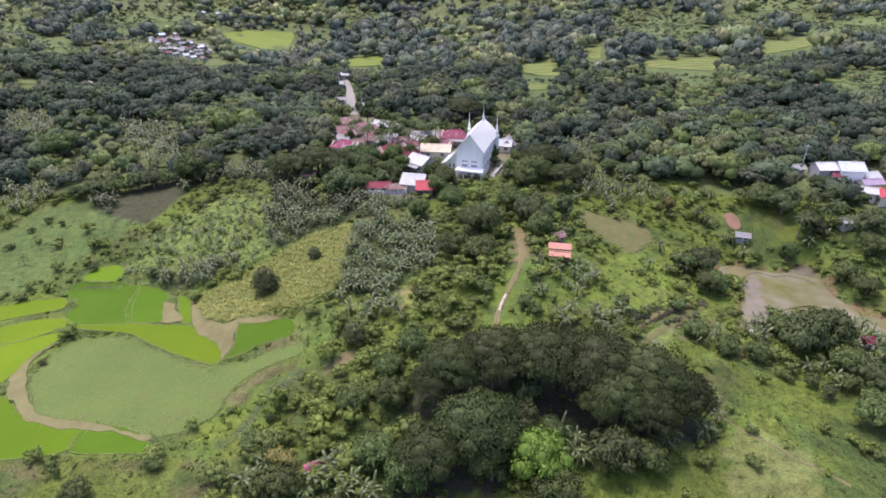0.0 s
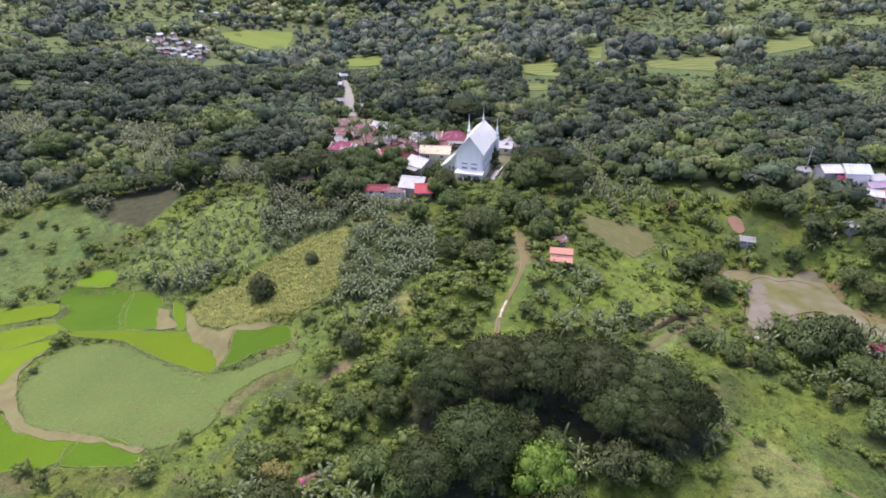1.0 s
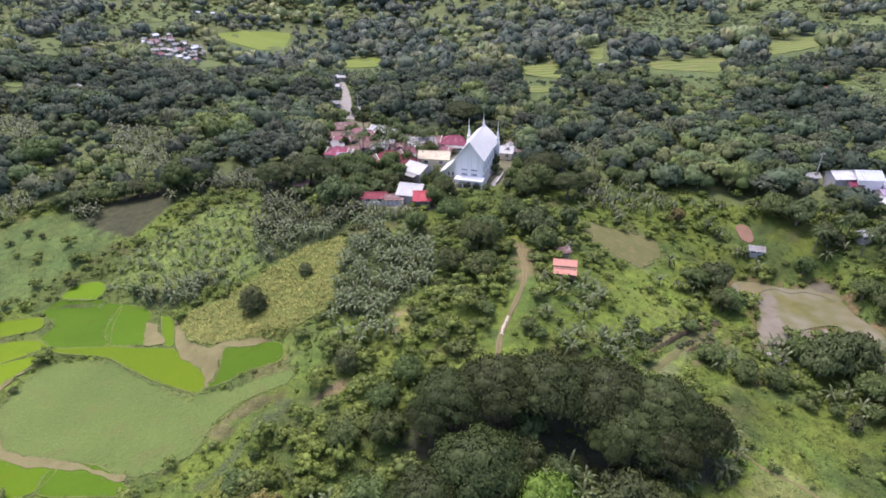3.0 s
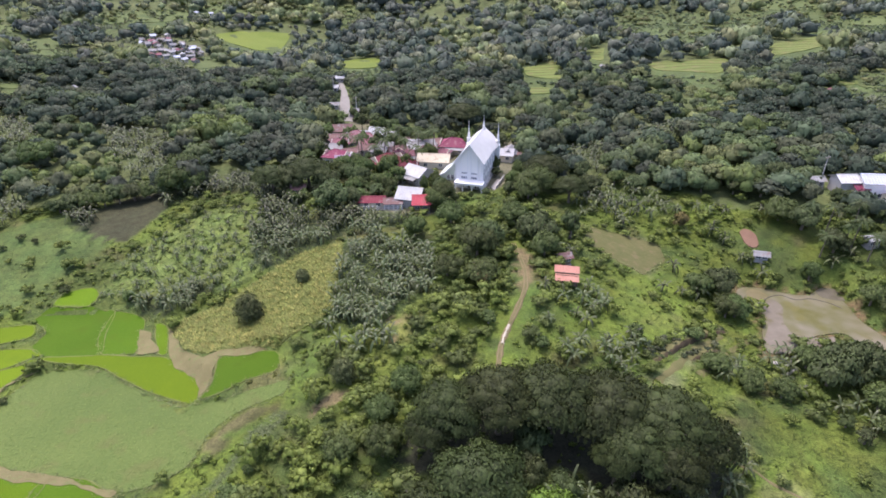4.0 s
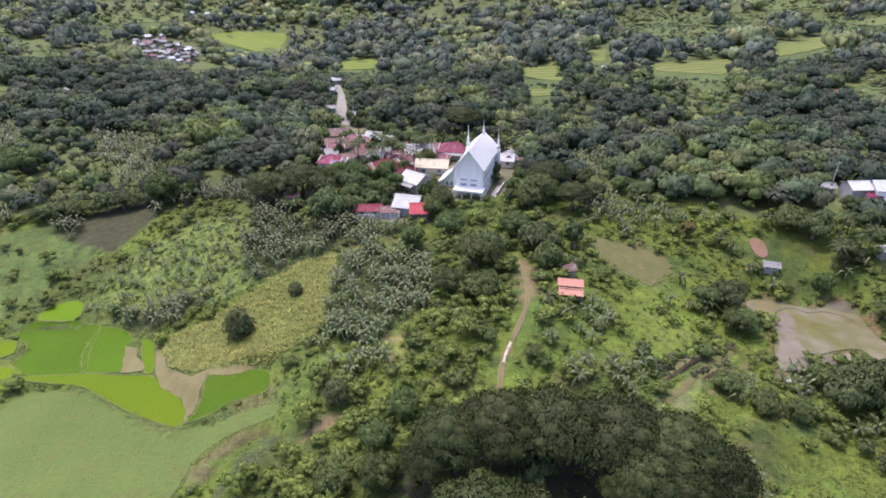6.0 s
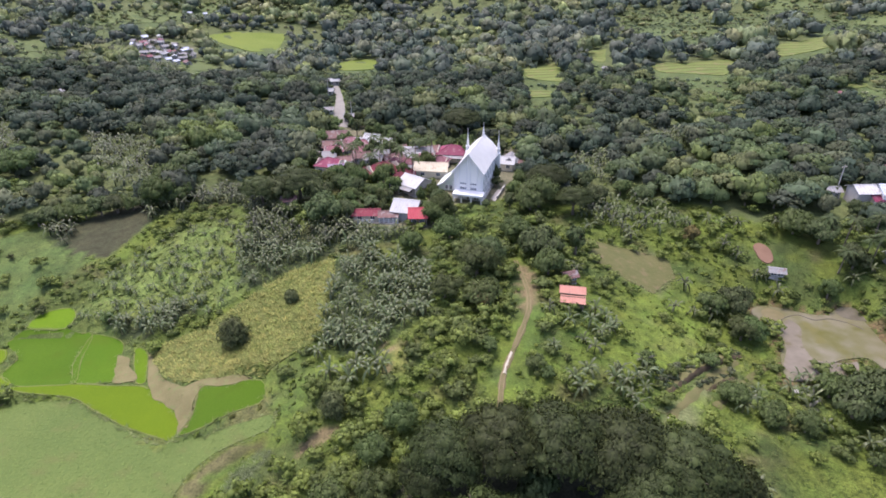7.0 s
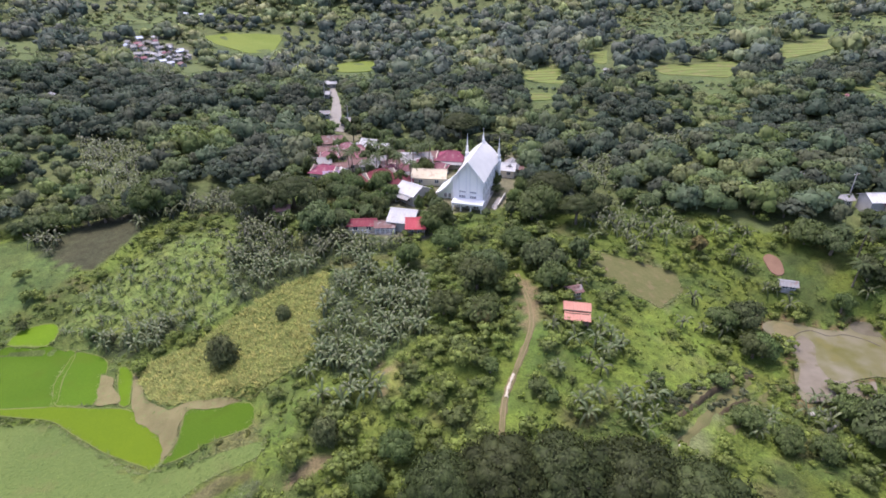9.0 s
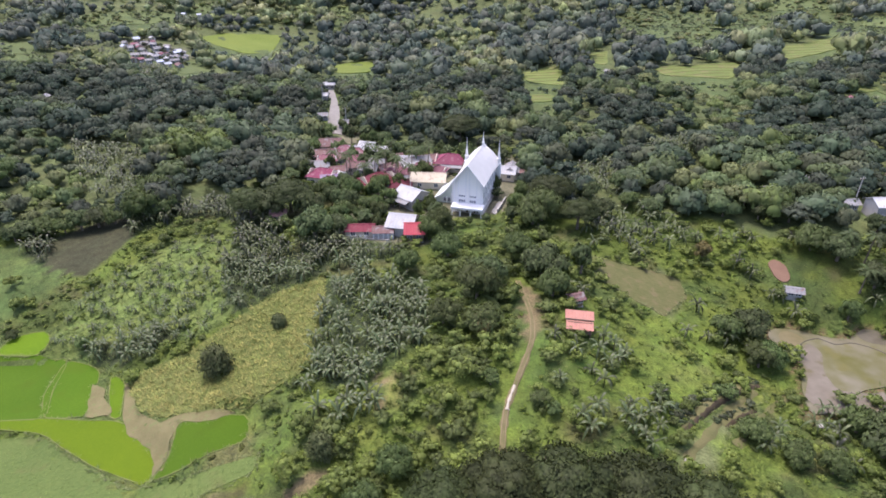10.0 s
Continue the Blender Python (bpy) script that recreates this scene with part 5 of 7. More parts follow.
HOUSES += [
    (-20.7, 211.7, 15, 5, 3.8, 3, "rust", BLOCK),
    (-27, 201.4, -12, 4.6, 3.6, 2.8, "grey", BLOCK),
    (-31.7, 203, 8, 4.8, 3.6, 2.8, "rust", CREAM),
    (-14.2, 204.6, 25, 4.2, 3.4, 2.8, "white", BLOCK),
    (-41.5, 208.6, 5, 5.2, 3.8, 3, "dusty", BLOCK),
    (-5.5, 202.4, -20, 4, 3.2, 2.8, "dusty", CREAM),
    (-36.5, 200.2, 20, 4, 3, 2.6, "rust", BLOCK),
    (103.4, 174.7, 8, 4.2, 3, 2.8, "grey", BLOCK),
]
HOUSES += [
    (110.2, 171.6, 3, 5.8, 5.3, 4.8, "white", BLOCK),
    (112.7, 168.8, 3, 3.2, 3, 3.6, "magenta", CREAM),
    (116.5, 170.3, -4, 6.2, -6.4, 5.6, "blue", PALE_BLUE),
    (122.2, 169.3, 10, 4.6, 3.8, 3.5, "white", BLOCK),
    (120.2, 164.4, 10, 6.1, 3, 3.6, "lavender", CREAM),
    (116, 159.6, -20, 4.9, 3.8, 3.4, "white", CREAM),
    (120.2, 157.7, 0, 3.8, 4.6, 3.2, "red", CREAM),
    (104.3, 146.2, 10, 3, 2.3, 2.6, "white", BLOCK),
    (126.1, 191.6, -20, 3.8, 3, 3, "dusty", CREAM),
    (62.7, 183.2, 5, 3.2, 3, 3, "cream", BLOCK),
    (88.4, 183.8, 20, 4.4, 3.5, 3, "grey", BLOCK),
    (98, 190.4, -10, 5.3, 3.5, 3, "grey", CREAM),
]
HOUSES += [
    (77, 144.8, -14, 3.0, 2.2, 2, "grey", BLOCK),
    (24.9, 132.8, 20, 2.4, 2.2, 2.2, "rust", WOOD),
    (-22.3, 66.0, 30, 2.7, 2.1, 2.0, "magenta", WOOD),
    (86.2, 102.3, 20, 1.8, 1.5, 2.2, "maroon", WOOD),
]
for x, y, yaw, w, l, top, roof, wall in HOUSES:
    k = 1.14 if 185 < y < 230 and x < 0 else 1.0
    house(x, y, yaw, w * k, l * k, top, roof, wall)
for x, y, yaw, w, l, top, roof in ((-63.6, 324.0, 12, 5.2, 3.6, 3.0, "white"), (-60.6, 295.5, -8, 4.4, 3.2, 2.8, "white"), (-43.2, 248.5, 6, 3.4, 3.0, 2.6, "grey"), (-52.9, 258.0, 10, 3.2, 2.6, 2.4, "grey")):
    house(x, y, yaw, w, l, top, roof, BLOCK, "small house beside the road", "roadside houses")
FAR_HOUSES = [(-207.7, 407.1), (-208.8, 421), (-204.6, 427.5), (-203.6, 406.1), (-200.7, 411.4), (-194.1, 392.5), (-190.8, 398.1), (-186.2, 382), (-186.6, 396.9), (-187.3, 406.4), (-182.1, 390.7), (-181.6, 401.5), (-175.3, 391.5), (-174.8, 381.7), (-175.7, 398.9), (-169.2, 389), (-168.8, 397.2), (-169.2, 378.6), (-163.1, 380.8), (-180.3, 379.6), (-181.9, 396), (-189, 379.6), (166.8, 282.6), (78.3, 344.9), (-181.6, 285.4), (-215.3, 518.8), (-204.8, 522.1), (-172.1, 566.8)]
rng = random.Random(11)
for i in range(150):
    x, y = rng.uniform(-218, -160), rng.uniform(376, 446)
    if len(FAR_HOUSES) < 58 and zone("far_village", np.array([x]), np.array([y]))[0] and all(math.hypot(x - hx, y - hy) > 4.6 for hx, hy in FAR_HOUSES):
        FAR_HOUSES.append((round(x, 1), round(y, 1)))
for x, y in FAR_HOUSES:
    house(x, y, rng.uniform(-80, 80), rng.uniform(2.4, 4.8), rng.uniform(2.0, 3.4), rng.uniform(2.0, 3.0), rng.choice(["white", "grey", "grey", "rust", "grey", "blue", "grey", "dusty"]),
          rng.choice([BLOCK, CREAM]), "far hamlet house", "far hamlet houses")


def field_hut(x, y, yaw):
    """A raised hut with two stepped pink roofs."""
    z = float(height(np.array([x]), np.array([y]))[0])
    ob = new("field_hut")
    ob.matrix_world = pose(x, y, z, 0, 0, yaw)
    W, D = 4.7, 3.8
    for px in (-W / 2 + 0.2, 0, W / 2 - 0.2):
        for py in (-D / 2 + 0.2, D / 2 - 0.2):
            part("post", box(px - 0.09, px + 0.09, py - 0.09, py + 0.09, -0.6, 1.95 if py < 0 else 2.75), WOOD, ob)
    part("floor", box(-W / 2, W / 2, -D / 2, D / 2, 0.45, 0.57), WOOD, ob)
    for (x0, x1, y0, y1) in ((-W / 2, W / 2, D / 2 - 0.12, D / 2), (-W / 2, -W / 2 + 0.12, -D / 2 + 1.2, D / 2 - 0.12), (W / 2 - 0.12, W / 2, -D / 2 + 1.2, D / 2 - 0.12), (-W / 2 + 0.12, W / 2 - 0.12, -D / 2 + 1.1, -D / 2 + 1.2)):
        part("wall", box(x0, x1, y0, y1, 0.57, 2.45), WOOD, ob)
    opening("door", ob, -0.6, -D / 2 + 1.1, 0.6, 0.8, 1.7, "-y", PANE, WOOD)
    opening("window", ob, 1.2, -D / 2 + 1.1, 1.3, 0.9, 0.7, "-y", PANE, WOOD)
    def sheet(y0, z0, y1, z1, x0, x1):
        bm = bmesh.new()
        prof = []
        for i in range(8):
            u = x0 + (x1 - x0) * i / 8
            prof += [(u, 0.05), (u + 0.06, 0.05), (u + 0.1, 0.0), (u + (x1 - x0) / 8 - 0.04, 0.0)]
        rows = [[bm.verts.new((u, yy, zz + dz - low)) for u, dz in prof] for yy, zz, low in ((y0, z0, 0), (y1, z1, 0), (y1, z1, 0.05), (y0, z0, 0.05))]
        for r0, r1 in zip(rows, rows[1:] + rows[:1]):
            for i in range(len(prof) - 1):
                bm.faces.new((r0[i], r0[i + 1], r1[i + 1], r1[i]))
        for k in (0, -1):
            bm.faces.new([r[k] for r in rows])
        return bm
    part("upper_roof", sheet(-0.2, 2.7, D / 2 + 0.3, 3.15, -W / 2 - 0.45, W / 2 + 0.35), ROOFS["pink"], ob, "upper faded pink roof sheet")
    part("lower_roof", sheet(-D / 2 - 0.7, 1.95, -0.3, 2.4, -W / 2 - 0.2, W / 2 + 0.25), ROOFS["pink"], ob, "lower faded pink roof sheet")
    part("fascia", box(-W / 2 - 0.4, W / 2 + 0.3, -0.24, -0.16, 2.5, 2.72), WOOD, ob)
    tagged(ob, "small wooden field hut with two stepped faded pink roofs", "hut")


field_hut(24.0, 123.4, -9)


TRACK_LINE = [(13.6, 140.0), (14.3, 134.6), (15.2, 126.5), (14.7, 119.4), (12.6, 113.2), (10.0, 106.6), (8.6, 103.1), (7.9, 98.9), (7.4, 94.0)]
tagged(ribbon("dirt_track", TRACK_LINE, 1.5, BARE_GRASS, 0.18), "narrow pale dirt track up the grassy hill", "track", kind="structure")
for aside in (-0.36, 0.36):
    tagged(ribbon("wheel_rut", TRACK_LINE, 0.3, TRACK, 0.25, aside), "pale worn wheel rut of the dirt track", "track", kind="structure")
tagged(ribbon("track_slab", [(10.3, 107.6), (9.6, 105.8), (9.0, 104.2), (8.7, 102.6)], 0.62, PALE_SLAB, 0.36), "pale concrete strip on the dirt track", "track", kind="structure")
for line in ([(71.4, 130.1), (74.8, 132.9), (78.1, 134.0), (80.6, 131.5), (84.5, 132.6), (88.2, 130.4), (89.7, 128.3)],):
    tagged(ribbon("pond_bank", line, 0.34, SILT_DARK, 0.55), "narrow earth bank across the muddy pond", "bank", kind="structure")


DITCH = [(41.5, 83.6), (43.1, 83.2), (45.9, 80.2), (48.2, 79.6), (49.9, 77.2), (54.7, 74.1), (57, 70.9), (58.7, 70.4), (63, 66.5)]
tagged(ribbon("lawn_ditch", DITCH, 0.8, BARE_GRASS, 0.12), "shallow trodden brown ditch across the grass slope", "ditch", kind="structure")


WORN_PATHS = [[(57.1, 116.6), (52.6, 112.7), (47.3, 107.8), (41.9, 101.6), (37.0, 97.1), (36.7, 93.4)], [(63.2, 116.1), (55.7, 110.1), (51.1, 104.8), (46.4, 100.7)]]
for line in WORN_PATHS:
    tagged(ribbon("worn_path", line, 2.1, FAINT, 0.14), "faint worn cart path through the grass", "path", kind="structure")


def cut_bank(line, tall, label):
    """A steep face of raw earth with a turf lip, above a path."""
    rng = random.Random(8)
    pts = np.array(line, float)
    t = np.linspace(0, len(pts) - 1, len(pts) * 9)
    x, y = np.interp(t, range(len(pts)), pts[:, 0]), np.interp(t, range(len(pts)), pts[:, 1])
    dx, dy = np.gradient(x), np.gradient(y)
    n = np.hypot(dx, dy)
    k = np.minimum(1, 4 * np.minimum(t, t[-1] - t) / t[-1]) * tall
    rows = []
    for out, up in ((-0.25, -0.2), (0.0, 0.35), (0.18, 0.8), (0.5, 1.0), (1.3, 0.75), (2.3, -0.1)):
        w = np.array([rng.uniform(-0.12, 0.12) for _ in t])
        px, py = x - dy / n * (out + w), y + dx / n * (out + w)
        rows.append(np.c_[px, py, height(px, py) + k * up + w * 0.6])
    v = np.stack(rows, 1)
    m = len(rows)
    i = np.arange(len(t) - 1)
    face = [np.stack([i * m + j, i * m + j + 1, i * m + j + m + 1, i * m + j + m], -1)[:, ::-1] for j in range(m - 1)]
    ob = new("earth_bank", mesh_from("earth_bank", v.reshape(-1, 3), np.concatenate(face[:3]), CUT_EARTH, None, True))
    tagged(ob, label, "bank", kind="structure")
    turf = new("bank_turf", mesh_from("bank_turf", v.reshape(-1, 3), np.concatenate(face[3:]), FAINT, None, True))
    tagged(turf, "worn grass on top of a cut earth bank", "bank", kind="structure")


CUT_LINE = [(38.6, 102.4), (43.1, 106.2), (47.3, 110.0), (51.6, 113.5), (55.8, 116.4), (59.8, 118.7)]
cut_bank(CUT_LINE, 0.9, "steep cut bank of raw red-brown earth beside the path")
cut_bank([(46.5, 104.6), (50.0, 107.4), (54.8, 110.8)], 0.5, "low cut bank of raw red-brown earth")


def boulder(x, y, size, seed, name, label, category):
    """A weathered lump, flat below."""
    rng = np.random.default_rng(seed)
    bm = bmesh.new()
    bmesh.ops.create_icosphere(bm, subdivisions=3, radius=size)
    for v in bm.verts:
        k = 1 + 0.16 * math.sin(3.1 * v.co.x / size + 1) * math.cos(2.3 * v.co.y / size) + rng.normal(0, 0.02)
        v.co = Vector((v.co.x * k * 1.2, v.co.y * k, max(-0.35 * size, v.co.z * k * 0.6)))
    me = bpy.data.meshes.new(name)
    bm.to_mesh(me)
    bm.free()
    me.materials.append(BLOCK)
    ob = new(name, me)
    ob.matrix_world = pose(x, y, float(height(np.array([x]), np.array([y]))[0]) + 0.15 * size, 0, 0, seed * 40)
    tagged(ob, label, category)


boulder(36.7, 96.4, 0.35, 1, "boulder", "pale grey boulder beside the worn path", "rock")
# an unidentified white thing by the pond, modelled as a lump
boulder(65.2, 108.4, 0.5, 2, "boulder", "small pale thing of unknown kind under banana leaves by the pond", "rock")


def utility_pole(x, y, tall):
    """A plain pole with a cross-arm and insulators."""
    ob = new("utility_pole")
    ob.matrix_world = pose(x, y, float(height(np.array([x]), np.array([y]))[0]), 0, 0, 20)
    bm = bmesh.new()
    bmesh.ops.create_cone(bm, cap_ends=True, segments=8, radius1=0.17, radius2=0.11, depth=tall + 0.6, matrix=Matrix.Translation((0, 0, tall / 2 - 0.3)))
    part("pole", bm, BLOCK, ob)
    part("cross_arm", box(-0.9, 0.9, -0.06, 0.06, tall - 0.7, tall - 0.55), WOOD, ob)
    for u in (-0.8, 0.0, 0.8):
        part("insulator", box(u - 0.05, u + 0.05, -0.05, 0.05, tall - 0.55, tall - 0.35), WHITE, ob)
    tagged(ob, "slender grey utility pole with a wooden cross-arm", "utility pole", "utility poles")


for x, y, tall in ((-58.5, 285.0, 9.0), (106.0, 176.0, 9.0), (-41.6, 246.0, 8.5)):
    utility_pole(x, y, tall)

# ---- plants ----
def ico(sub):
    bm = bmesh.new()
    bmesh.ops.create_icosphere(bm, subdivisions=sub, radius=1.0)
    v = np.array([v.co[:] for v in bm.verts])
    f = np.array([[v.index for v in f.verts] for f in bm.faces])
    bm.free()
    return v, f


ICO1 = ico(1)


def leaves_on(rng, lobes, count, size, low=-0.35, fold=0.25, shag=(0.78, 1.2), single=False):
    """Leaf sprays over the outside of lobes (x, y, z, rx, ry, rz): small folded quads as triangle pairs, or single triangles."""
    lobes = np.array(lobes, float)
    area = (lobes[:, 3] * lobes[:, 4] + lobes[:, 3] * lobes[:, 5]) ** 1.0
    pick = rng.choice(len(lobes), count, p=area / area.sum())
    d = rng.normal(size=(count, 3))
    d /= np.linalg.norm(d, axis=1)[:, None]
    d[:, 2] = np.where(d[:, 2] < low, -d[:, 2] * 0.6, d[:, 2])
    d /= np.linalg.norm(d, axis=1)[:, None]
    L = lobes[pick]
    c = L[:, :3] + d * L[:, 3:] * rng.uniform(*shag, (count, 1))
    nrm = d + rng.normal(0, 0.38, (count, 3)) + np.array([0, 0, 0.3])
    nrm /= np.linalg.norm(nrm, axis=1)[:, None]
    a = np.cross(nrm, rng.normal(size=(count, 3)))
    a /= np.linalg.norm(a, axis=1)[:, None] + 1e-9
    b = np.cross(nrm, a)
    s = size * rng.uniform(0.55, 1.35, (count, 1))
    v = np.stack([c - a * s, c - b * s * 0.55 - nrm * s * fold, c + a * s, c + b * s * 0.6 - nrm * s * fold], 1)
    f = np.array([[0, 1, 2], [0, 2, 3]])[None] + (np.arange(count) * 4)[:, None, None]
    soft = d + rng.normal(0, 0.22, (count, 3)) + np.array([0, 0, 0.3])
    soft /= np.linalg.norm(soft, axis=1)[:, None]
    if single:
        v = np.stack([c - a * s, c + a * s * 0.6 - b * s * 0.75 - nrm * s * fold, c + a * s * 0.6 + b * s * 0.75 - nrm * s * fold], 1)
        return v.reshape(-1, 3), np.arange(count * 3).reshape(-1, 3), np.repeat(soft, 3, 0)
    return v.reshape(-1, 3), f.reshape(-1, 3), np.repeat(soft, 4, 0)


def cores(rng, lobes, ball, k=0.76):
    bv, bf = ball
    vs, fs = [], []
    for i, (x, y, z, rx, ry, rz) in enumerate(lobes):
        w = 1 + rng.normal(0, 0.09, (len(bv), 1))
        vs.append(bv * w * k * np.array([rx, ry, rz]) + np.array([x, y, z]))
        fs.append(bf + i * len(bv))
    return np.concatenate(vs), np.concatenate(fs), np.tile(bv, (len(lobes), 1))


def crown_arrays(rng, kind, leaf_count, leaf_size, n_lobes, ball, tight=False, single=False, whole=0.0):
    """A crown of unit size: radius 1, top at z = 1, foot at z = 0."""
    lobes = []
    for i in range(n_lobes):
        a, r = i * 2.4 + rng.uniform(-0.4, 0.4), math.sqrt((i + 0.5) / n_lobes) * 0.78
        if kind == "rain":
            z = 0.86 - 0.42 * r * r + rng.uniform(-0.07, 0.05)
            q = rng.uniform(0.16, 0.3)
            lobes.append((r * math.cos(a), r * math.sin(a), z, q, q, q * 0.36))
        elif kind == "egg":
            z = 0.16 + 0.7 * (i + 0.5) / n_lobes
            q = 0.55 * math.sin(math.pi * (0.25 + 0.68 * z))
            lobes.append((q * math.cos(a) * 0.75, q * math.sin(a) * 0.75, z, q * 0.8, q * 0.8, 0.14))
        else:
            z = 0.42 + 0.36 * (1 - r * r) + rng.uniform(-0.15, 0.1)
            q = rng.uniform(0.2, 0.42)
            lobes.append((r * math.cos(a), r * math.sin(a), z, q, q * rng.uniform(0.85, 1.15), q * 0.62))
    if kind != "rain":
        lobes.append((0, 0, 0.5, 0.7, 0.7, 0.42) if tight else (0, 0, 0.5, 0.5, 0.5, 0.33))
    cv, cf, cn = cores(rng, lobes, ball, 0.9 if tight else 0.6 if kind == "egg" else 0.76)
    lv, lf, ln = leaves_on(rng, lobes, leaf_count, leaf_size, shag=(0.86, 1.18) if tight else (0.6, 1.5) if kind == "egg" else (0.78, 1.25), single=single)
    v, nrm = np.concatenate([cv, lv]), np.concatenate([cn, ln])
    if whole:
        # leaves turn with the crown as a whole more than with their own bough
        out = v - np.array([0, 0, 0.25])
        nrm = nrm * (1 - whole) + out / (np.linalg.norm(out, axis=1)[:, None] + 1e-6) * whole
        nrm /= np.linalg.norm(nrm, axis=1)[:, None] + 1e-6
    return v, np.concatenate([cf, lf + len(cv)]), nrm


def tube(rng, pts, radii, sides=7):
    """A bent tapered limb."""
    v, f = [], []
    for i, (p, r) in enumerate(zip(pts, radii)):
        for k in range(sides):
            a = 2 * math.pi * k / sides
            v.append((p[0] + r * math.cos(a), p[1] + r * math.sin(a), p[2]))
        if i:
            o = (i - 1) * sides
            for k in range(sides):
                f.append((o + k, o + (k + 1) % sides, o + sides + (k + 1) % sides, o + sides + k))
    return np.array(v), np.array(f)


def limbs(rng, kind, radius, tall):
    """A trunk that forks into limbs, for a crown of that radius."""
    vs, fs, n = [], [], 0
    fork = tall * (0.38 if kind == "rain" else 0.4)
    r0 = 0.035 * tall + 0.04
    jobs = [([(0, 0, -0.4), (0.1, 0.05, fork * 0.5), (0.05, 0.1, fork)], [r0 * 1.3, r0, r0 * 0.8])]
    for i in range(6 if kind == "rain" else 4):
        a = i * 2 * math.pi / (6 if kind == "rain" else 4) + rng.uniform(-0.3, 0.3)
        e = radius * 0.6
        jobs.append(([(0.05, 0.1, fork * 0.9), (e * 0.5 * math.cos(a), e * 0.5 * math.sin(a), fork + (tall - fork) * 0.35), (e * math.cos(a), e * math.sin(a), tall * 0.78)], [r0 * 0.6, r0 * 0.4, r0 * 0.15]))
    for p, r in jobs:
        v, f = tube(rng, p, r)
        vs.append(v)
        fs.append(f + n)
        n += len(v)
    return np.concatenate(vs), np.concatenate(fs)


TINTS = {"broad": (0.078, 0.108, 0.032), "shade": (0.062, 0.084, 0.03), "rain": (0.044, 0.059, 0.018), "dark": (0.088, 0.106, 0.04), "bright": (0.100, 0.146, 0.022), "rust": (0.14, 0.12, 0.04)}


def make_tree(kind, seed, radius, tall, leaf_count, n_lobes, leaf):
    rng = np.random.default_rng(seed)
    shape = {"rain": "rain", "dark": "egg"}.get(kind, "round")
    v, f, vn = crown_arrays(rng, shape, leaf_count, leaf / radius, n_lobes, ICO1, whole=0.5 if kind == "rain" else 0.2)
    v = v * np.array([radius, radius, tall])
    t = np.array(TINTS[kind]) * rng.uniform(0.85, 1.2)
    tree = new("tree")
    tv, tf = limbs(rng, kind, radius, tall)
    o = new("trunk", mesh_from("trunk", tv, tf, BARK, None, True))
    o.parent = tree
    o = new("crown", mesh_from("crown", v, f, LEAF, np.broadcast_to(t, (len(v), 3)), True, vn))
    o.parent = tree
    return tree


def ground_at(x, y):
    return float(height(np.array([x]), np.array([y]))[0])


LABELS = {"rain": "wide dark-green rain tree with a flat spreading crown", "broad": "leafy green broadleaf tree with a rounded crown", "shade": "dense dark green broadleaf tree with a heavy crown",
          "dark": "dense dark olive bushy tree alone in the field", "bright": "light yellow-green leafy tree below the dark trees", "rust": "small tree with rust-tinged yellowish foliage"}
TREES = []
TREES += [("rain", -0.9, 82.3, 6.5, 11), ("rain", 7, 83.4, 7.5, 12.5), ("rain", 15.4, 83.8, 8, 13), ("rain", 24.7, 83, 8.5, 13), ("rain", 33, 80.8, 8, 12.5), ("rain", 39.2, 78.8, 5.5, 10), ("rain", 3.4, 70.8, 7.5, 11.5), ("rain", 27.5, 76.5, 6.5, 11.5), ("rain", 24.5, 75.2, 4.6, 10.5), ("rain", 32.5, 74, 5.5, 10), ("shade", 11.5, 75.5, 3, 5), ("shade", 16.5, 73, 2.8, 4.5), ("shade", 12, 80, 3.2, 6), ("shade", 8, 77, 2.8, 5), ("rain", -3.8, 80, 5, 9), ("bright", 12.9, 65.4, 5.4, 10), ("rain", -4.1, 66.1, 6, 9.5), ("rain", 3.8, 66.6, 4.5, 8.5), ("broad", 107.7, 164.2, 2.5, 5), ("shade", 111, 159.8, 2.6, 4.6), ("broad", 111.4, 154.6, 2.6, 4.6)]
TREES += [("shade", 106.2, 157, 3, 5), ("shade", 104.9, 163.4, 3, 5.5), ("broad", 15.1, 61, 4.5, 7.5), ("shade", 25.5, 68.6, 4.5, 7), ("broad", 31.1, 68.6, 3.2, 5), ("broad", -7.5, 63.3, 4, 7), ("broad", -13.3, 68, 3.6, 6), ("broad", -18.7, 78.6, 3, 5), ("broad", -11.8, 79.3, 3.4, 6), ("broad", -8.7, 91.5, 3.2, 5.5), ("broad", -12.5, 86.1, 3, 5), ("broad", -27.3, 61.8, 3.6, 6), ("broad", 5.8, 65.5, 2.4, 5), ("dark", -45.4, 116.6, 3.4, 6.4), ("dark", -35.9, 127.5, 1.6, 3)]
TREES += [("dark", -20.9, 95.5, 2.7, 5), ("broad", 6.2, 107.9, 1.8, 3), ("broad", 4.6, 131.8, 5, 7.5), ("broad", 5, 120.7, 4, 6), ("broad", -2.3, 123.8, 3.8, 5.5), ("shade", 19, 142.7, 5, 7), ("shade", 28.4, 145.5, 2.5, 7.5), ("broad", 20.3, 134.2, 3.2, 6), ("shade", 6.9, 138.1, 4, 6.5), ("broad", 14.3, 150.7, 4, 6), ("broad", -2, 149.1, 4, 6.5), ("rust", 5, 119.5, 2.2, 5), ("shade", 62.4, 133.1, 4.2, 6.5), ("broad", 57, 131.6, 3.4, 5), ("broad", 63.2, 124.3, 3, 5)]
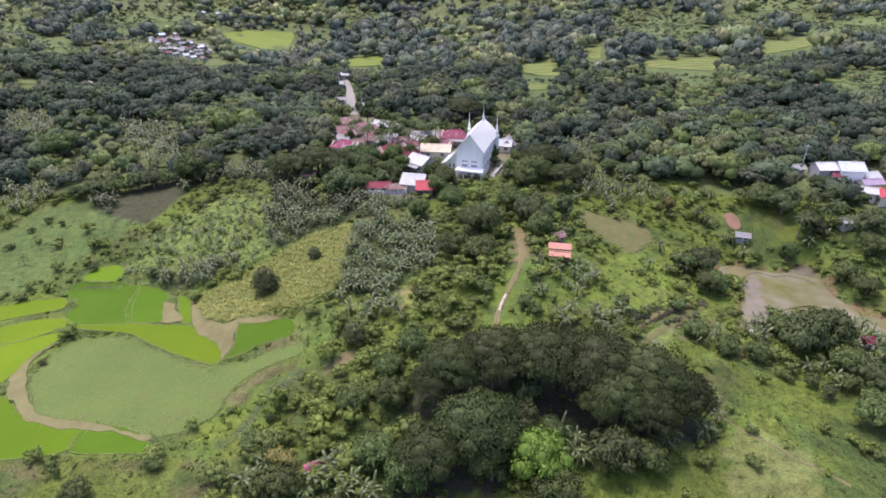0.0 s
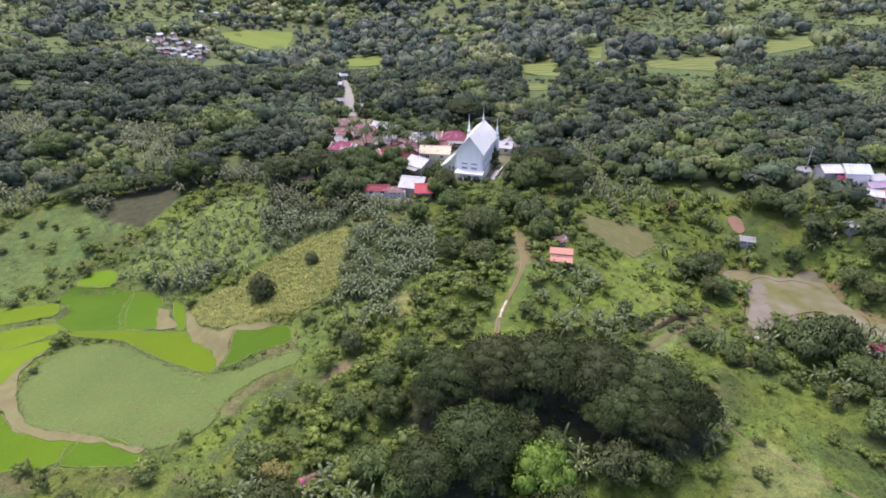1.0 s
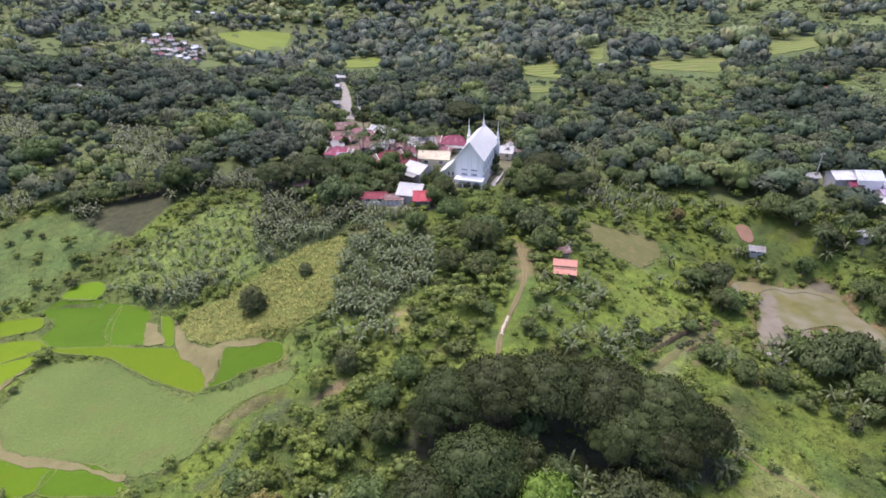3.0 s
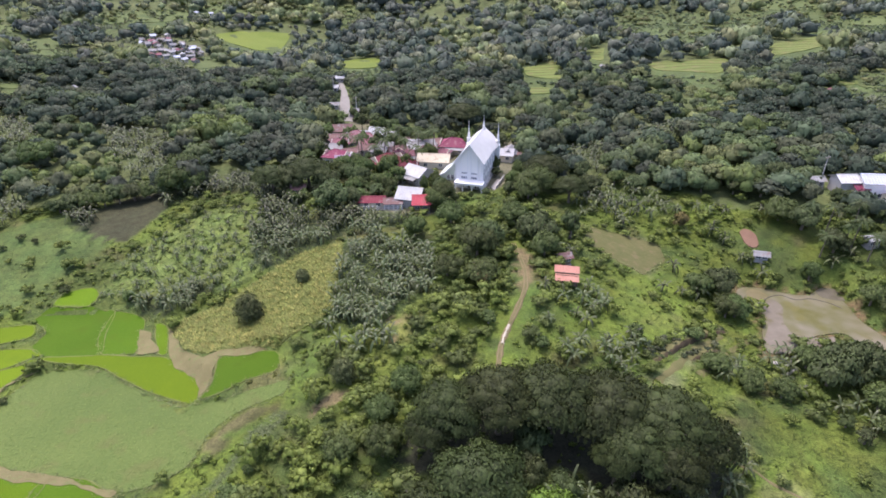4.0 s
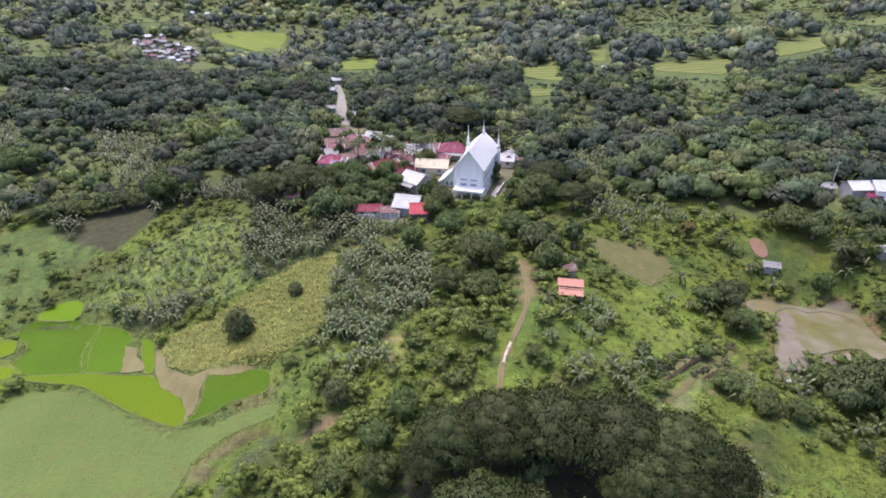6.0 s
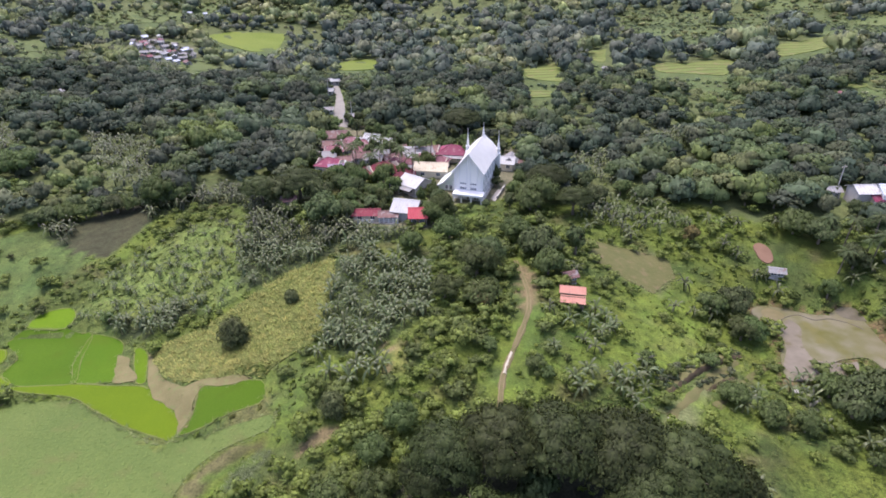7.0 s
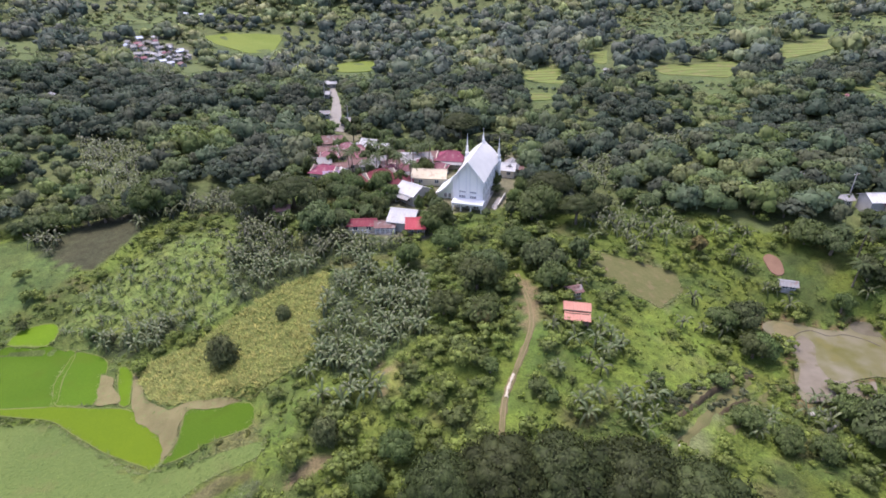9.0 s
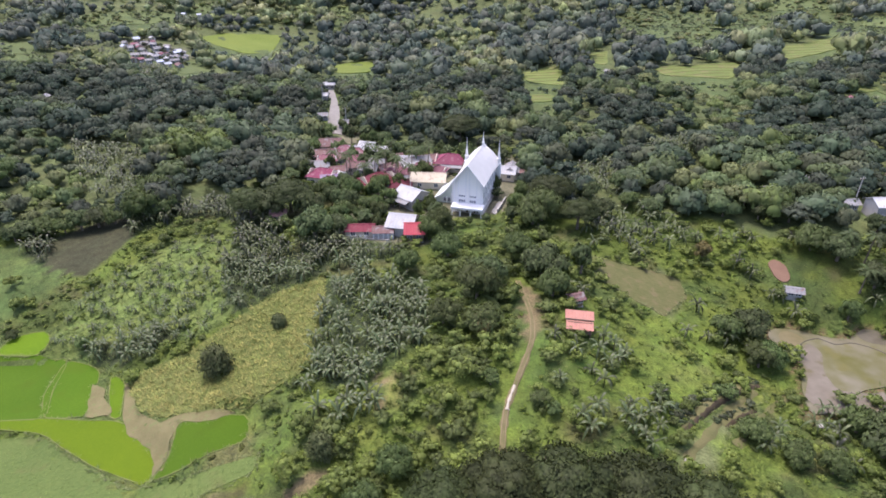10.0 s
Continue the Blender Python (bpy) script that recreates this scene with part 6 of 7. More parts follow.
TREES += [("rust", 59.9, 156.5, 2.4, 5), ("broad", 60.9, 123.8, 3.5, 5), ("shade", 71.7, 101.3, 4.8, 8.5), ("shade", 77.5, 102.7, 4.6, 9), ("broad", 70.9, 107.4, 3, 5), ("broad", 77.3, 95, 3.4, 5.5), ("broad", 60.8, 97.2, 2.8, 4), ("broad", 55.6, 98.7, 2.6, 4), ("broad", 50.2, 103.3, 3, 4), ("broad", 104, 134, 4, 6), ("broad", 95.1, 127.7, 3.6, 5.5), ("broad", 96.4, 120.6, 3.6, 5), ("broad", 87, 139.1, 2.6, 5), ("shade", 94.9, 145.3, 4, 6), ("palm", 99.8, 146.3, 3, 8)]
TREES += [("shade", 91.5, 155.1, 4.4, 6.5), ("broad", 87, 159.2, 4, 6), ("broad", 74.2, 79.7, 4, 6), ("shade", 79.4, 91.9, 3.2, 5), ("broad", 74.8, 89.1, 2.4, 3.6), ("shade", 69.8, 86.5, 2, 3), ("shade", 79.9, 88.1, 3, 5), ("broad", 68.8, 90.3, 1.8, 2.8), ("shade", 108.6, 142.9, 5, 6.5), ("rain", 26.2, 180.6, 7, 9.5), ("broad", 22.7, 171.6, 5.5, 8.5), ("rain", 31.6, 168, 5.5, 8.5), ("broad", 19.9, 169, 4.5, 7), ("rain", 1.1, 236.6, 8, 10), ("rain", -44.5, 173.1, 7, 9.5)]
TREES += [("rain", -54.4, 170.2, 6, 9), ("shade", -49.2, 170, 5, 8), ("shade", -35, 159, 5, 7.5), ("shade", -29.7, 160.7, 3.6, 5.5), ("shade", -39, 170.9, 4, 7), ("palm", -27.8, 211.5, 3, 6.5), ("palm", -21.7, 215.8, 3, 6.5), ("palm", -17.8, 195.9, 3, 7.7), ("palm", -13.1, 208.9, 3, 6.5), ("palm", -8.9, 216.8, 3, 6.5), ("palm", -24.6, 195.9, 3, 7.7), ("palm", -32.9, 195.9, 3, 7.7), ("palm", -13.9, 189.8, 3, 7.7), ("palm", -38.9, 203.6, 3, 6.5), ("palm", -27.8, 193.6, 3, 6.5)]
TREES += [("broad", 33.1, 188.6, 2.4, 4.6), ("shade", 37, 183.8, 3.1, 6.1), ("shade", 38.8, 175, 3.8, 5.6), ("broad", 47.3, 180.3, 2.75, 5.1), ("shade", 52.4, 176.2, 3.45, 4.6), ("shade", 58.7, 182.6, 2.4, 6.1), ("broad", 62.3, 176.7, 3.1, 5.6), ("shade", 68.7, 180, 3.8, 5.1), ("shade", 71.4, 174.5, 2.75, 4.6), ("broad", 78.6, 178.6, 3.45, 6.1), ("shade", 79.6, 171.9, 2.4, 5.6), ("shade", 47.6, 191.7, 3.1, 5.1), ("broad", 54.4, 192.9, 3.8, 4.6), ("shade", 87.9, 177.6, 2.75, 6.1), ("shade", 86.9, 170.5, 3.45, 5.6)]
TREES += [("broad", 67.8, 186.6, 2.4, 5.1), ("shade", 78.3, 185.4, 3.1, 4.6), ("shade", 95.1, 178.7, 3.8, 6.1), ("broad", 96.4, 172.5, 2.75, 5.6), ("broad", -104.5, 168.1, 2.6, 4.4), ("shade", -100.5, 169.2, 3.2, 5.9), ("shade", -96.4, 170.3, 3.8, 5.4), ("broad", -92.3, 171.3, 2.9, 4.9), ("shade", -87.7, 171.8, 3.5, 4.4), ("shade", -83, 172.4, 2.6, 5.9), ("broad", -108.8, 167.3, 3.2, 5.4), ("shade", -112.5, 166.1, 3.8, 4.9), ("shade", -116.1, 164.5, 2.9, 4.4), ("broad", -79.2, 173.9, 3.5, 5.9), ("broad", -47.9, 165, 1.7, 3.2)]
TREES += [("broad", -44.1, 165.2, 1.7, 3.2), ("broad", -45.4, 162.5, 1.7, 3.2), ("broad", -10.9, 143.2, 3.1, 6), ("shade", -5.1, 170.5, 2.4, 5), ("broad", -7.9, 162.2, 2.2, 4.5), ("shade", -0.9, 163.4, 1.4, 3), ("broad", 3.5, 166.1, 1.1, 2.4), ("shade", 7.8, 168.2, 1.5, 3), ("broad", 16.1, 176.9, 2.6, 6), ("shade", 14.5, 168.9, 2.2, 5), ("broad", 18.8, 184, 2.6, 6.5), ("shade", -17.9, 177.1, 1.9, 3.6), ("broad", -23.4, 171.8, 2.6, 5), ("shade", -28.4, 174.8, 2.6, 5.5), ("broad", -29.9, 166.1, 2.6, 5.5)]
TREES += [("shade", -34, 176.7, 2.6, 6), ("broad", -24.3, 167.5, 2.2, 4.6), ("shade", -20.1, 169.1, 2.1, 4.4), ("broad", -7.1, 177.2, 2.1, 4.5), ("shade", -33.1, 184.2, 2.1, 5), ("broad", -37.4, 181.7, 2.8, 6), ("broad", -3.9, 162.7, 3.6, 6.5), ("broad", -6.3, 158.5, 3, 6), ("broad", -29.1, 181.7, 3, 6.5), ("shade", -30.8, 174.9, 3, 6), ("palm", -24.9, 202.7, 3, 8.5), ("palm", -21.5, 198.2, 3, 9), ("palm", -32.4, 198.6, 3, 8), ("palm", -18.4, 196.5, 3, 8), ("palm", -13.8, 201.9, 3, 8.5)]
TREES += [("palm", -9, 204.6, 3, 9), ("broad", -9.8, 200.8, 2.6, 5.5), ("broad", -36, 184.3, 3, 6), ("broad", -16.9, 188.9, 2.4, 5.5), ("broad", -21.4, 186.7, 3, 6), ("broad", -84.6, 172.1, 5, 9), ("broad", -84.4, 181.1, 5, 9), ("broad", -140.2, 193.5, 6, 9), ("broad", -77.7, 126.8, 1.8, 3), ("broad", 16.4, 102.5, 1.6, 2.4), ("broad", 14.2, 104.4, 2, 3), ("broad", 49.7, 112.5, 2.4, 3), ("broad", 35.6, 108.4, 2, 3), ("broad", -31.8, 80.8, 1, 1.8), ("broad", -33.1, 76.4, 1, 1.8)]
TREES += [("broad", -35, 71.3, 2.4, 3.2), ("broad", -49.5, 66.5, 1.8, 2.2), ("broad", -59.1, 60.7, 2.6, 3), ("broad", -95.1, 130.1, 1.6, 2.4), ("broad", -114.2, 149.3, 1.1, 1.6), ("broad", -121.4, 146.3, 1.1, 1.6), ("broad", -122.1, 138.2, 1.2, 1.6), ("broad", -85.4, 93.3, 1, 1.5)]
TREES += [('palm', 93.3, 155.9, 3, 6.5), ('palm', 97.0, 153.4, 3, 7.5), ('palm', 98.9, 147.8, 3, 6.0), ('palm', 104.0, 153.8, 3, 7.0), ('palm', 91.4, 144.3, 3, 6.2), ('palm', 100.8, 140.6, 3, 6.6)]
TREES += [("rust", -28.1, 67.3, 2.6, 4.2)]
made = {}
rt = random.Random(5)
for kind, x, y, radius, tall in TREES:
    if kind == "palm":
        continue
    size = "small" if radius < 2.6 else "large"
    key = (kind, size, rt.randrange(3 if kind in ("broad", "rain") else 2 if kind == "shade" else 1))
    m = pose(x, y, ground_at(x, y) - 0.1, 0, 0, rt.uniform(0, 360))
    if key not in made:
        n = {"rain": 7600, "broad": 2000 if size == "large" else 700, "shade": 2000 if size == "large" else 700, "dark": 3600, "bright": 1800, "rust": 900}[kind]
        lobes = {"rain": 60, "broad": 16 if size == "large" else 8, "shade": 15 if size == "large" else 8, "dark": 16, "bright": 14, "rust": 8}[kind]
        tree = make_tree(kind, len(made) + 40, radius, tall, n, lobes, 0.24 if kind != "rain" else 0.2)
        made[key] = (tree, radius, tall)
        tree.matrix_world = m
    else:
        src, r0, h0 = made[key]
        keep = src.scale.copy()
        src.scale = (radius / r0, radius / r0, tall / h0)
        tree = copy_thing(src, m)
        src.scale = keep
    tagged(tree, LABELS[kind], "tree" if radius > 1.3 else "bush", {"rain": "rain trees", "broad": "broadleaf trees", "shade": "broadleaf trees"}.get(kind, ""))


def hides_house(x, y, gap):
    return any(math.hypot(x - h[0], y - h[1]) < gap + 0.5 * max(h[3], abs(h[4])) or abs(x - h[0]) < 0.5 * max(h[3], abs(h[4])) and 0 < h[1] - y < 6.5 for h in HOUSES) or -8 < x < 11 and 168 < y < 204


# garden trees between the houses
small = [k for k in made if k[:2] in (("broad", "small"), ("shade", "small"))]
count = 0
while count < 84:
    x, y = rt.uniform(-55, 20), rt.uniform(156, 246)
    if not zone("village", np.array([x]), np.array([y]))[0] or hides_house(x, y, 0.1):
        continue
    radius, tall = rt.uniform(1.3, 3.1), rt.uniform(2.8, 6.2)
    src, r0, h0 = made[small[count % len(small)]]
    src.scale = (radius / r0, radius / r0, tall / h0)
    tagged(copy_thing(src, pose(x, y, ground_at(x, y) - 0.1, 0, 0, rt.uniform(0, 360))), "leafy garden tree between the village houses", "tree", "garden trees")
    src.scale = (1, 1, 1)
    count += 1


def palm(x, y, tall, seed):
    rng = np.random.default_rng(seed)
    ob = new("palm_tree")
    ob.matrix_world = pose(x, y, ground_at(x, y), 0, 0, seed * 50)
    lean = rng.uniform(-0.6, 0.6, 2)
    pts = [(lean[0] * k * k, lean[1] * k * k, -0.3 + (tall + 0.3) * k) for k in (0, 0.25, 0.5, 0.75, 1)]
    v, f = tube(rng, pts, [0.24, 0.17, 0.15, 0.13, 0.12])
    o = new("trunk", mesh_from("trunk", v, f, BARK, None, True))
    o.parent = ob
    top = np.array(pts[-1])
    for i in range(15):
        a, up = i * 2.4, 0.9 - 1.3 * i / 15
        d, side = np.array([math.cos(a), math.sin(a), 0]), np.array([-math.sin(a), math.cos(a), 0])
        L, vs, fs = rng.uniform(2.6, 3.4), [], []
        spine = [top + d * L * k * (1 - 0.15 * k) + np.array([0, 0, L * (up * k - (0.55 + 0.4 * up) * k * k)]) for k in np.linspace(0, 1, 12)]
        vs += spine
        for j in range(11):
            k = (j + 0.5) / 11
            wd = 0.62 * math.sin(math.pi * (0.12 + 0.85 * k)) + 0.03
            for sgn in (-1, 1):
                vs.append(spine[j] + side * sgn * wd + d * 0.35 - np.array([0, 0, 0.3 * wd]))
                fs.append((j, j + 1, len(vs) - 1))
        o = new("frond", mesh_from("frond", np.array(vs), np.array(fs), LEAF, np.broadcast_to(np.array((0.064, 0.086, 0.03)), (len(vs), 3))))
        o.parent = ob
    tagged(ob, "coconut palm with drooping green fronds", "palm", "coconut palms")


for i, (kind, x, y, radius, tall) in enumerate(t for t in TREES if t[0] == "palm"):
    palm(x, y, tall, i + 3)


def banana_leaf(rng, L, w, up, droop):
    """A long arched blade, folded along its midrib; lies along +x."""
    v, n = [], 6
    for i in range(n + 1):
        k = i / n
        c = np.array([L * k * (1 - 0.25 * droop * k), 0, L * (up * k - droop * k * k)])
        h = w * 0.5 * (math.sin(math.pi * (0.08 + 0.87 * k)) ** 0.6) if 0.06 < k else 0.05
        v += [c + np.array([0, -h, -0.35 * h]), c, c + np.array([0, h, -0.35 * h])]
    f = []
    for i in range(n):
        o = i * 3
        for a in (0, 1):
            f += [(o + a, o + a + 1, o + a + 4), (o + a, o + a + 4, o + a + 3)]
    return np.array(v), np.array(f)


BANANA_TINT = np.array((0.076, 0.098, 0.036))


def banana_arrays(seed):
    """Stem and separate leaves of one plant, about 3.6 m tall."""
    rng = np.random.default_rng(seed)
    H = rng.uniform(1.5, 2.0)
    stem = tube(rng, [(0, 0, -0.2), (0.03, 0, H * 0.5), (0, 0.04, H)], [0.16, 0.13, 0.08], 6)
    out = []
    n = rng.integers(9, 13)
    for i in range(n):
        a = i * 2.4 + rng.uniform(-0.25, 0.25)
        k = i / n
        v, f = banana_leaf(rng, rng.uniform(2.1, 3.1), rng.uniform(0.32, 0.48), rng.uniform(1.3, 1.85) - 1.15 * k, rng.uniform(0.85, 1.25) + 0.2 * k)
        c, s = math.cos(a), math.sin(a)
        v = v @ np.array([[c, s, 0], [-s, c, 0], [0, 0, 1]]) + np.array([0, 0, H - 0.15])
        out.append((v, f))
    return stem, out


BANANAS = [banana_arrays(100 + i) for i in range(6)]
prototypes = []


def banana_plant(x, y, k, turn, scale):
    if k >= len(prototypes):
        stem, blades = BANANAS[k]
        ob = new("banana_plant")
        o = new("pseudostem", mesh_from("pseudostem", *stem, STEM, None, True))
        o.parent = ob
        for v, f in blades:
            o = new("leaf", mesh_from("leaf", v, f, LEAF_BANANA, np.broadcast_to(BANANA_TINT, (len(v), 3)), True))
            o.parent = ob
        tagged(ob, "banana plant with long arching grey-green leaves", "banana plant", "banana plants")
        prototypes.append(ob)
        ob.matrix_world = pose(x, y, ground_at(x, y), 0, 0, turn)
        return
    src = prototypes[k]
    src.scale = (scale,) * 3
    copy_thing(src, pose(x, y, ground_at(x, y), 0, 0, turn))
    src.scale = (1, 1, 1)


rb = random.Random(8)
SINGLE_BANANAS = []
SINGLE_BANANAS += [(30.1, 119.4), (28.4, 121.2), (30.1, 115.9), (27.9, 114.7), (26.8, 117.5), (31.7, 117.7), (22.3, 116.1), (30.6, 102.3), (32.7, 103.7), (29, 100.2), (33.4, 101.2), (30.5, 98.9), (28.2, 102), (34.9, 105.3), (29.9, 104.7), (31.4, 97.5), (-20.6, 66.4), (-18.9, 67.4), (-19.3, 64.4), (-16.5, 63.9), (-21, 63.8), (-22.5, 64.3), (-14.2, 63), (-17.1, 62), (-12.7, 61.6), (-23.3, 61.8), (-30.8, 66.8), (-29.3, 67.9), (-31.8, 65.2), (-33.6, 63.6)]
SINGLE_BANANAS += [(-25.2, 62.8), (-10.1, 62.1), (68.5, 110.7), (67.1, 111.8), (63.3, 107.6), (69.3, 108.5), (65.5, 106.8), (54, 103.3), (51.2, 100.5), (56.3, 106), (89.6, 109.3), (88.9, 105.1), (85.1, 103.4), (86, 99.2), (82.1, 95.6), (83.1, 93.7), (86.3, 107.6), (83.5, 104.7), (89.3, 103), (80.5, 92), (79.4, 92.9), (73.2, 88.6), (73.5, 91.1), (86.4, 97.3), (41.6, 76), (42.1, 74.8), (36.1, 73.9), (35.1, 72.1), (33.9, 72.6), (15.9, 72.8)]
SINGLE_BANANAS += [(17.4, 73.4), (18.6, 71.3), (19.3, 69.7), (20.5, 68.8), (20.1, 72.4), (22.2, 70.9), (14.8, 71.1), (73.4, 94.8), (69.5, 93.7), (23.6, 103.3), (21.8, 98.9), (20.9, 101.1), (18.2, 108.6), (-18.1, 104.3), (-15.5, 103), (-14.6, 105.6), (-19, 101.8), (-17.3, 107.9), (-13.2, 103.6), (-22.8, 103.2), (-26.4, 109.5), (46, 78.8), (33.5, 166), (33.9, 158.4), (69.7, 163.2), (66.9, 164.7)]
for i, (x, y) in enumerate(SINGLE_BANANAS):
    banana_plant(x, y, i if i < 6 else rb.randrange(6), rb.uniform(0, 360), rb.uniform(0.85, 1.2))


def spread(rng, x0, x1, y0, y1, step, jitter=0.45):
    x, y = np.meshgrid(np.arange(x0, x1, step), np.arange(y0, y1, step))
    x, y = x.ravel(), y.ravel()
    return x + rng.uniform(-jitter, jitter, x.shape) * step, y + rng.uniform(-jitter, jitter, x.shape) * step


def strewn(name, rng, shapes, x, y, sxy, sz, tints, mat, label, category, sink=0.1, smooth=False):
    """One object of stuff: many copies of a few shapes (verts, faces), each turned, sized and tinted."""
    V, F, T, N, n = [], [], [], [], 0
    kind = rng.integers(0, len(shapes), len(x))
    z = height(x, y) - sink
    turn = rng.uniform(0, 2 * math.pi, len(x))
    for k, (v, f, vn) in enumerate(shapes):
        q = np.where(kind == k)[0]
        if not len(q):
            continue
        c, s = np.cos(turn[q])[:, None], np.sin(turn[q])[:, None]
        vx = (v[:, 0] * c - v[:, 1] * s) * sxy[q][:, None] + x[q][:, None]
        vy = (v[:, 0] * s + v[:, 1] * c) * sxy[q][:, None] + y[q][:, None]
        vz = v[:, 2] * sz[q][:, None] + z[q][:, None]
        V.append(np.stack([vx, vy, vz], -1).reshape(-1, 3))
        F.append((f[None] + (np.arange(len(q)) * len(v))[:, None, None]).reshape(-1, 3) + n)
        if vn is not None:
            N.append(np.stack([vn[:, 0] * c - vn[:, 1] * s, vn[:, 0] * s + vn[:, 1] * c, vn[:, 2] + 0 * c], -1).reshape(-1, 3))
        T.append(np.repeat(tints[q], len(v), 0))
        n += len(q) * len(v)
    ob = new(name, mesh_from(name, np.concatenate(V), np.concatenate(F), mat, np.concatenate(T), smooth or bool(N), np.concatenate(N) if N else None))
    return tagged(ob, label, category, kind="stuff")


CLEAR = ("paddy", "soil", "cane", "maize", "pond", "far_field", "road", "village", "far_village", "clearing", "banana_dense", "banana_sparse", "pasture", "marsh", "tilled", "banana_far")


def blocked(x, y, names):
    res = np.zeros(x.shape, bool)
    for nme in names:
        res |= zone(nme, x, y)
    return res


def near_house(x, y, gap):
    res = np.zeros(x.shape, bool)
    for h in HOUSES:
        res |= np.hypot(x - h[0], y - h[1]) < gap + 0.5 * max(h[3], abs(h[4]))
    for hx, hy in FAR_HOUSES:
        res |= np.hypot(x - hx, y - hy) < gap + 5
    for h in HOUSES:
        # kept free of plants so the houses on the far slope show from the camera
        if h[0] > 100:
            res |= (np.abs(x - h[0]) < 4.5) & (y < h[1]) & (y > h[1] - 8)
    res |= inside([(-8, 168), (10, 168), (20, 200), (2, 204), (-6, 200)], x, y)
    for dx, dy in ((-3, 0), (3, 0), (0, 4), (0, 8), (-2, 6), (2, 6)):
        res |= zone("road", x + dx, y + dy)
    t = np.array(TRACK_LINE)
    for k in range(len(t) - 1):
        for u in (0, 0.25, 0.5, 0.75):
            p = t[k] + (t[k + 1] - t[k]) * u
            res |= np.hypot(x - p[0], y - p[1]) < 2.0
    return res


rv = np.random.default_rng(21)
DARK = np.array([(0.043, 0.062, 0.038), (0.052, 0.070, 0.042), (0.062, 0.074, 0.046)])
MIXED = np.array([(0.084, 0.108, 0.048), (0.070, 0.096, 0.050), (0.098, 0.124, 0.046), (0.092, 0.104, 0.054)])
LIGHT = np.array([(0.128, 0.158, 0.046), (0.108, 0.142, 0.054), (0.150, 0.164, 0.064)])


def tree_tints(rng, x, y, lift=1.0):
    """Kinds of trees stand in groups: dark ones, mixed ones, light ones; darker or lighter by region, brighter with
    lift.
    """
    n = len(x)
    # darker beside the village; the far-left thicket zone is lightened as painted haze
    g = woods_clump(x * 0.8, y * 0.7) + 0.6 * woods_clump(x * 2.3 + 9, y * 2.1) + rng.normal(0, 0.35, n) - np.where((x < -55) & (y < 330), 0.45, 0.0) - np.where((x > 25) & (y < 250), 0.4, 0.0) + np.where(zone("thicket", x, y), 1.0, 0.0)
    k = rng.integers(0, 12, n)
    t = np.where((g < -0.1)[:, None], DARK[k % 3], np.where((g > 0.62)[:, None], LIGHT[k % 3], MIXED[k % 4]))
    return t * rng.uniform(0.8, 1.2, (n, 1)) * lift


def woods_clump(x, y):
    return np.sin(x / 23.0 + 1.7 * np.sin(y / 31.0)) * np.sin(y / 19.0 + np.sin(x / 27.0))


# woods behind and beside the village: round, umbrella-shaped and tall crowns
mid = [crown_arrays(np.random.default_rng(300 + i), "round", 250, 0.105, 8 + i % 4, ICO1, True, True, 0.6) for i in range(8)]
mid += [crown_arrays(np.random.default_rng(320 + i), "rain", 260, 0.105, 13, ICO1, True, True, 0.6) for i in range(4)]
mid += [crown_arrays(np.random.default_rng(330 + i), "egg", 240, 0.115, 8, ICO1, True, True, 0.6) for i in range(2)]
x, y = spread(rv, -330, 330, 120, 340, 6.6, 0.5)
ok = zone("forest", x, y) & ~blocked(x, y, CLEAR) & ~near_house(x, y, 1.5) & (np.abs(x) < 60 + 0.72 * y)
x, y = x[ok], y[ok]
r = (3.2 + 3.4 * rv.uniform(size=len(x)) ** 1.4) * (1 + 0.2 * woods_clump(x, y)) * np.where(zone("thicket", x, y), 0.7, 1.0)
strewn("woodland", rv, mid, x, y, r, r * rv.uniform(0.8, 1.3, len(x)) + 1.8, tree_tints(rv, x, y, 0.86), LEAF, "dense mixed woodland of dark and light green crowns", "woods", 0.5)
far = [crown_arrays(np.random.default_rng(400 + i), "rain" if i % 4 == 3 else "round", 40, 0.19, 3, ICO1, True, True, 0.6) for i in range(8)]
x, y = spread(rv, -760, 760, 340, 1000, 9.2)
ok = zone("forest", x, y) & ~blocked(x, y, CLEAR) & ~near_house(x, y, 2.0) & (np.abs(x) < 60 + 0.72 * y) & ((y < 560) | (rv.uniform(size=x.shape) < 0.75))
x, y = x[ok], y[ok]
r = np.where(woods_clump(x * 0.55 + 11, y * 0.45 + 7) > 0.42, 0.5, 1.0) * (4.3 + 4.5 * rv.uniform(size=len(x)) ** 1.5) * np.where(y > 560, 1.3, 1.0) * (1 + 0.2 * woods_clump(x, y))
# tints lifted and blued: distance haze is put into the leaf colour
strewn("distant_woods", rv, far, x, y, r, r * rv.uniform(1.1, 1.6, len(x)), tree_tints(rv, x, y, 1.6) + np.array((0.014, 0.016, 0.026)), LEAF, "distant woods on valley and hills, grey-green haze painted into their tint", "woods", 0.5)

# lone trees and shrubs on the open valley fields
x, y = spread(rv, -420, 560, 300, 900, 4.6, 0.9)
ripe = np.zeros(x.shape, bool)
for k in OPEN_FIELDS:
    ripe |= inside(ZONES["far_field"][k], x, y)
ok = zone("far_field", x, y) & ~ripe & (rv.uniform(size=x.shape) < np.where(mottle(x, y, 22.0, 4) > 0.5, 0.8, np.where(y > 430, 0.3, 0.07))) & ~near_house(x, y, 1.0)
x, y = x[ok], y[ok]
r = 0.8 + 2.4 * rv.uniform(size=len(x)) ** 1.6
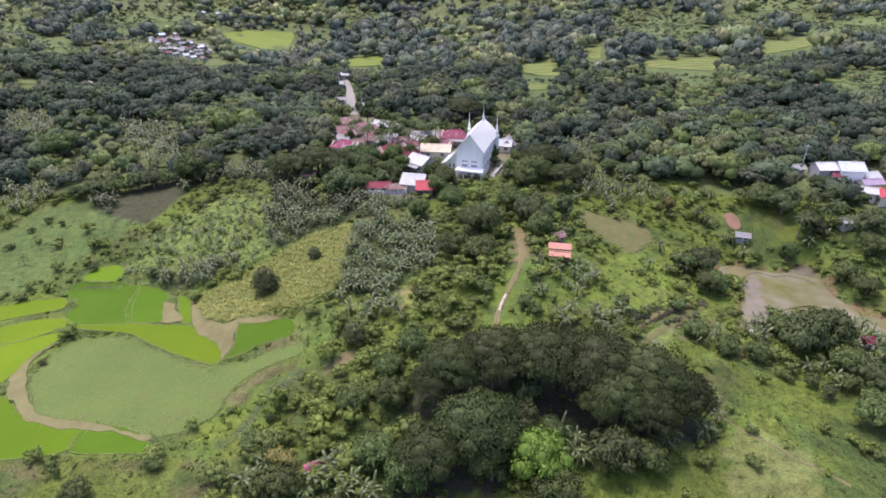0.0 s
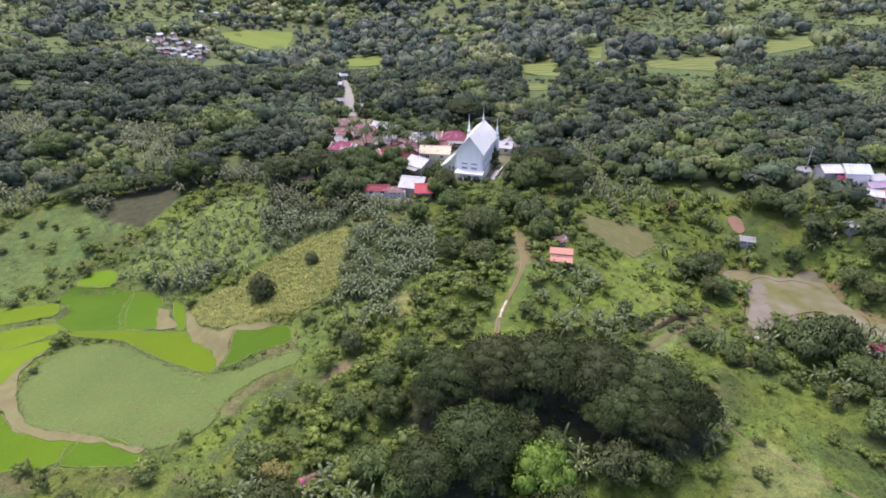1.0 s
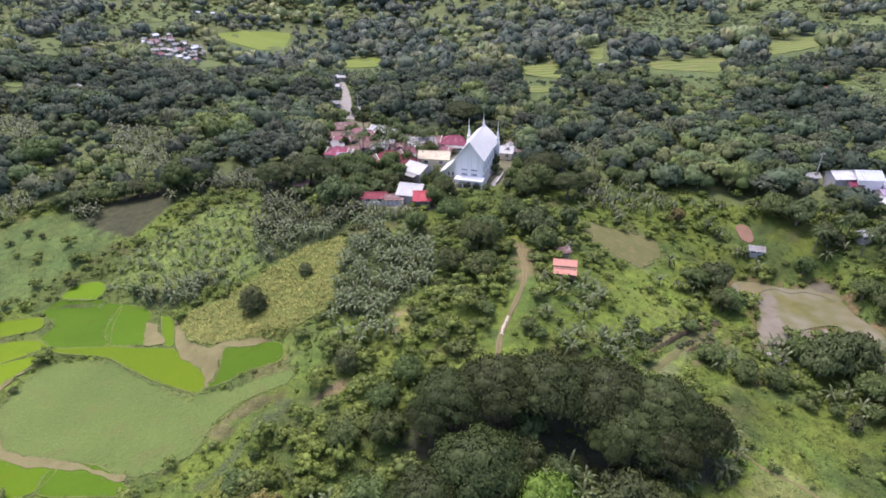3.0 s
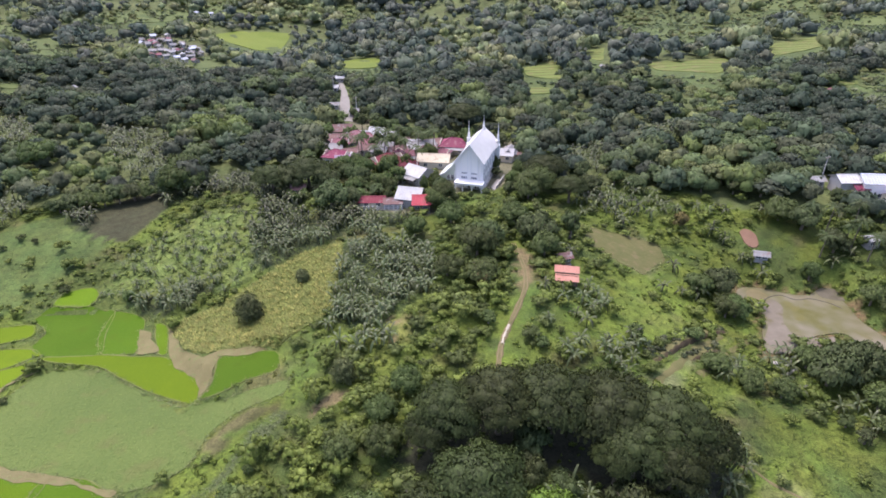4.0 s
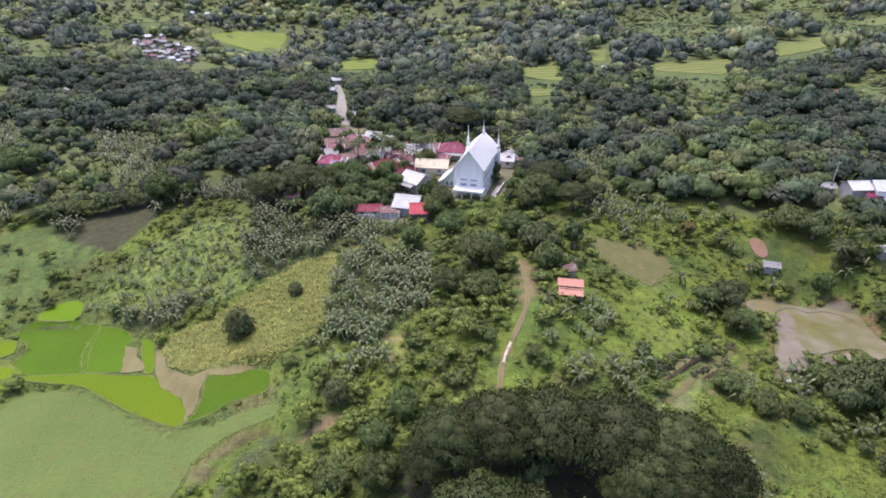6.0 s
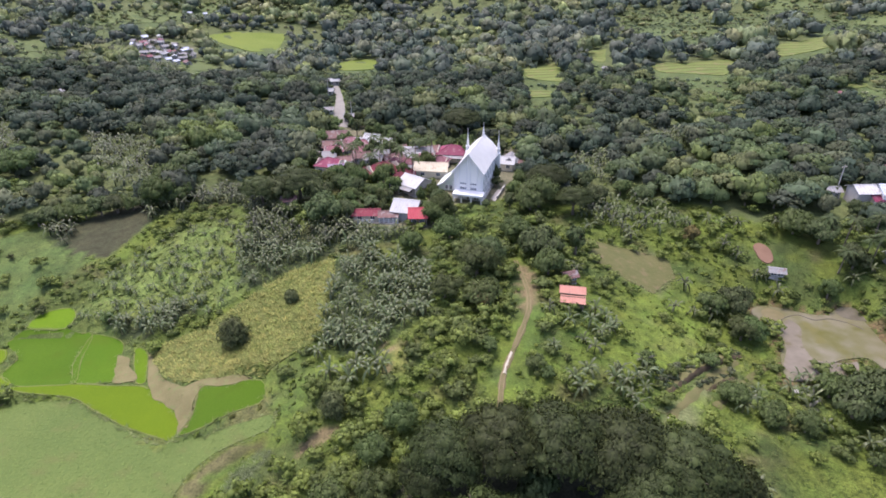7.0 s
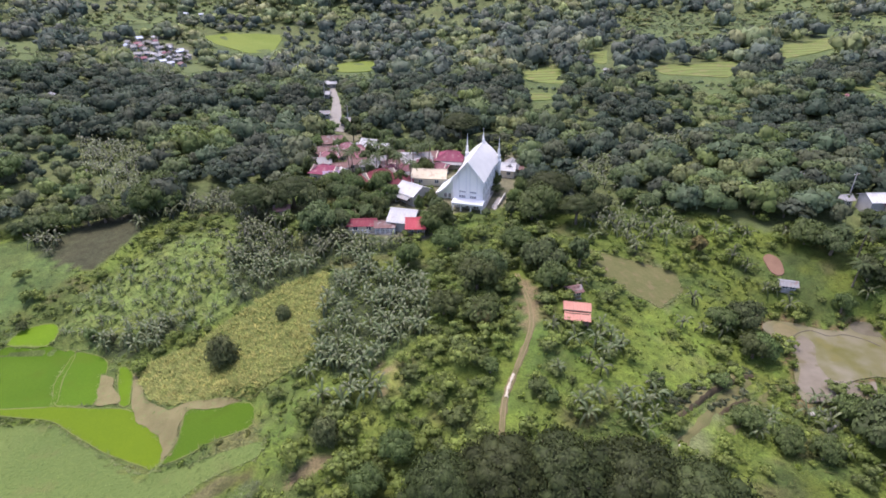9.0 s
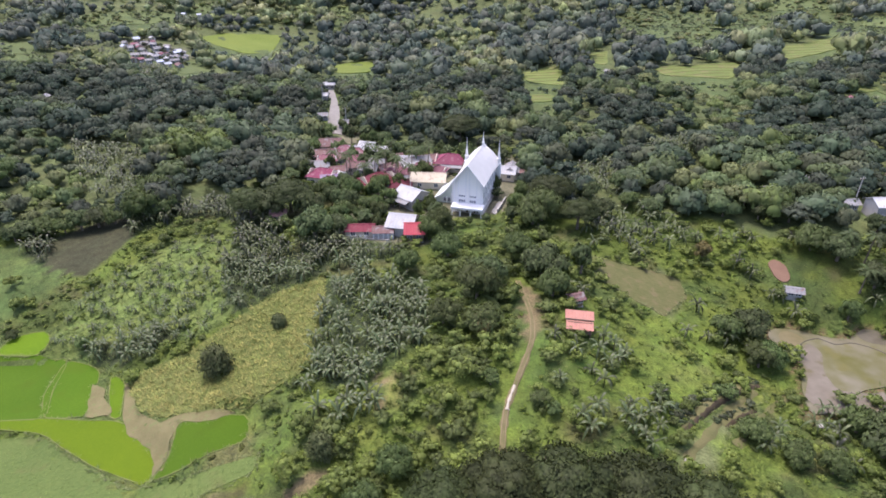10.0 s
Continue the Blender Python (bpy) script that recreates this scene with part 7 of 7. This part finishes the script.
strewn("field_shrubs", rv, far, x, y, r, r * rv.uniform(0.8, 1.4, len(x)), LIGHT[rv.integers(0, 3, len(x))] * rv.uniform(0.8, 1.5, (len(x), 1)), LEAF, "scattered shrubs and small trees on valley fields", "shrubs", 0.2)

# low thicket over open fields and the strips kept treeless for the camera's view
low = [crown_arrays(np.random.default_rng(450 + i), "round", 26, 0.34, 1, ICO1, False, True) for i in range(5)]
x, y = spread(rv, -420, 420, 250, 640, 3.2, 0.8)
ok = (zone("clearing", x, y) | zone("far_field", x, y)) & ~blocked(x, y, ("road", "far_village")) & ~near_house(x, y, 1.0)
for k in OPEN_FIELDS:
    ok &= reach(ZONES["far_field"][k], x, y) > 1.0
    ok &= ~inside([(px * 0.97, py - 11) for px, py in ZONES["far_field"][k]], x, y)
ok &= rv.uniform(size=x.shape) < np.where(mottle(x, y, 17.0, 14) + 0.4 * mottle(x, y, 6.0, 15) > 0.62, 0.85, 0.1)
x, y = x[ok], y[ok]
r = rv.uniform(0.9, 2.2, len(x))
strewn("low_thicket", rv, low, x, y, r, r * rv.uniform(0.5, 1.0, len(x)), MIXED[rv.integers(0, 4, len(x))] * rv.uniform(1.1, 1.8, (len(x), 1)), LEAF, "low green thicket on open ground among the woods", "thicket", 0.2)

# bushes
bush = [crown_arrays(np.random.default_rng(500 + i), "round", 190, 0.112, 5 + i % 4, ICO1, False, True, 0.35) for i in range(8)]
x, y = spread(rv, -140, 150, 52, 235, 2.7)
n0 = zone("scrub", x, y) | zone("hedge", x, y)
open_ = zone("meadow", x, y)
clump = 0.6 * mottle(x, y, 8.0, 5) + 0.4 * mottle(x, y, 3.5, 6)
chance = np.where(n0, 0.96, np.where(open_, np.where(clump > 0.58, 0.5, 0.035), np.where(clump > 0.42, 0.78, 0.3)))
chance = np.where(zone("lawn", x, y), np.where(clump > 0.66, 0.4, 0.02), chance)
chance = np.where(zone("forest", x, y), 0.08, chance) * (np.abs(x) < 30 + 0.8 * y)
chance = np.where(zone("village", x, y), 0.5, chance)
under = np.zeros(x.shape, bool)
for t in TREES:
    if t[0] == "rain":
        under |= np.hypot(x - t[1], y - t[2]) < t[3] * 0.95
chance = np.where(under, 0.0, chance)
for name in ("cane", "soil", "paddy"):
    for poly in ZONES[name]:
        chance = np.where((reach(poly, x, y) < 3.0) & (mottle(x, y, 5.0, 11) < 0.72), 0.0, chance)
chance = np.where(zone("dry", x, y), 0.14, chance)
chance = np.where(zone("slope", x, y) | zone("hatched", x, y), 0.03, chance)
chance = np.where(zone("yard", x, y) | zone("yard", x, y + 1.5), 0.04, chance)
chance = np.where(zone("pasture", x, y) & ~zone("hedge", x, y), 0.035, chance)
bare_near = np.zeros(x.shape, bool)
for name in ("bare", "red_soil"):
    for poly in ZONES[name]:
        bare_near |= reach(poly, x, y) < 1.2
ok = (rv.uniform(size=x.shape) < chance) & ~bare_near & ~blocked(x, y, [c for c in CLEAR if c not in ("village", "clearing", "pasture")]) & ~near_house(x, y, 0.3)
x, y = x[ok], y[ok]
r = (0.6 + 1.9 * rv.uniform(size=len(x)) ** 1.5) * np.where(zone("scrub", x, y), 1.2, 0.92)
BUSH = np.array([(0.090, 0.130, 0.027), (0.078, 0.112, 0.026), (0.102, 0.142, 0.030), (0.068, 0.095, 0.027), (0.096, 0.132, 0.031)])
strewn("scrub_bushes", rv, bush, x, y, r, r * rv.uniform(0.9, 1.5, len(x)), BUSH[rv.integers(0, 5, len(x))] * rv.uniform(0.8, 1.2, (len(x), 1)) * np.array((1.52, 1.44, 1.42)), LEAF, "tangled light and dark green scrub on the hillside", "bushes", 0.15)

# low weeds and saplings that make the open slopes uneven
weed = [crown_arrays(np.random.default_rng(600 + i), "round", 46, 0.28, 2, ICO1, False, True) for i in range(6)]
x, y = spread(rv, -110, 130, 54, 175, 1.7, 0.8)
ok = (rv.uniform(size=x.shape) < np.where(zone("lawn", x, y), 0.03, np.where(zone("slope", x, y) | zone("hatched", x, y), 0.0, 1.0)) * np.where(zone("meadow", x, y), 0.42 + 0.35 * (woods_clump(x * 4, y * 4) > 0.1), 0.42)) & ~near_house(x, y, 0.2) & (np.abs(x) < 30 + 0.8 * y)
ok &= ~blocked(x, y, [c for c in CLEAR if c not in ("clearing", "banana_sparse")] + ["forest", "dry", "bare", "red_soil", "yard"])
x, y = x[ok], y[ok]
r = 0.25 + 0.6 * rv.uniform(size=len(x)) ** 1.4
WEED = np.array([(0.118, 0.172, 0.026), (0.104, 0.150, 0.026), (0.140, 0.182, 0.032), (0.094, 0.136, 0.028)])
strewn("weeds", rv, weed, x, y, r, r * rv.uniform(0.6, 1.1, len(x)), weathered(x, y, WEED[rv.integers(0, 4, len(x))] * rv.uniform(0.95, 1.35, (len(x), 1))), LEAF, "low light green weeds and saplings on the slopes", "weeds", 0.08)

# banana plantations
whole = []
for stem, blades in BANANAS:
    vs, fs, n = [], [], 0
    for v, f in [(stem[0], np.concatenate([stem[1][:, :3], stem[1][:, [0, 2, 3]]]))] + blades:
        vs.append(v)
        fs.append(f + n)
        n += len(v)
    whole.append((np.concatenate(vs), np.concatenate(fs), None))
x, y = spread(rv, -130, 20, 95, 185, 2.3)
dense, thin = zone("banana_dense", x, y), zone("banana_sparse", x, y)
ok = dense & (rv.uniform(size=x.shape) < 0.64) | thin & (rv.uniform(size=x.shape) < 0.5)
ok &= ~near_house(x, y, 0.5) & ~zone("yard", x, y) & ~zone("yard", x, y + 2.5)
x2, y2 = spread(rv, 20, 115, 84, 168, 3.0)
ok2 = (rv.uniform(size=x2.shape) < 0.05 + 0.12 * (woods_clump(x2 * 2.6, y2 * 2.6) > 0.3)) & ~blocked(x2, y2, ("pond", "marsh", "red_soil", "forest", "lawn")) & ~near_house(x2, y2, 0.5)
x2, y2 = x2[ok2], y2[ok2]
x, y = x[ok], y[ok]
lone = y < np.sort(y)[min(200, len(y) - 1)]
small_plant = zone("banana_sparse", x, y) & ~zone("banana_dense", x, y)
for bx, by, young in zip(x[lone], y[lone], small_plant[lone]):
    banana_plant(float(bx), float(by), rb.randrange(6), rb.uniform(0, 360), rb.uniform(0.8, 1.2) * (0.58 if young else 1.0))
x, y = np.concatenate([x[~lone], x2]), np.concatenate([y[~lone], y2])
s = rv.uniform(0.75, 1.2, len(x)) * np.where(zone("banana_sparse", x, y) & ~zone("banana_dense", x, y), 0.5, 1.0)
strewn("banana_grove", rv, whole, x, y, s, s, BANANA_TINT * rv.uniform(0.75, 1.25, (len(x), 1)), LEAF_BANANA, "banana grove of many plants with arching grey-green leaves", "banana plants", 0.1, True)


x, y = spread(rv, -260, 230, 140, 400, 3.2)
ok = zone("banana_far", x, y) & (rv.uniform(size=x.shape) < 0.85) & ~near_house(x, y, 0.5)
x, y = x[ok], y[ok]
s = rv.uniform(0.85, 1.3, len(x))
strewn("far_banana_grove", rv, whole, x, y, s, s, BANANA_TINT * rv.uniform(0.9, 1.4, (len(x), 1)), LEAF_BANANA, "banana groves in gaps of the woods", "banana plants", 0.1, True)


# grasses
def tuft(seed, blades, flare):
    rng = np.random.default_rng(seed)
    v, f = [], []
    for i in range(blades):
        a = rng.uniform(0, 2 * math.pi)
        d, sd = np.array([math.cos(a), math.sin(a), 0]), np.array([-math.sin(a), math.cos(a), 0])
        q, w = len(v), rng.uniform(0.10, 0.2)
        b = d * rng.uniform(0, 0.25)
        v += [b - sd * w, b + sd * w, b + d * flare * rng.uniform(0.5, 1.3) + np.array([0, 0, rng.uniform(0.6, 1.1)])]
        f.append((q + 1, q, q + 2))
    up = np.array([0, 0, 1.0]) + rng.normal(0, 0.22, (len(v), 3))
    return np.array(v), np.array(f), up / np.linalg.norm(up, axis=1)[:, None]


tufts = [tuft(700 + i, 6, 1.3) for i in range(8)]
x, y = spread(rv, -135, 140, 40, 190, 0.95)
ok = ~blocked(x, y, ("paddy", "soil", "pond", "road", "forest", "cane", "maize", "village", "marsh", "tilled", "slope", "bare", "red_soil", "hatched")) & ~near_house(x, y, -0.5) & (rv.uniform(size=x.shape) < 0.8)
x, y = x[ok], y[ok]
canopy_shade = np.zeros(x.shape, bool)
for wx, wy, wr in WIDE_TREES:
    canopy_shade |= np.hypot(x - wx, y - wy) < wr * 0.95
thin_grass = inside(ZONES["dry"][1], x, y) & (rv.uniform(size=x.shape) < 0.75)
x, y = x[~canopy_shade & ~thin_grass], y[~canopy_shade & ~thin_grass]
edge = []
for name, gap in (("paddy", 0.5), ("cane", 0.35), ("soil", 0.4), ("maize", 0.5), ("pond", 0.4), ("marsh", 0.35)):
    for poly in ZONES[name]:
        q = np.array(rounded(poly, gap, 1.2))
        edge.append(q[rv.uniform(size=len(q)) < 0.75] if name != "paddy" else q[mottle(q[:, 0], q[:, 1], 5.0, 7) > 0.5])
keep = ~zone("pasture", x, y) | (rv.uniform(size=x.shape) < 0.2 + 0.6 * (mottle(x, y, 4.0, 12) > 0.55))
x, y = x[keep], y[keep]
s = rv.uniform(0.35, 0.85, len(x)) * np.where(zone("pasture", x, y) | zone("meadow", x, y), 0.75, 1.15)
GRASSES = np.array([(0.09, 0.132, 0.030), (0.11, 0.15, 0.036), (0.08, 0.118, 0.03), (0.135, 0.16, 0.045), (0.07, 0.105, 0.028)])
tt = GRASSES[rv.integers(0, 5, len(x))] * rv.uniform(0.8, 1.2, (len(x), 1))
tt = np.where(zone("pasture", x, y)[:, None], tt * 0.4 + np.array((0.06, 0.086, 0.024)) * 0.6, tt)
strewn("rough_grass", rv, tufts, x, y, s, s * 0.7, np.where(zone("lawn", x, y), 0.58, np.where(zone("meadow", x, y), 0.8, 1.0))[:, None] * np.where(zone("pasture", x, y)[:, None], tt, np.where(zone("banana_sparse", x, y)[:, None], tt, weathered(x, y, tt))) * 1.0, GRASS, "rough green grass and weeds over the open slopes", "grass", 0.05)

# rows of a low leafy crop on the bank beside the knoll
x, y = np.meshgrid(np.arange(-44, -27, 0.5), np.arange(69, 91, 0.7))
x, y = (x + 0.35 * y).ravel() % 17 - 44, y.ravel()
x, y = x + rv.normal(0, 0.12, len(x)), y + rv.normal(0, 0.12, len(x))
ok = zone("hatched", x, y)
x, y = x[ok], y[ok]
r = rv.uniform(0.3, 0.5, len(x))
strewn("root_crop", rv, tufts, x, y, r, r * rv.uniform(0.7, 1.1, len(x)), np.array((0.135, 0.168, 0.078)) * rv.uniform(0.85, 1.15, (len(x), 1)), GRASS, "rows of low grey-green leafy crop plants", "crop", 0.06)

x, y = np.concatenate(edge).T
s = rv.uniform(0.22, 0.5, len(x))
strewn("edge_grass", rv, tufts, x, y, s, s * 0.6, np.array((0.135, 0.158, 0.055)) * rv.uniform(0.75, 1.2, (len(x), 1)), GRASS, "pale grass along banks and field edges", "grass", -0.05)

x, y = spread(rv, -75, 0, 95, 160, 0.62, 0.9)
ok = zone("maize", x, y)
x, y = x[ok], y[ok]
s = rv.uniform(0.8, 1.3, len(x))
MZ = np.array([(0.2, 0.196, 0.056), (0.168, 0.188, 0.046), (0.232, 0.21, 0.062), (0.138, 0.164, 0.04)])
strewn("maize_crop", rv, [tuft(800 + i, 8, 1.1) for i in range(5)], x, y, s * 0.75, s * 0.6, MZ[rv.integers(0, 4, len(x))] * (0.92 + 0.45 * mottle(x, y, 2.2, 8))[:, None], GRASS, "ripening yellow-green maize on the slope", "maize", 0.05)

x, y = spread(rv, -110, -20, 55, 110, 0.7, 0.9)
ok = zone("cane", x, y)
x, y = x[ok], y[ok]
s = rv.uniform(0.1, 0.22, len(x))
strewn("knoll_grass", rv, tufts, x, y, s, s, np.array((0.108, 0.146, 0.035)) * (rv.uniform(0.9, 1.1, len(x)) * (0.78 + 0.45 * mottle(x, y, 7.0, 9)))[:, None], GRASS, "dense even pale green grass on the knoll", "grass", -0.12)

# shrubs along the verges of the road, over the cut banks and between the hamlet's houses
rs = np.random.default_rng(77)
clump = [crown_arrays(np.random.default_rng(900 + i), "round", 90, 0.2, 3, ICO1, False, True, 0.4) for i in range(4)]
x, y = spread(rs, -72, -36, 236, 330, 1.5, 0.8)
road = zone("road", x, y)
for dx, dy in ((-0.9, 0), (0.9, 0), (0, 2.0), (-0.4, 3.2)):
    road |= zone("road", x + dx, y + dy)
verge = np.zeros(x.shape, bool)
for dx in (-5, -3.4, -2, 2, 3.4, 5):
    verge |= zone("road", x + dx, y)
ok = verge & ~road & (rs.uniform(size=x.shape) < 0.75)
for hx, hy in ((-63.6, 324.0), (-60.6, 295.5), (-43.2, 248.5), (-52.9, 258.0)):
    ok &= np.hypot(x - hx, y - hy) > 3.0
    ok &= ~((np.abs(x - hx) < 2.2) & (y < hy) & (y > hy - 5))
x, y = x[ok], y[ok]
r = rs.uniform(0.9, 1.9, len(x))
strewn("roadside_shrubs", rs, clump, x, y, r, r * rs.uniform(0.9, 1.5, len(x)), MIXED[rs.integers(0, 4, len(x))] * rs.uniform(0.55, 1.1, (len(x), 1)), LEAF, "dark green shrubs along the verges of the road", "shrubs", 0.2)

t = rs.uniform(0, 5, 90)
cut = np.array(CUT_LINE)
x, y = np.interp(t, range(6), cut[:, 0]) - rs.uniform(0.1, 3.2, 90), np.interp(t, range(6), cut[:, 1]) + rs.uniform(0.1, 2.6, 90)
t = rs.uniform(0, 1, 16)
x, y = np.r_[x, 46.0 + 9.5 * t - 0.9], np.r_[y, 104.8 + 6.5 * t + rs.uniform(0.5, 1.6, 16)]
r = rs.uniform(0.35, 1.2, len(x))
strewn("bank_shrubs", rs, clump, x, y, r, r * rs.uniform(0.7, 1.2, len(x)), MIXED[rs.integers(0, 4, len(x))] * rs.uniform(0.7, 1.2, (len(x), 1)), LEAF, "low dark shrubs on top of cut earth banks", "shrubs", 0.1)

x, y = spread(rs, -222, -158, 374, 450, 3.0, 0.7)
ok = zone("far_village", x, y) & (rs.uniform(size=x.shape) < 0.6)
for hx, hy in FAR_HOUSES:
    ok &= np.hypot(x - hx, y - hy) > 1.9
x, y = x[ok], y[ok]
r = rs.uniform(1.0, 1.9, len(x))
strewn("hamlet_trees", rs, clump, x, y, r, r * rs.uniform(1.2, 1.9, len(x)), MIXED[rs.integers(0, 4, len(x))] * rs.uniform(0.6, 1.1, (len(x), 1)), LEAF, "small dark trees between the houses of the far hamlet", "trees", 0.2)

# taller trees that stand up between the crowded roofs
for i, (x, y, radius, tall) in enumerate([(-39.5, 204.6, 2.2, 5.2), (-34.0, 211.2, 2.3, 5.6), (-29.0, 205.6, 2.4, 5.4), (-24.2, 210.4, 2.6, 5.8), (-40.6, 218.0, 2.2, 5.6), (-28.6, 212.6, 2.2, 5.2), (-46.2, 198.6, 3.0, 6.0), (-47.5, 207.5, 3.2, 6.4), (-20.0, 206.6, 2.2, 5.4), (-12.6, 198.4, 2.0, 4.8), (-48.6, 219.0, 3.0, 6.2), (-33.0, 189.0, 2.6, 5.4), (-26.5, 195.0, 2.4, 5.0)]):
    src, r0, h0 = made[small[i % len(small)]]
    keep = src.scale.copy()
    src.scale = (radius / r0, radius / r0, tall / h0)
    tagged(copy_thing(src, pose(x, y, ground_at(x, y) - 0.1, 0, 0, 47 * i)), "leafy garden tree between the village houses", "tree", "garden trees")
    src.scale = keep
